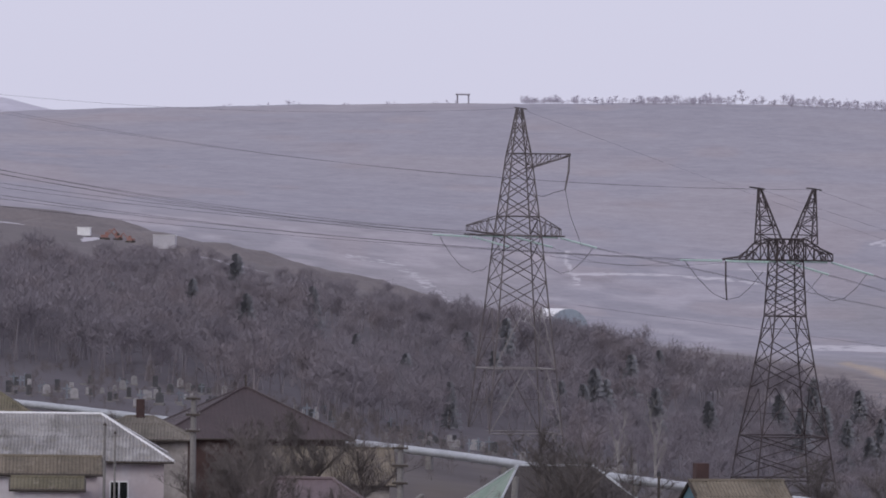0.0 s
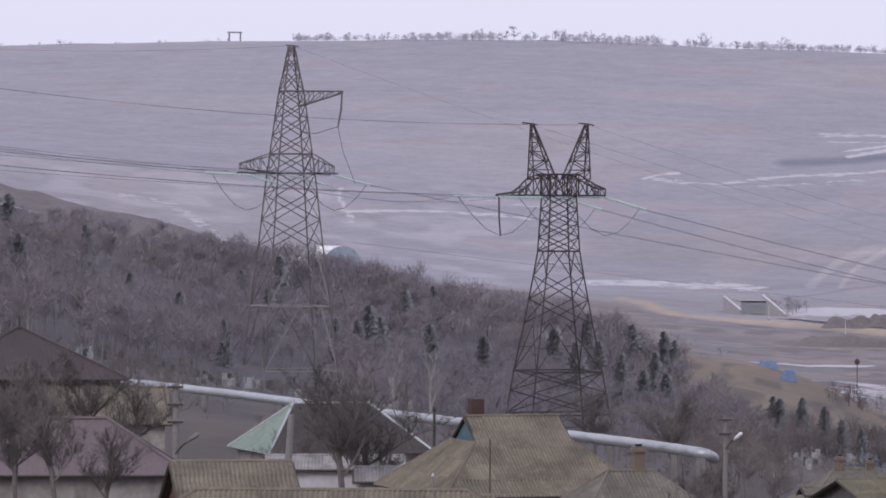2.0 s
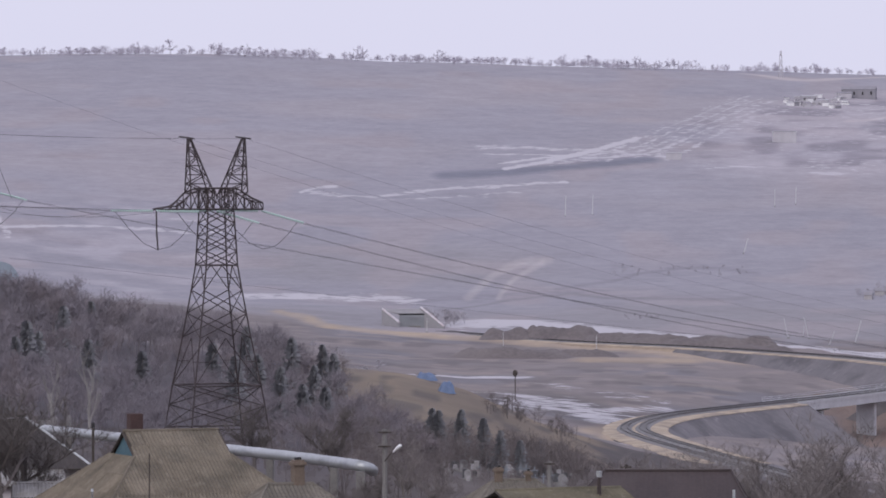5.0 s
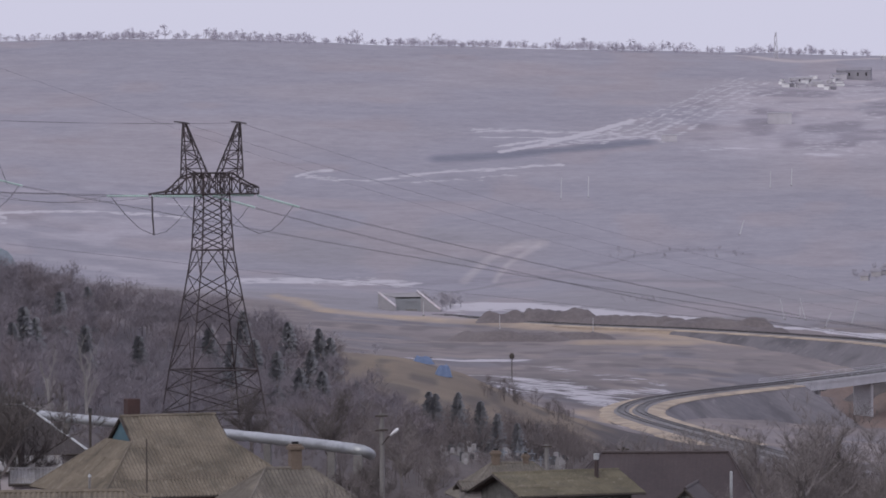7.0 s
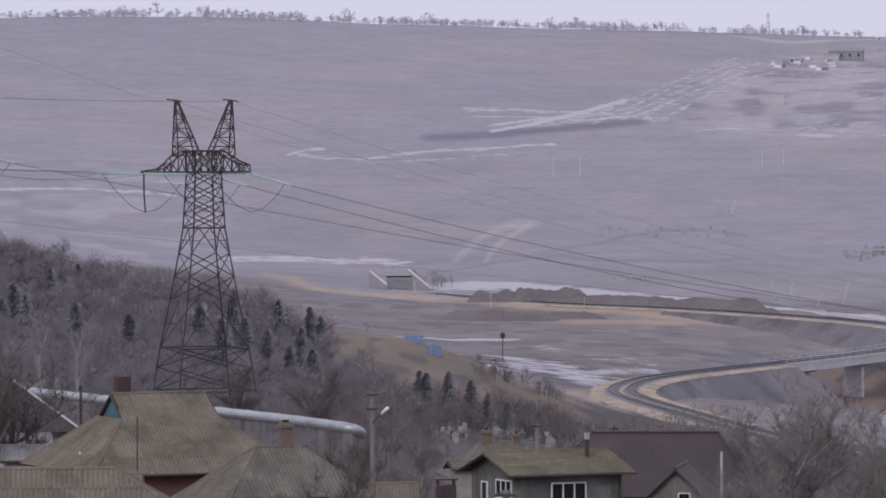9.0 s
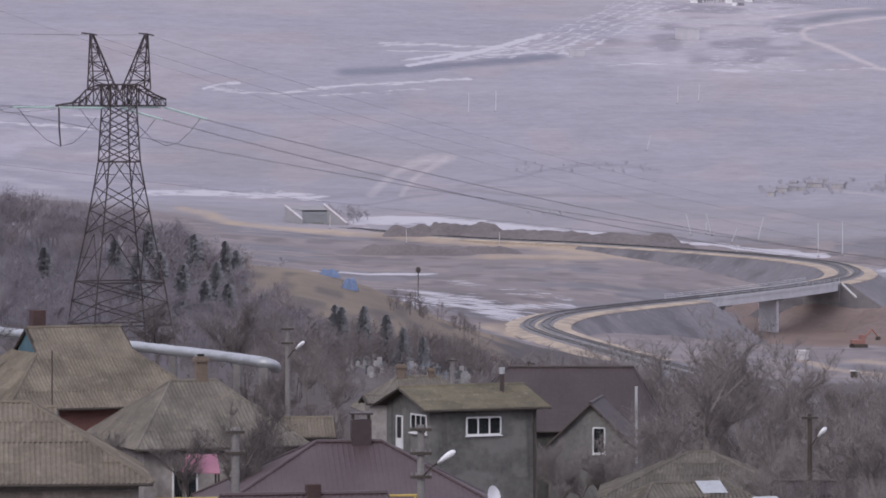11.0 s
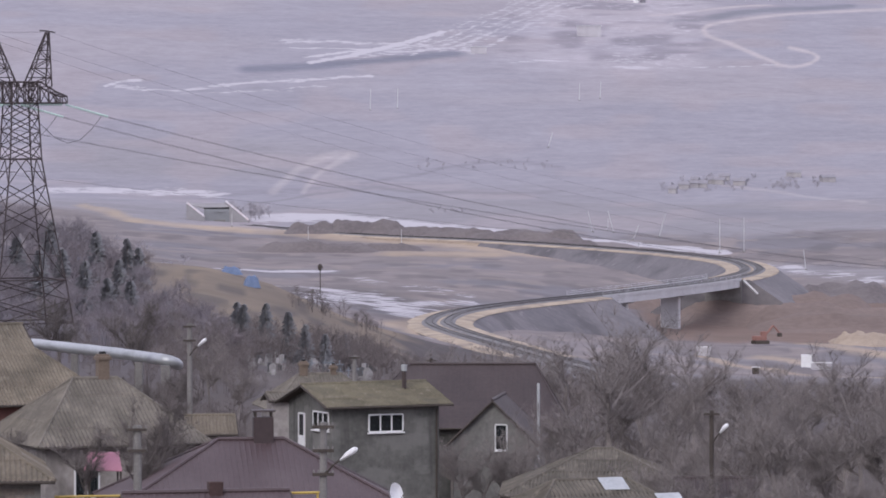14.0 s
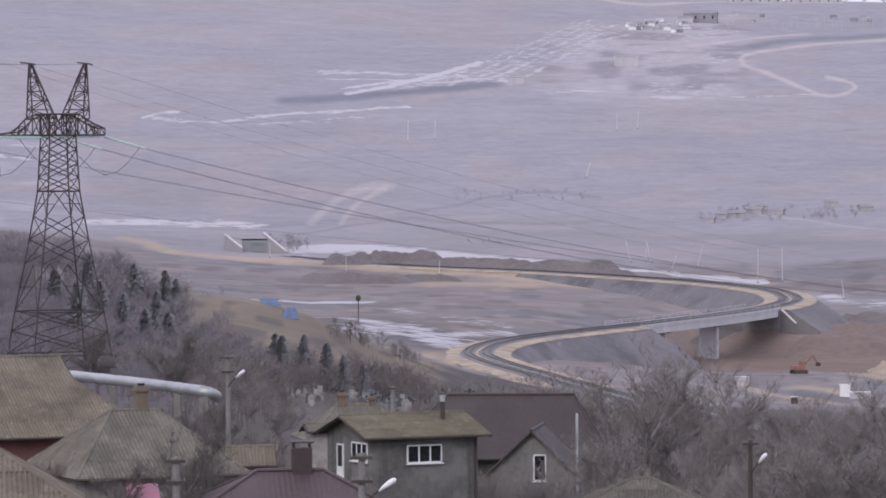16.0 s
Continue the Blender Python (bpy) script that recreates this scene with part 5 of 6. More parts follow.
CON_SPOTS = [(-1480, 905, 1.0), (-970, 780, 1.15), (-990, 770, 0.9), (-950, 790, 1.0), (-765, 800, 1.0), (-1130, 905, 1.15), (-1620, 955, 1.25), (-560, 800, 1.0), (-600, 780, 1.1), (-520, 790, 0.95), (-640, 830, 1.0), (-460, 800, 0.9), (-425, 830, 0.9), (-905, 900, 1.0), (-855, 930, 0.9), (-1200, 880, 1.0), (-160, 640, 0.65), (-200, 650, 0.7), (-60, 640, 0.5), (-500, 840, 1.05), (-445, 850, 0.9), (-580, 850, 1.1), (-1850, 800, 0.9), (-1700, 860, 1.0),
             (-480, 720, 0.9), (-440, 710, 0.9), (-250, 640, 0.8), (-130, 600, 0.58), (-95, 590, 0.5), (-240, 620, 0.7), (-1230, 700, 0.7), (-1310, 760, 0.9), (-1010, 640, 0.5), (-1030, 800, 0.8), (-1400, 820, 0.8), (-380, 720, 0.7)]
for i, (b, y, s) in enumerate(CON_SPOTS):
    p = sight(b, 0, y)
    scaled_copy(CON[i % 3], p.x, y, i * 61 % 360, s)
for k, t in enumerate(CON):
    p = sight((-1600, -1150, -860)[k], 0, (820, 830, 800)[k])
    t.matrix_world = at_ground(p.x, p.y, k * 50)


def wood(name, label, spots, shapes, material, scale_to=1.0):
    """Many far trees in one mesh. spots: (x, y, size)."""
    bank = []
    for big, small in shapes:
        V, F = join(big, small)
        v = np.array([tuple(p) for p in V])
        bank.append((v, np.array([q for q in F if len(q) == 4]), np.array([q for q in F if len(q) == 3])))
    allv, allf, allt, o = [], [], [], 0
    rnd = random.Random(len(spots))
    for x, y, s in spots:
        v, f, tr = bank[rnd.randrange(len(bank))]
        a = rnd.random() * 6.283
        c, sn = math.cos(a) * s, math.sin(a) * s
        w = np.stack([v[:, 0] * c - v[:, 1] * sn + x, v[:, 0] * sn + v[:, 1] * c + y, v[:, 2] * s * rnd.uniform(0.85, 1.15) + ground_at(x, y)], -1)
        allv.append(w)
        allf.append(f + o)
        allt.append(tr + o)
        o += len(v)
    v, f, tr = np.concatenate(allv), np.concatenate(allf), np.concatenate(allt)
    me = bpy.data.meshes.new(name)
    me.vertices.add(len(v))
    me.vertices.foreach_set("co", v.ravel())
    me.loops.add(f.size + tr.size)
    me.loops.foreach_set("vertex_index", np.concatenate([f.ravel(), tr.ravel()]))
    me.polygons.add(len(f) + len(tr))
    me.polygons.foreach_set("loop_start", np.concatenate([np.arange(len(f)) * 4, f.size + np.arange(len(tr)) * 3]))
    me.update(calc_edges=True)
    me.materials.append(material)
    return tagged(new(name, me), label, "woodland", kind="stuff")


# wood bark is lifted bluish grey, haze mixed into its own tone
WOODBARK = mat("hazed_wood_bark", (0.19, 0.175, 0.195), (0.275, 0.25, 0.272), 0.05, 0.5, 1.0, bump=0.0)
weather(WOODBARK, (0.25, 0.195, 0.18), (0.03, 0.03, 0.03), 0.5, 0.65, 0.25)
WOODBARK.node_tree.nodes["Principled BSDF"].inputs["Specular IOR Level"].default_value = 0.1
NEEDLE.node_tree.nodes["Principled BSDF"].inputs["Specular IOR Level"].default_value = 0.1
SHAPES = [twig_tree(40 + k, 8.5, 460, 0.032) for k in range(6)]
rw = random.Random(5)
spots = []
while len(spots) < 1300:
    b, y = rw.uniform(-2250, -230), rw.uniform(560, 1060)
    edge = np.interp(b, [-2250, -1700, -1200, -700, -450, -230], [1050, 1030, 1020, 960, 870, 700])
    front = np.interp(b, [-2250, -1700, -1400, -900, -500, -230], [640, 625, 605, 620, 590, 590])
    if y < 668 and -740 < b < -520 or y < 738 and -1240 < b < -1000:
        continue
    if front < y < edge and rw.random() < (0.8 if b > -900 else 1.0):
        p = sight(b, 0, y)
        tall = np.interp(b, [-2250, -1900, -1400, -1000, -400, -230], [1.3, 1.25, 1.05, 1.0, 0.85, 0.6])
        spots.append((p.x, y, rw.uniform(0.65, 1.1) * tall))
for _ in range(170):
    b = rw.uniform(-1330, -470)
    y = np.interp(b, [-1330, -1000, -700, -470], [1010, 990, 950, 880]) + rw.uniform(-45, 15)
    spots.append((sight(b, 0, y).x, y, rw.uniform(1.0, 1.35) * np.interp(b, [-1330, -1150, -950, -600, -470], [0.95, 1.15, 1.15, 0.95, 0.8])))
for _ in range(120):
    b, y = rw.uniform(-1900, -1150), rw.uniform(1020, 1130)
    spots.append((sight(b, 0, y).x, y, rw.uniform(0.75, 1.05)))
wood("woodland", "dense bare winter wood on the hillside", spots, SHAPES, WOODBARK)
SCRUBBARK = mat("brown_scrub_twigs", (0.115, 0.1, 0.1), (0.205, 0.178, 0.175), 0.07, 0.6, 1.0, bump=0.0)
BUSH = [twig_tree(60 + k, 4.0, 250, 0.018, stems=3, low=0.05, broad=0.45) for k in range(5)]
spots = []


def sprinkle(count, b0, b1, y0, y1, s0, s1, keep=None):
    for _ in range(count):
        b, y, s = rw.uniform(b0, b1), rw.uniform(y0, y1), rw.uniform(s0, s1)
        x = sight(b, 0, y).x
        if keep is None or keep(b, x, y):
            spots.append((x, y, s))


sprinkle(330, -2200, -250, 490, 660, 0.4, 0.85, lambda b, x, y: not (-2080 < b < -1650 and y < 600) or rw.random() < 0.2)
sprinkle(170, -2150, -420, 380, 500, 0.25, 0.5)
sprinkle(150, -2200, -1300, 510, 640, 0.2, 0.45)
sprinkle(100, -420, -225, 370, 560, 0.4, 0.9)
sprinkle(40, -230, 40, 360, 520, 0.25, 0.5)
sprinkle(80, -640, -220, 285, 330, 0.45, 0.8)
sprinkle(150, -400, 20, 590, 690, 0.9, 1.5)
sprinkle(230, 40, 900, 300, 640, 0.6, 1.2)
sprinkle(90, 60, 900, 205, 280, 0.4, 0.75, lambda b, x, y: b > 180 or y > 250)
sprinkle(260, -540, 0, 720, 930, 0.5, 1.2, lambda b, x, y: waves(np.array([x]), np.array([y]), 26, 44)[0] > (0.64 if b > -400 else 0.2))
wood("scrub", "tangle of bare bushes and saplings below the village", spots, BUSH, SCRUBBARK)
# bark of the ridge trees is paled to lilac, with distance haze in it
FARBARK = mat("hazed_treeline_bark", (0.42, 0.395, 0.46), (0.52, 0.49, 0.55), 0.05, 0.4, 1.0, bump=0.0)
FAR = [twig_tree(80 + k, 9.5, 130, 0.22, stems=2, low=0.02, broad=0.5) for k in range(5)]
spots = []
b = -1110
while b < 1000:
    dens = np.interp(b, [-1110, -1060, 150, 300, 1000], [0.5, 1.0, 1.0, 0.55, 0.55])
    if rw.random() < dens * (0.8 + 0.4 * math.sin(b * 0.021)):
        for _ in range(2):
            y = rw.uniform(4200, 4330)
            p = sight(b + rw.uniform(-6, 6), 0, y)
            spots.append((p.x, y, rw.uniform(0.45, 1.05) * (1.5 if rw.random() < 0.08 else 1.0)))
    b += 5.0
for b, n, s in ((-1640, 2, 0.35), (-1580, 2, 0.35), (-1520, 5, 0.5), (-1430, 3, 0.3), (-1340, 4, 0.35), (-1235, 4, 0.35), (-1255, 2, 0.25)):
    for _ in range(n):
        y = rw.uniform(4230, 4300)
        spots.append((sight(b + rw.uniform(-12, 12), 0, y).x, y, s * rw.uniform(0.8, 1.2)))
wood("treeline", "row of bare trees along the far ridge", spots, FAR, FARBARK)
# thicket tone lies between near bark and treeline: haze set into the colour
MIDBARK = mat("hazed_thicket_bark", (0.32, 0.305, 0.33), (0.41, 0.39, 0.415), 0.05, 0.4, 1.0, bump=0.0)
spots = []
sprinkle(60, 500, 790, 2440, 2530, 0.2, 0.5)
sprinkle(26, 70, 330, 2575, 2640, 0.15, 0.3)
sprinkle(9, -260, -205, 2150, 2185, 0.7, 1.05)
sprinkle(14, 90, 150, 2225, 2260, 0.15, 0.3)
sprinkle(30, -560, -330, 1180, 1900, 0.3, 0.6)
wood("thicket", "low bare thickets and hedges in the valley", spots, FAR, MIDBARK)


# ---- the railway ----
def smooth_path(P, step, rounds=3):
    out = []
    for i in range(len(P) - 1):
        a, b, c, d = P[max(i - 1, 0)], P[i], P[i + 1], P[min(i + 2, len(P) - 1)]
        n = max(2, int((c - b).length / step))
        for k in range(n):
            t = k / n
            out.append(0.5 * ((2 * b) + (c - a) * t + (2 * a - 5 * b + 4 * c - d) * t * t + (3 * b - a - 3 * c + d) * t ** 3))
    out.append(P[-1])
    for _ in range(rounds):
        out = [out[0]] + [(out[j - 1] + out[j] * 2 + out[j + 1]) / 4 for j in range(1, len(out) - 1)] + [out[-1]]
    return out


def sides(path):
    S = []
    for i in range(len(path)):
        d = path[min(i + 1, len(path) - 1)] - path[max(i - 1, 0)]
        S.append(Vector((d.y, -d.x, 0)).normalized())
    return S


def ribbon(path, S, profile):
    """Sweeps a profile [(offset, height)] or a function of the place giving one."""
    V, F, n = [], [], None
    for i, (p, s) in enumerate(zip(path, S)):
        pr = profile(p, s) if callable(profile) else profile
        n = len(pr)
        V += [p + s * o + Vector((0, 0, h)) for o, h in pr]
    for i in range(len(path) - 1):
        for k in range(n - 1):
            F.append((i * n + k, i * n + k + 1, (i + 1) * n + k + 1, (i + 1) * n + k))
    return V, F


SANDY = mat("pale_sandy_fill", (0.33, 0.265, 0.195), (0.50, 0.41, 0.31), 0.08, 0.7, 0.95, bump=0.4, depth=0.2)
OCHRE_SAND = mat("ochre_sand_slope", (0.27, 0.215, 0.165), (0.42, 0.335, 0.25), 0.05, 0.6, 0.95, bump=0.4, depth=0.2)
BANK = mat("dark_shale_bank", (0.135, 0.128, 0.14), (0.205, 0.19, 0.197), 0.035, 0.5, 0.95, bump=0.5, depth=0.3)
weather(BANK, (0.085, 0.08, 0.088), (0.05, 0.05, 0.12), 0.5, 0.65, 0.7)
weather(BANK, (0.27, 0.25, 0.255), (0.3, 0.3, 0.3), 0.62, 0.7, 0.6)
weather(SANDY, (0.22, 0.185, 0.16), (0.12, 0.12, 0.12), 0.5, 0.62, 0.7)
BALLAST = mat("grey_track_ballast", (0.15, 0.145, 0.15), (0.27, 0.26, 0.265), 0.3, 4.0, 0.95, bump=0.4)
RAIL = mat("worn_rail_steel", (0.05, 0.045, 0.045), (0.10, 0.09, 0.09), 0.3, 3.0, 0.5, metal=0.5, bump=0.0)
ROAD_TURNS = [(760, 790), (707, 836), (607, 900), (507, 965), (346, 1052), (216, 1140), (136, 1205), (104, 1254), (136, 1308), (216, 1352), (366, 1413), (516, 1485), (612, 1545),
              (660, 1610), (650, 1680), (600, 1740), (466, 1825), (216, 1945), (-24, 2025), (-224, 2120), (-384, 2215), (-560, 2330)]


def railway():
    P = [Vector((b / SURVEY * y, y, -56.0 + (max(0, y - 2000) * 0.012))) for b, y in ROAD_TURNS]
    path = smooth_path(P, 7.0)
    S = sides(path)
    i0 = min(range(len(path)), key=lambda i: abs(path[i].y - 1413))
    i1 = min(range(len(path)), key=lambda i: (path[i] - P[12]).length)
    t = thing("railway", (P[0].x, P[0].y, P[0].z), 0, "double railway track on sandy embankment curving through the valley", "railway", kind="structure")
    w = t.matrix_world.inverted()
    put = lambda sh: moved(sh, w)

    def foot(p, s, o):
        h = 2.0
        for _ in range(5):
            q = o + math.copysign(1.55 * h + 1.0, o)
            h = max(0.4, p.z - 0.9 - ground_at(p.x + s.x * q, p.y + s.y * q))
        return (o + math.copysign(1.55 * h + 1.0, o), -0.9 - h - 1.0)

    def capped(sh, n):
        k = len(sh[0])
        return sh[0], sh[1] + [tuple(range(n)), tuple(range(k - 1, k - n - 1, -1))]
    i2 = min(range(len(path)), key=lambda i: (path[i] - P[17]).length)
    for a, b in ((0, i0), (i1, i2), (i2, len(path) - 1)):
        q, r = path[a:b + 1], S[a:b + 1]
        piece("embankment", put(capped(ribbon(q, r, lambda p, s: [foot(p, s, -8.2), (-8.2, -0.85), (-6.2, -0.6), (6.2, -0.6), (8.2, -0.85), foot(p, s, 8.2)]), 6)), OCHRE_SAND if a == i2 else BANK, t)
        k = next((i for i, p in enumerate(q) if p.y > 1085), 0)
        piece("sandy_shoulder", put(ribbon(q[k:], r[k:], lambda p, s: [(-8.6, -0.98), (-8.0, -0.72), (-5.0, -0.52), (5.0, -0.52), (8.0, -0.72), (8.6, -0.98)])), SANDY, t)
    for o in (-2.3, 2.3):
        piece("ballast_bed", put(ribbon(path, S, [(o - 1.95, -0.56), (o - 1.4, -0.17), (o + 1.4, -0.17), (o + 1.95, -0.56)])), BALLAST, t)
        for k in (-0.76, 0.76):
            piece("rail", put(ribbon(path, S, [(o + k - 0.08, -0.2), (o + k - 0.08, 0.03), (o + k + 0.08, 0.03), (o + k + 0.08, -0.2)])), RAIL, t)
        V, F = [], []
        for i in range(len(path) - 1):
            for j in range(10):
                c = path[i].lerp(path[i + 1], j / 10) + S[i] * o
                d = (path[i + 1] - path[i]).normalized()
                n0 = len(V)
                for so, sd in ((-1.3, -0.12), (1.3, -0.12), (1.3, 0.12), (-1.3, 0.12)):
                    V.append(c + S[i] * so + d * sd + Vector((0, 0, -0.11)))
                F.append((n0, n0 + 1, n0 + 2, n0 + 3))
        tagged(piece("sleepers", put((V, F)), CONCRETE, t), kind="stuff")
    # the bridge
    q, r = path[i0:i1 + 1], S[i0:i1 + 1]
    br = thing("railway_bridge", (q[0].x, q[0].y, q[0].z), 0, "concrete girder railway bridge on wall piers", "bridge")
    w = br.matrix_world.inverted()
    piece("deck", put2(ribbon(q, r, [(-5.4, -0.55), (-5.4, -0.95), (5.4, -0.95), (5.4, -0.55), (-5.4, -0.55)]), w), CONCRETE_PALE, br)
    for o in (-4.6, 0.0, 4.6):
        piece("girder", put2(ribbon(q, r, [(o - 0.6, -0.9), (o - 0.6, -2.9), (o + 0.6, -2.9), (o + 0.6, -0.9)]), w), CONCRETE_PALE, br)
    for o in (-5.3, 5.3):
        piece("parapet", put2(ribbon(q, r, [(o - 0.12, -0.6), (o - 0.12, -0.1), (o + 0.12, -0.1), (o + 0.12, -0.6)]), w), CONCRETE_PALE, br)
        up = lambda h: [q[i] + r[i] * o + Vector((0, 0, h)) for i in range(len(q))]
        rail = piece("railing", put2(tube(up(1.0), 0.05, 4), w), CONCRETE_PALE, br)
        piece("railing_bar", put2(tube(up(0.5), 0.04, 4), w), CONCRETE_PALE, rail)
        for i in range(len(q)):
            c = q[i] + r[i] * o
            piece("railing_post", put2(bar(c + Vector((0, 0, -0.1)), c + Vector((0, 0, 1.0)), 0.09), w), CONCRETE_PALE, rail)
    for k in (0.22, 0.58):
        i = int(k * (len(q) - 1))
        c, s = q[i], r[i]
        g = ground_at(c.x, c.y)
        a = math.degrees(math.atan2(s.y, s.x))
        m = w @ pose(c.x, c.y, 0, 0, 0, a)
        pr = piece("pier", moved(box(-2.8, 2.8, -1.1, 1.1, g - 1, c.z - 3.4, 0.25), m), CONCRETE_PALE, br, "pale concrete wall pier")
        piece("pier_cap", moved(box(-4.4, 4.4, -1.3, 1.3, c.z - 3.4, c.z - 2.85, 0.1), m), CONCRETE, pr)
    for i, sg in ((0, -1), (len(q) - 1, 1)):
        c, s = q[i], r[i]
        a = math.degrees(math.atan2(s.y, s.x))
        g = ground_at(c.x, c.y)
        piece("abutment", moved(box(-5.6, 5.6, -1.6, 1.6, g - 2, c.z - 0.95, 0.1), w @ pose(c.x, c.y, 0, 0, 0, a)), CONCRETE, br)
    c, s = q[-1], r[-1]
    g = ground_at(c.x + s.x * 16, c.y + s.y * 16)
    piece("drain_chute", put2(bar(c + s * 6 + Vector((0, 0, -0.8)), c + s * 12 + Vector((-1.5, 0, -5.0)), 0.7), w), CONCRETE_PALE, br)


def put2(sh, w):
    return moved(sh, w)


railway()


# ---- heaps of spoil ----
def heap(x, y, lx, ly, h, seed, material, label="dark heap of tipped spoil beside the railway"):
    n, m = 26, 12
    V, F = [], []
    for j in range(m + 1):
        for i in range(n + 1):
            u, v = i / n * 2 - 1, j / m * 2 - 1
            px, py = x + u * lx, y + v * ly
            e = max(0.0, 1 - abs(v)) * max(0.0, 1 - abs(u) ** 3)
            k = 0.45 + 0.8 * float(waves(px, py * 2, lx * 0.32, seed)) + 0.25 * float(waves(px, py, lx * 0.09, seed + 1))
            V.append((px, py, ground_at(px, py) - 0.5 + min(1.0, e * 1.7) * h * k))
    for j in range(m):
        for i in range(n):
            a = j * (n + 1) + i
            F.append((a, a + 1, a + n + 2, a + n + 1))
    ob = piece("spoil_mound", (V, F), material, None, smooth=True)
    return tagged(ob, label, "heap", "spoil heaps")


HEAPSOIL = mat("dark_tipped_soil", (0.125, 0.108, 0.11), (0.20, 0.175, 0.17), 0.06, 0.8, 0.95, bump=0.5, depth=0.3)
OCHRE_SOIL = mat("brown_clay_fill", (0.15, 0.112, 0.097), (0.225, 0.17, 0.145), 0.04, 0.5, 0.95, bump=0.4, depth=0.2)
for b, y, lx, ly, h, sd in ((-100, 2052, 16, 12, 4.2, 31), (-20, 2050, 17, 12, 4.6, 32), (75, 2035, 14, 10, 3.2, 33), (150, 2010, 17, 10, 3.4, 34), (260, 1990, 24, 10, 4.2, 35), (330, 1968, 14, 9, 2.6, 36),
                            (-110, 1880, 24, 10, 3.6, 37), (0, 1890, 18, 9, 2.6, 38)):
    heap(b / SURVEY * y, y, lx, ly, h, sd, HEAPSOIL)
for b, y, lx, ly, h, sd in ((800, 1640, 22, 26, 5, 57),):
    heap(b / SURVEY * y, y, lx, ly, h, sd, HEAPSOIL, "dark shale heap beside the railway curve")
for b, y, lx, ly, h, sd in ((860, 1410, 9, 34, 3, 58),):
    heap(b / SURVEY * y, y, lx, ly, h, sd, OCHRE_SAND, "pale sandy ramp below the railway curve")
for b, y, lx, ly, h, sd in ((560, 1590, 30, 40, 5, 51), (700, 1560, 34, 50, 6, 52), (820, 1520, 30, 50, 5, 53)):
    heap(b / SURVEY * y, y, lx, ly, h, sd, OCHRE_SOIL, "brown clay fill slope beside the bridge")
for b, y, lx, ly, h, sd in ((-1990, 1440, 40, 30, 3, 61), (-1850, 1400, 28, 22, 2, 62), (-1640, 1400, 32, 26, 2.5, 63), (-1500, 1400, 36, 26, 3.0, 64), (-1400, 1380, 26, 20, 2.5, 65), (-1720, 1340, 14, 14, 2.4, 66)):
    heap(b / SURVEY * y, y, lx, ly, h, sd, HEAPSOIL, "dark quarry spoil heap with snow in its folds")


# WING is kept pale for the light falling on the wing faces
WING = mat("pale_lit_concrete", (0.27, 0.262, 0.275), (0.34, 0.33, 0.34), 0.2, 2.0, 0.9, bump=0.0)
PORTAL = mat("blue_grey_portal_concrete", (0.215, 0.225, 0.24), (0.275, 0.285, 0.30), 0.2, 2.0, 0.9, bump=0.0)


# ---- culvert with white wing walls ----
def culvert():
    x, y = -274 / SURVEY * 2150, 2150
    g = ground_at(x, y)
    t = thing("culvert", (x, y, g + 1.8), 0, "grey concrete culvert portal with white-edged wing walls", "culvert")
    portal = piece("portal", box(-8.5, -4.2, 0, 3, -2, 4.2), PORTAL, t)
    piece("portal_side", box(0.6, 3.0, 0, 3, -2, 4.2), PORTAL, portal)
    piece("lintel", box(-4.2, 0.6, 0, 3, 2.2, 4.2), PORTAL, portal)
    piece("floor_slab", box(-4.2, 0.6, 0, 6, -2, -1.0), CONCRETE, t)
    piece("back_wall", box(-4.2, 0.6, 0.4, 1.4, -2, 2.2), PORTAL, t)
    piece("top_slab", ([(-16, 2, 5.8), (0.6, 2, 6.2), (3, 0, 4.3), (-8.5, 0, 4.3), (-16, 14, 5.8), (2, 14, 6.0), (3, 0, 3.6), (-8.5, 0, 3.6)], [(0, 3, 2, 1), (0, 1, 5, 4), (3, 7, 6, 2), (4, 5, 6, 7), (0, 4, 7, 3), (1, 2, 6, 5)]), WING, t)
    for x0, z0, x1, z1 in ((-16, 6.0, -8.5, 0.6), (0.4, 6.6, 10.5, -1.2)):
        V = [(x0, 2, -3), (x1, -9, -3), (x1, -9, z1), (x0, 2, z0), (x0 + 0.8, 2.4, -3), (x1 + 0.8, -8.6, -3), (x1 + 0.8, -8.6, z1), (x0 + 0.8, 2.4, z0)]
        wing = piece("wing_wall", (V, [(0, 1, 2, 3), (7, 6, 5, 4), (3, 2, 6, 7), (1, 5, 6, 2), (0, 3, 7, 4)]), WING, t)
        piece("coping", bar((x0 + 0.4, 2, z0 + 0.1), (x1 + 0.4, -9, z1 + 0.1), 0.9), PLASTER_WHITE, wing)


culvert()


# ---- posts, signal, masts ----
def signal_post():
    p = sight(-104, 0, 1458)
    t = thing("rail_signal", (p.x, p.y, ground_at(p.x, p.y)), 0, "dark railway signal on a slim post", "signal")
    piece("post", tube([(0, 0, -0.3), (0, 0, 7.2)], 0.16, 6), WOOD_DARK, t)
    piece("signal_head", ball((0, -0.2, 7.6), 0.75, 10, 7, 1.25), WOOD_DARK, t)


signal_post()


def mast(b, y, h, lean, label="slim pale mast in the valley", r=0.13):
    p = sight(b, 0, y)
    t = thing("mast", (p.x, y, ground_at(p.x, y)), 0, label, "mast", "valley masts")
    piece("shaft", tube([(0, 0, -0.3), (lean * h, 0, h)], [r * 1.3, r], 6), CONCRETE_PALE, t)
    piece("footing", box(-0.5, 0.5, -0.5, 0.5, -0.5, 0.35, 0.05), CONCRETE, t)


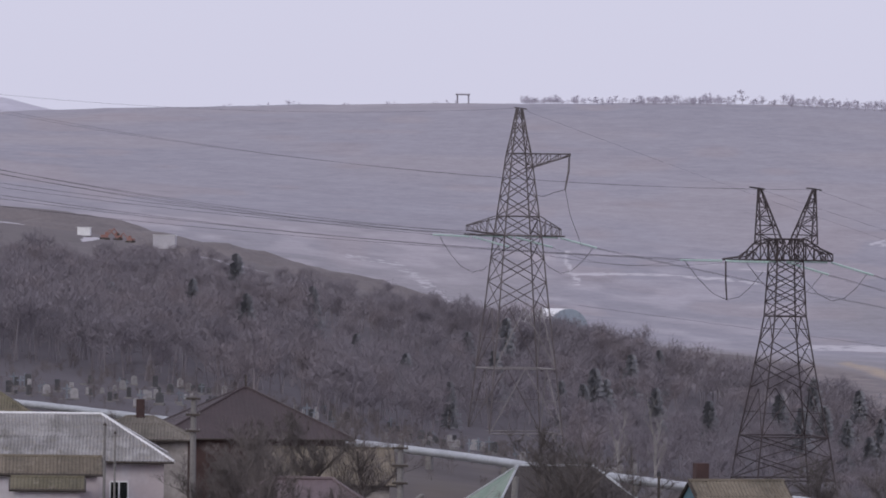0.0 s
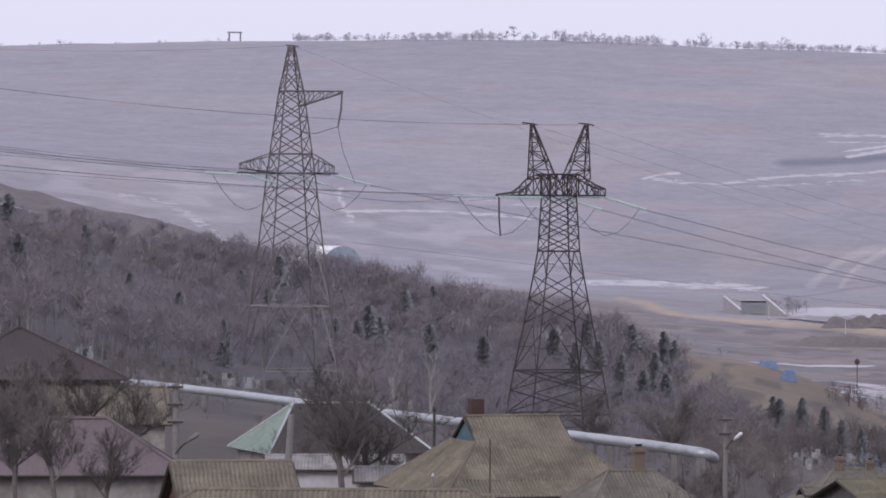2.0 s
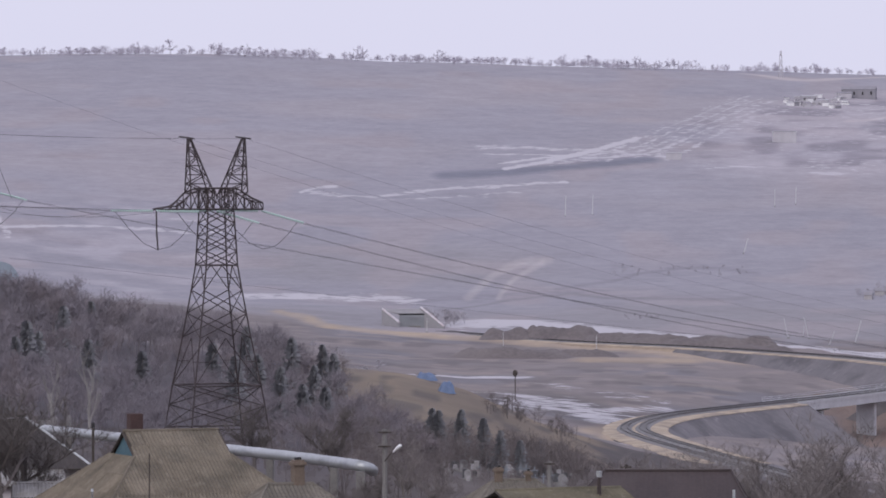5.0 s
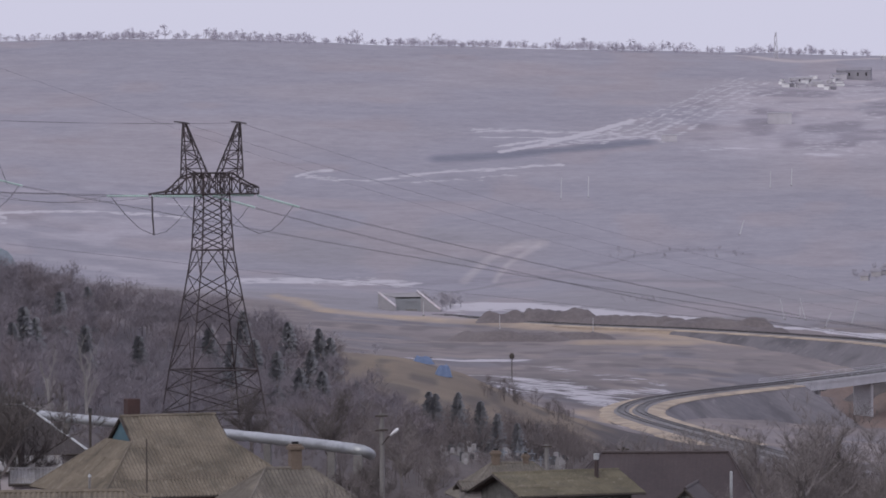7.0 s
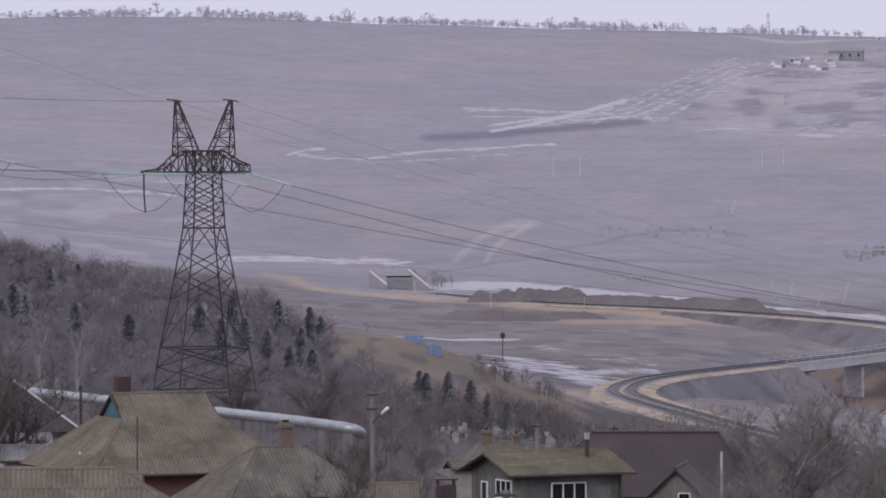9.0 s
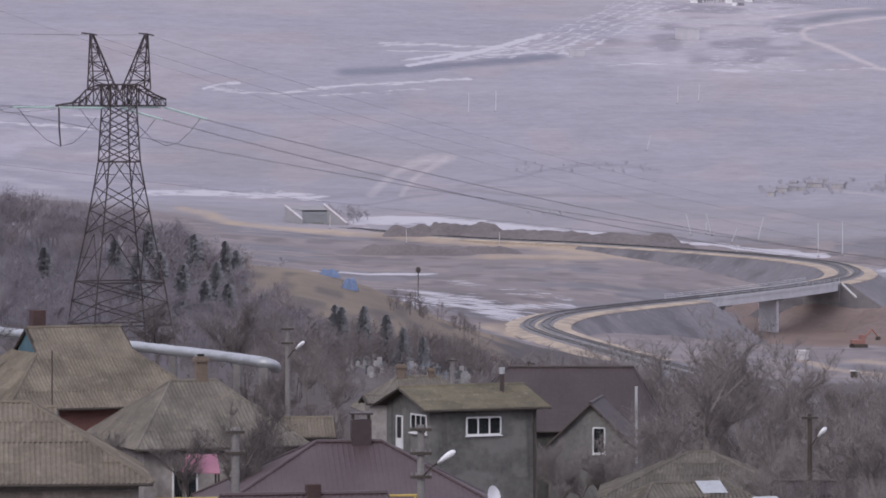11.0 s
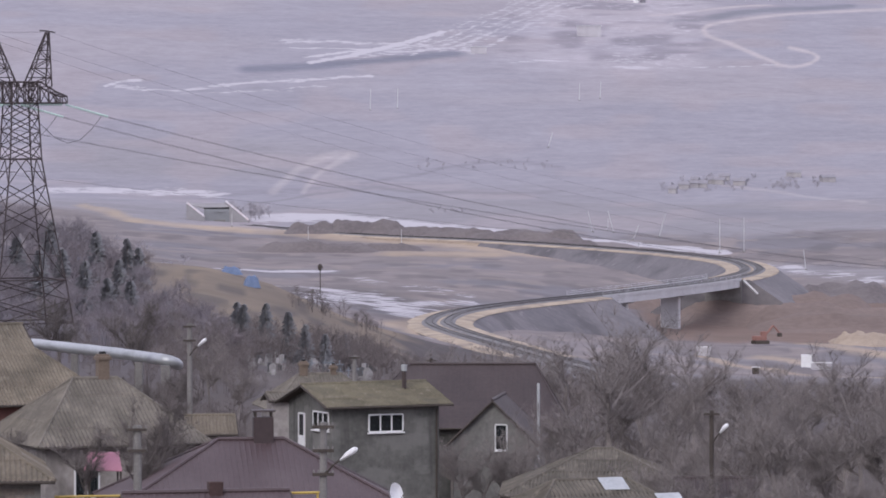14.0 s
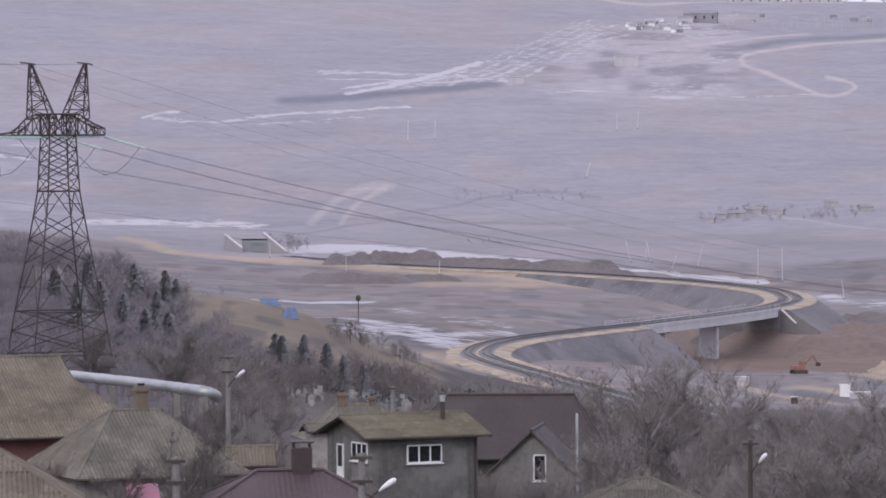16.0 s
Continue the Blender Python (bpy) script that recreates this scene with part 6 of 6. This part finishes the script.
for b, y, h, ln in ((379, 2082, 8.5, -0.22), (416, 2082, 9, -0.25), (405, 2095, 5, 0.05), (450, 2036, 6, 0.4), (496, 2054, 9.5, 0.28), (604, 1938, 13, 0.0), (647, 1938, 13, 0.0), (757, 1808, 7, -0.12)):
    mast(b, y, h, ln)
for b, y, h in ((-125, 1985, 6), (40, 1950, 6), (460, 1850, 8), (560, 1800, 8), (-260, 2100, 6)):
    mast(b, y, h, 0.0, "line-side post along the railway", 0.1)
for b, y, h, ln in ((-15, 2890, 12, 0.03), (33, 2900, 12, 0.03), (355, 2960, 10, 0.02), (392, 2975, 10, 0.04), (300, 2700, 8, 0.3)):
    mast(b, y, h, ln, "pale far pole on the field slope", 0.2)


# ---- cemetery ----
def gravestones():
    dark = mat("dark_grave_granite", (0.045, 0.045, 0.05), (0.09, 0.09, 0.095), 2.0, 9.0, 0.4, bump=0.1, vary=0.3)
    pale = mat("pale_grave_stone", (0.20, 0.19, 0.195), (0.36, 0.35, 0.35), 2.0, 9.0, 0.8, bump=0.2, vary=0.2)
    blue = mat("blue_painted_iron", (0.13, 0.15, 0.18), (0.20, 0.225, 0.25), 2.0, 9.0, 0.6, bump=0.1, vary=0.2)

    def stone(material, kind, label):
        t = thing("gravestone", (0, 0, 0), 0, label, "gravestone", "cemetery gravestones")
        if kind == 0:
            arch = [(-0.45, 0)] + [(-0.45 + 0.0, 1.0)] + [(0.45 * math.cos(a), 1.0 + 0.35 * math.sin(a)) for a in (2.4, 1.9, 1.57, 1.2, 0.7)] + [(0.45, 1.0), (0.45, 0)]
            n = len(arch)
            V = [(x, -0.09, z) for x, z in arch] + [(x, 0.09, z) for x, z in arch]
            F = [tuple(range(n - 1, -1, -1)), tuple(range(n, 2 * n))] + [(i, (i + 1) % n, n + (i + 1) % n, n + i) for i in range(n)]
            piece("slab", (V, F), material, t)
        elif kind == 1:
            piece("slab", box(-0.35, 0.35, -0.1, 0.1, 0, 1.6, 0.05), material, t)
        else:
            piece("cross", join(box(-0.08, 0.08, -0.06, 0.06, 0, 1.9), box(-0.5, -0.08, -0.055, 0.055, 1.25, 1.42), box(0.08, 0.5, -0.055, 0.055, 1.25, 1.42)), material, t)
        piece("plinth", box(-0.6, 0.6, -0.3, 0.3, -0.4, 0.18, 0.03), CONCRETE, t)
        if kind != 1:
            piece("grave_kerb", join(box(-0.55, -0.45, -2.1, -0.3, -0.3, 0.22), box(0.45, 0.55, -2.1, -0.3, -0.3, 0.22), box(-0.45, 0.45, -2.1, -2.0, -0.3, 0.22)), CONCRETE, t)
        return t
    kinds = [stone(pale, 0, "pale rounded gravestone on a plinth"), stone(dark, 1, "dark polished upright gravestone"), stone(pale, 1, "pale narrow upright gravestone"), stone(blue, 2, "grey-blue iron grave cross"), stone(dark, 0, "dark rounded gravestone on a plinth")]
    rg = random.Random(9)
    spots = []
    while len(spots) < 190:
        b = rg.uniform(-2050, -820)
        y = rg.uniform(525, 610) + (b + 2000) / 1100 * 60
        if waves(np.array([b]), np.array([y * 3]), 120, 41)[0] > 0.38:
            spots.append((b, y))
    for _ in range(80):
        spots.append((rg.uniform(-230, 0), rg.uniform(500, 660)))
    for i, (b, y) in enumerate(spots):
        p = sight(b, 0, y)
        k = kinds[rg.randrange(5)]
        m = at_ground(p.x, y, rg.uniform(-25, 25))
        if i < 5:
            kinds[i].matrix_world = m
        else:
            c = copy_thing(k, m)
            s = rg.uniform(0.45, 0.95)
            c.scale = (s, s, s)


gravestones()


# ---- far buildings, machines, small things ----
# FAR_ tones are low in contrast and bluish, distance haze included
FAR_WALL = mat("far_hazed_pale_wall", (0.40, 0.385, 0.41), (0.52, 0.505, 0.53), 0.2, 2.0, 0.9, bump=0.0)
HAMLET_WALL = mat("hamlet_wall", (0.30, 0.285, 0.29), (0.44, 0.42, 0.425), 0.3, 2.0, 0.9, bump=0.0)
FAR_DARK = mat("far_hazed_dark_wall", (0.22, 0.215, 0.24), (0.30, 0.29, 0.315), 0.2, 2.0, 0.9, bump=0.0)
FAR_ROOF = mat("far_hazed_grey_roof", (0.24, 0.23, 0.255), (0.33, 0.315, 0.34), 0.2, 2.0, 0.9, bump=0.0)
# machine orange is dulled in the colour itself to show haze
ORANGE = mat("hazed_orange_paint", (0.23, 0.115, 0.095), (0.31, 0.16, 0.13), 0.8, 4.0, 0.6, bump=0.1)
BLUE_SHEET = mat("blue_tarpaulin", (0.10, 0.145, 0.25), (0.15, 0.205, 0.32), 0.6, 4.0, 0.6, bump=0.3)


def shed(b, y, w, d, h, rise, yaw, wall, roof, label, name="far_building", windows=0, lift=0.0):
    p = sight(b, 0, y)
    t = thing(name, (p.x, y, ground_at(p.x, y) + lift), yaw, label, "building")
    piece("wall", box(-w / 2, w / 2, -d / 2, d / 2, -1.5, h), wall, t)
    o = 0.4
    V = [(-w / 2 - o, -d / 2 - o, h), (w / 2 + o, -d / 2 - o, h), (w / 2 + o, d / 2 + o, h), (-w / 2 - o, d / 2 + o, h), (-w / 2 - o, 0, h + rise), (w / 2 + o, 0, h + rise)]
    piece("roof", (V, [(3, 2, 1, 0), (0, 1, 5, 4), (2, 3, 4, 5), (0, 4, 3), (1, 2, 5)]), roof, t)
    for i in range(windows):
        x = -w / 2 + w * (i + 0.5) / windows
        piece("window", box(x - 0.6, x + 0.6, -d / 2 - 0.05, -d / 2 + 0.1, h * 0.35, h * 0.75), INSIDE, t)
    return t


HALL_BLUE = mat("pale_blue_hall_cladding", (0.26, 0.31, 0.345), (0.34, 0.385, 0.42), 0.2, 2.0, 0.7, bump=0.0)


def dome_hall():
    p = sight(-1042, 0, 2400)
    t = thing("arched_hall", (p.x, 2400, ground_at(p.x, 2400)), -52, "arched hall with white roof and blue-grey end", "hall")
    n, V, F = 16, [], []
    for x in (-12, 12):
        for k in range(n + 1):
            a = math.pi * k / n
            V.append((x, -11 * math.cos(a), 10 * math.sin(a)))
    F = [(k, k + 1, n + 2 + k, n + 1 + k) for k in range(n)]
    piece("vault", (V, F), TRIM_WHITE, t)
    for x in (-12, 12):
        pts = [(x, -11 * math.cos(math.pi * k / n), 10 * math.sin(math.pi * k / n)) for k in range(n + 1)] + [(x, 11, -2), (x, -11, -2)]
        piece("end_wall", (pts, [tuple(range(len(pts)))]), HALL_BLUE, t)
    piece("red_band", ([(x, -11.1 * math.cos(a), 10.1 * math.sin(a)) for x in (-12.1, -10.5) for a in (0.5, 1.0, 1.5)], [(0, 1, 4, 3), (1, 2, 5, 4)]), ORANGE, t)


dome_hall()
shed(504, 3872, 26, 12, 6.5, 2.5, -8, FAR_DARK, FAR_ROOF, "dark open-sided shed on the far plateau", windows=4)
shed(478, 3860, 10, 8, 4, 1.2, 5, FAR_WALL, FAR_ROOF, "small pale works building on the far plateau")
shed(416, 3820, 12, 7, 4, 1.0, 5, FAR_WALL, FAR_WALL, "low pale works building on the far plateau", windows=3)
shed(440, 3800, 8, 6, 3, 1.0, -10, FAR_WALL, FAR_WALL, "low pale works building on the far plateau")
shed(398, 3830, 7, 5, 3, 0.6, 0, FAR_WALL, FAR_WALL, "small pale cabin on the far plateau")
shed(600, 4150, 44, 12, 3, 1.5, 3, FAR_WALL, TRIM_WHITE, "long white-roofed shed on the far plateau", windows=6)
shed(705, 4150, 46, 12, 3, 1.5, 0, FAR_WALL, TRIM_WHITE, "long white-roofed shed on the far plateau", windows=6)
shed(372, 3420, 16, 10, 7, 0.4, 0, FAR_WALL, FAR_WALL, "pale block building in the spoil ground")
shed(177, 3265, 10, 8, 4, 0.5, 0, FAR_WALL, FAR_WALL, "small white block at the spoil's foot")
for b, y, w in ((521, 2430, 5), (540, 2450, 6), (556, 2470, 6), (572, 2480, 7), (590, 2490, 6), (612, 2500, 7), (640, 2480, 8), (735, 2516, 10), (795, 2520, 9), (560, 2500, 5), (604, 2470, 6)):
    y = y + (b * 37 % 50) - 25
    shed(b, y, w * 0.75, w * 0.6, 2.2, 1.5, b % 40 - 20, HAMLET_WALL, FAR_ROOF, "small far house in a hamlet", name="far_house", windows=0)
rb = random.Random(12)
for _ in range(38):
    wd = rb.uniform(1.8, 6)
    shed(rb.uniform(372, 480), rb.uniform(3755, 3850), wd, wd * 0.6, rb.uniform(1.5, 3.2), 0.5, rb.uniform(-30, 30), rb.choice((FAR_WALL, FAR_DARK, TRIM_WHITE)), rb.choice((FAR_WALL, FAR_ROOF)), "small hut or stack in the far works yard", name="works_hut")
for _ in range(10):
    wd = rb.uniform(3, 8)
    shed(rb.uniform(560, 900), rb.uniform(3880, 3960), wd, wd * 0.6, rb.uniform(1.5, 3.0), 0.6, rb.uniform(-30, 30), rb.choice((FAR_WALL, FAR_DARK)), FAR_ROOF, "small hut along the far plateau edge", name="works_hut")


def gantry(b, y, w, h):
    p = sight(b, 0, y)
    t = thing("gantry", (p.x, y, ground_at(p.x, y)), b % 30 - 15, "pale steel gantry frame in the far works yard", "gantry", "works gantries")
    for sx in (-1, 1):
        piece("post", bar((sx * w / 2, 0, -0.5), (sx * w * 0.42, 0, h), 0.35), FAR_WALL, t)
    piece("beam", bar((-w * 0.5, 0, h), (w * 0.5, 0, h), 0.4), FAR_WALL, t)
    piece("strut", bar((-w / 2, 0, 0), (w * 0.42, 0, h), 0.25), FAR_WALL, t)


for b, y, w, h in ((466, 3790, 5, 9), (640, 3800, 8, 8), (668, 3810, 6, 10), (700, 3805, 9, 8), (716, 3830, 7, 11), (745, 3815, 8, 9), (560, 3810, 7, 6), (800, 3820, 8, 9)):
    gantry(b, y, w, h)


def block_box(b, y, w, d, h, material, label, name, parts=("body",)):
    p = sight(b, 0, y)
    t = thing(name, (p.x, y, ground_at(p.x, y)), b % 30 - 15, label, name.replace("_", " "))
    piece("body", box(-w / 2, w / 2, -d / 2, d / 2, 0, h, 0.05), material, t)
    piece("lid", box(-w / 2 - 0.1, w / 2 + 0.1, -d / 2 - 0.1, d / 2 + 0.1, h, h + 0.15), TRIM_WHITE, t)
    piece("skid", box(-w / 2 + 0.2, w / 2 - 0.2, -d / 2 + 0.2, d / 2 - 0.2, -0.5, 0), WOOD_DARK, t)


block_box(758, 1258, 2.6, 2.0, 3.0, TRIM_WHITE, "white stacked site tank beside the track", "site_tank")
block_box(785, 1235, 5.0, 2.4, 1.6, FAR_WALL, "low pale site trailer", "site_trailer")
block_box(576, 1304, 3.4, 2.0, 2.3, FAR_WALL, "pale grey site cabin below the bridge", "site_cabin")
block_box(668, 1195, 1.6, 1.2, 1.6, WOOD_DARK, "small dark generator by the track", "generator")
block_box(-1752, 1330, 6.0, 3.0, 3.6, FAR_WALL, "white site container at the quarry edge", "site_container")
block_box(-1900, 1360, 3.5, 3.0, 2.2, TRIM_WHITE, "white tarpaulin bundle at the quarry", "bundle")


def digger(b, y, s, yaw, label="orange tracked excavator on bare earth"):
    p = sight(b, 0, y)
    t = thing("excavator", (p.x, y, ground_at(p.x, y)), yaw, label, "excavator", "excavators")
    for sy in (-1, 1):
        piece("track", moved(box(-1.9, 1.9, sy * 1.1 - 0.3, sy * 1.1 + 0.3, 0, 0.9, 0.2), Matrix.Scale(s, 4)), WOOD_DARK, t)
    piece("cab_body", moved(join(box(-1.7, 1.2, -1.2, 1.2, 0.95, 2.0, 0.1), box(0.0, 1.2, -1.1, 0.1, 2.0, 3.1, 0.08)), Matrix.Scale(s, 4)), ORANGE, t)
    piece("boom", moved(join(bar((1.2, 0.4, 1.8), (3.6, 0.4, 4.4), 0.45), bar((3.6, 0.4, 4.4), (5.2, 0.4, 2.6), 0.35)), Matrix.Scale(s, 4)), ORANGE, t)
    piece("bucket", moved(box(4.8, 5.7, -0.2, 1.0, 1.7, 2.6, 0.15), Matrix.Scale(s, 4)), WOOD_DARK, t)


digger(676, 1395, 1.15, 20)
digger(-1862, 1350, 0.7, 20)
digger(-1838, 1360, 0.65, 200)
digger(-1815, 1345, 0.6, 160)


def tarp(b, y, w, h, seed):
    p = sight(b, 0, y)
    t = thing("tarpaulin", (p.x, y, ground_at(p.x, y)), 15, "blue tarpaulin draped over a frame on the hillside", "tarpaulin", "blue tarpaulins")
    n = 8
    V = []
    for j in range(n + 1):
        for i in range(n + 1):
            u, v = i / n * 2 - 1, j / n * 2 - 1
            k = (1 - abs(u) ** 4) * (1 - abs(v) ** 3)
            V.append((u * w / 2, v * 1.5, -0.2 + h * k * (0.6 + 0.5 * float(waves(u * 3, v * 3, 1.1, seed)))))
    F = [(j * (n + 1) + i, j * (n + 1) + i + 1, (j + 1) * (n + 1) + i + 1, (j + 1) * (n + 1) + i) for j in range(n) for i in range(n)]
    piece("sheet", (V, F), BLUE_SHEET, t)
    piece("ridge_pole", bar((-w / 2 + 0.2, 0, h * 0.55), (w / 2 - 0.2, 0, h * 0.55), 0.08), WOOD_DARK, t)


for k, (b, y, w, h) in enumerate(((-262, 930, 4.2, 1.8), (-226, 900, 3.0, 2.4), (-530, 930, 4.0, 1.8))):
    tarp(b, y, w, h, 71 + k)


def sky_frame():
    p = sight(-1214, 0, 4290)
    t = thing("skyline_frame", (p.x, 4290, ground_at(p.x, 4290)), 0, "open flat-roofed frame on the far skyline", "frame")
    piece("roof", box(-6, 6, -3, 3, 7.0, 8.2), FAR_ROOF, t)
    for x in (-4.8, 4.8):
        for y in (-2.5, 2.5):
            piece("post", box(x - 0.3, x + 0.3, y - 0.3, y + 0.3, -1, 7.0), FAR_ROOF, t)


sky_frame()
p = sight(366, 0, 4100)
FARMAST = thing("far_lattice_mast", (p.x, 4100, ground_at(p.x, 4100)), 0, "slim lattice mast on the far plateau", "mast")
lattice(FARMAST, [(0, 3.4), (8, 2.6), (16, 1.8), (22, 1.0)], 0.22, FAR_WALL)


# ---- yard odds and ends ----
PINK = mat("pink_plastic_sheet", (0.34, 0.14, 0.19), (0.45, 0.20, 0.26), 1.0, 6.0, 0.6, bump=0.2)


def canopy():
    x, y, z = sight(-492, 648, 196)
    g = ground_at(x, y)
    t = thing("canopy", (x, y, g), 10, "pink plastic sheet canopy over a yard", "canopy")
    V = [(-0.75, -0.5, z - g - 0.3), (0.75, -0.5, z - g - 0.36), (0.75, 0.6, z - g + 0.3), (-0.45, 0.6, z - g + 0.3)]
    V += [(px, py, pz - 0.03) for px, py, pz in V]
    piece("sheet", (V, [(0, 1, 2, 3), (7, 6, 5, 4), (0, 4, 5, 1), (1, 5, 6, 2), (2, 6, 7, 3), (3, 7, 4, 0)]), PINK, t)
    for px, py in ((-0.7, -0.45), (0.7, -0.45), (0.7, 0.55), (-0.4, 0.55)):
        piece("post", tube([(px, py, -0.2), (px, py, z - g + (0.25 if py > 0 else -0.4))], 0.04, 5), WOOD_DARK, t)


canopy()


def slim_post(b, drop, y, label, r=0.04, material=None, cap=False):
    x, y, z = sight(b, drop, y)
    g = ground_at(x, y)
    t = thing("slim_post", (x, y, g), 0, label, "post", "yard posts")
    piece("shaft", tube([(0, 0, -0.2), (0, 0, z - g)], r, 6), material or WOOD_DARK, t)
    piece("cap", tube([(0, 0, z - g), (0, 0, z - g + 0.12)], [r * 1.4, r * 0.6], 6), TRIM_PALE if cap else WOOD_DARK, t)


slim_post(-853, 405, 300, "black steel post beside a heating pipe", 0.09)
slim_post(-753, 452, 220, "thin aerial pole above a slate roof", 0.035)
slim_post(-1857, 330, 226, "grey vent pipe rising beside a white house", 0.07, CONCRETE)
slim_post(-1838, 345, 224, "thin grey aerial pole by a porch", 0.05, CONCRETE)
slim_post(618, 722, 200, "white capped vent pipe among shrubs", 0.09, TRIM_PALE, True)
slim_post(-118, 730, 176, "dark gate post by a maroon roof", 0.06)
slim_post(-30, 732, 178, "dark gate post by a maroon roof", 0.06)
slim_post(-855, 515, 196, "short post with a white lamp by a roof", 0.05, CONCRETE, True)
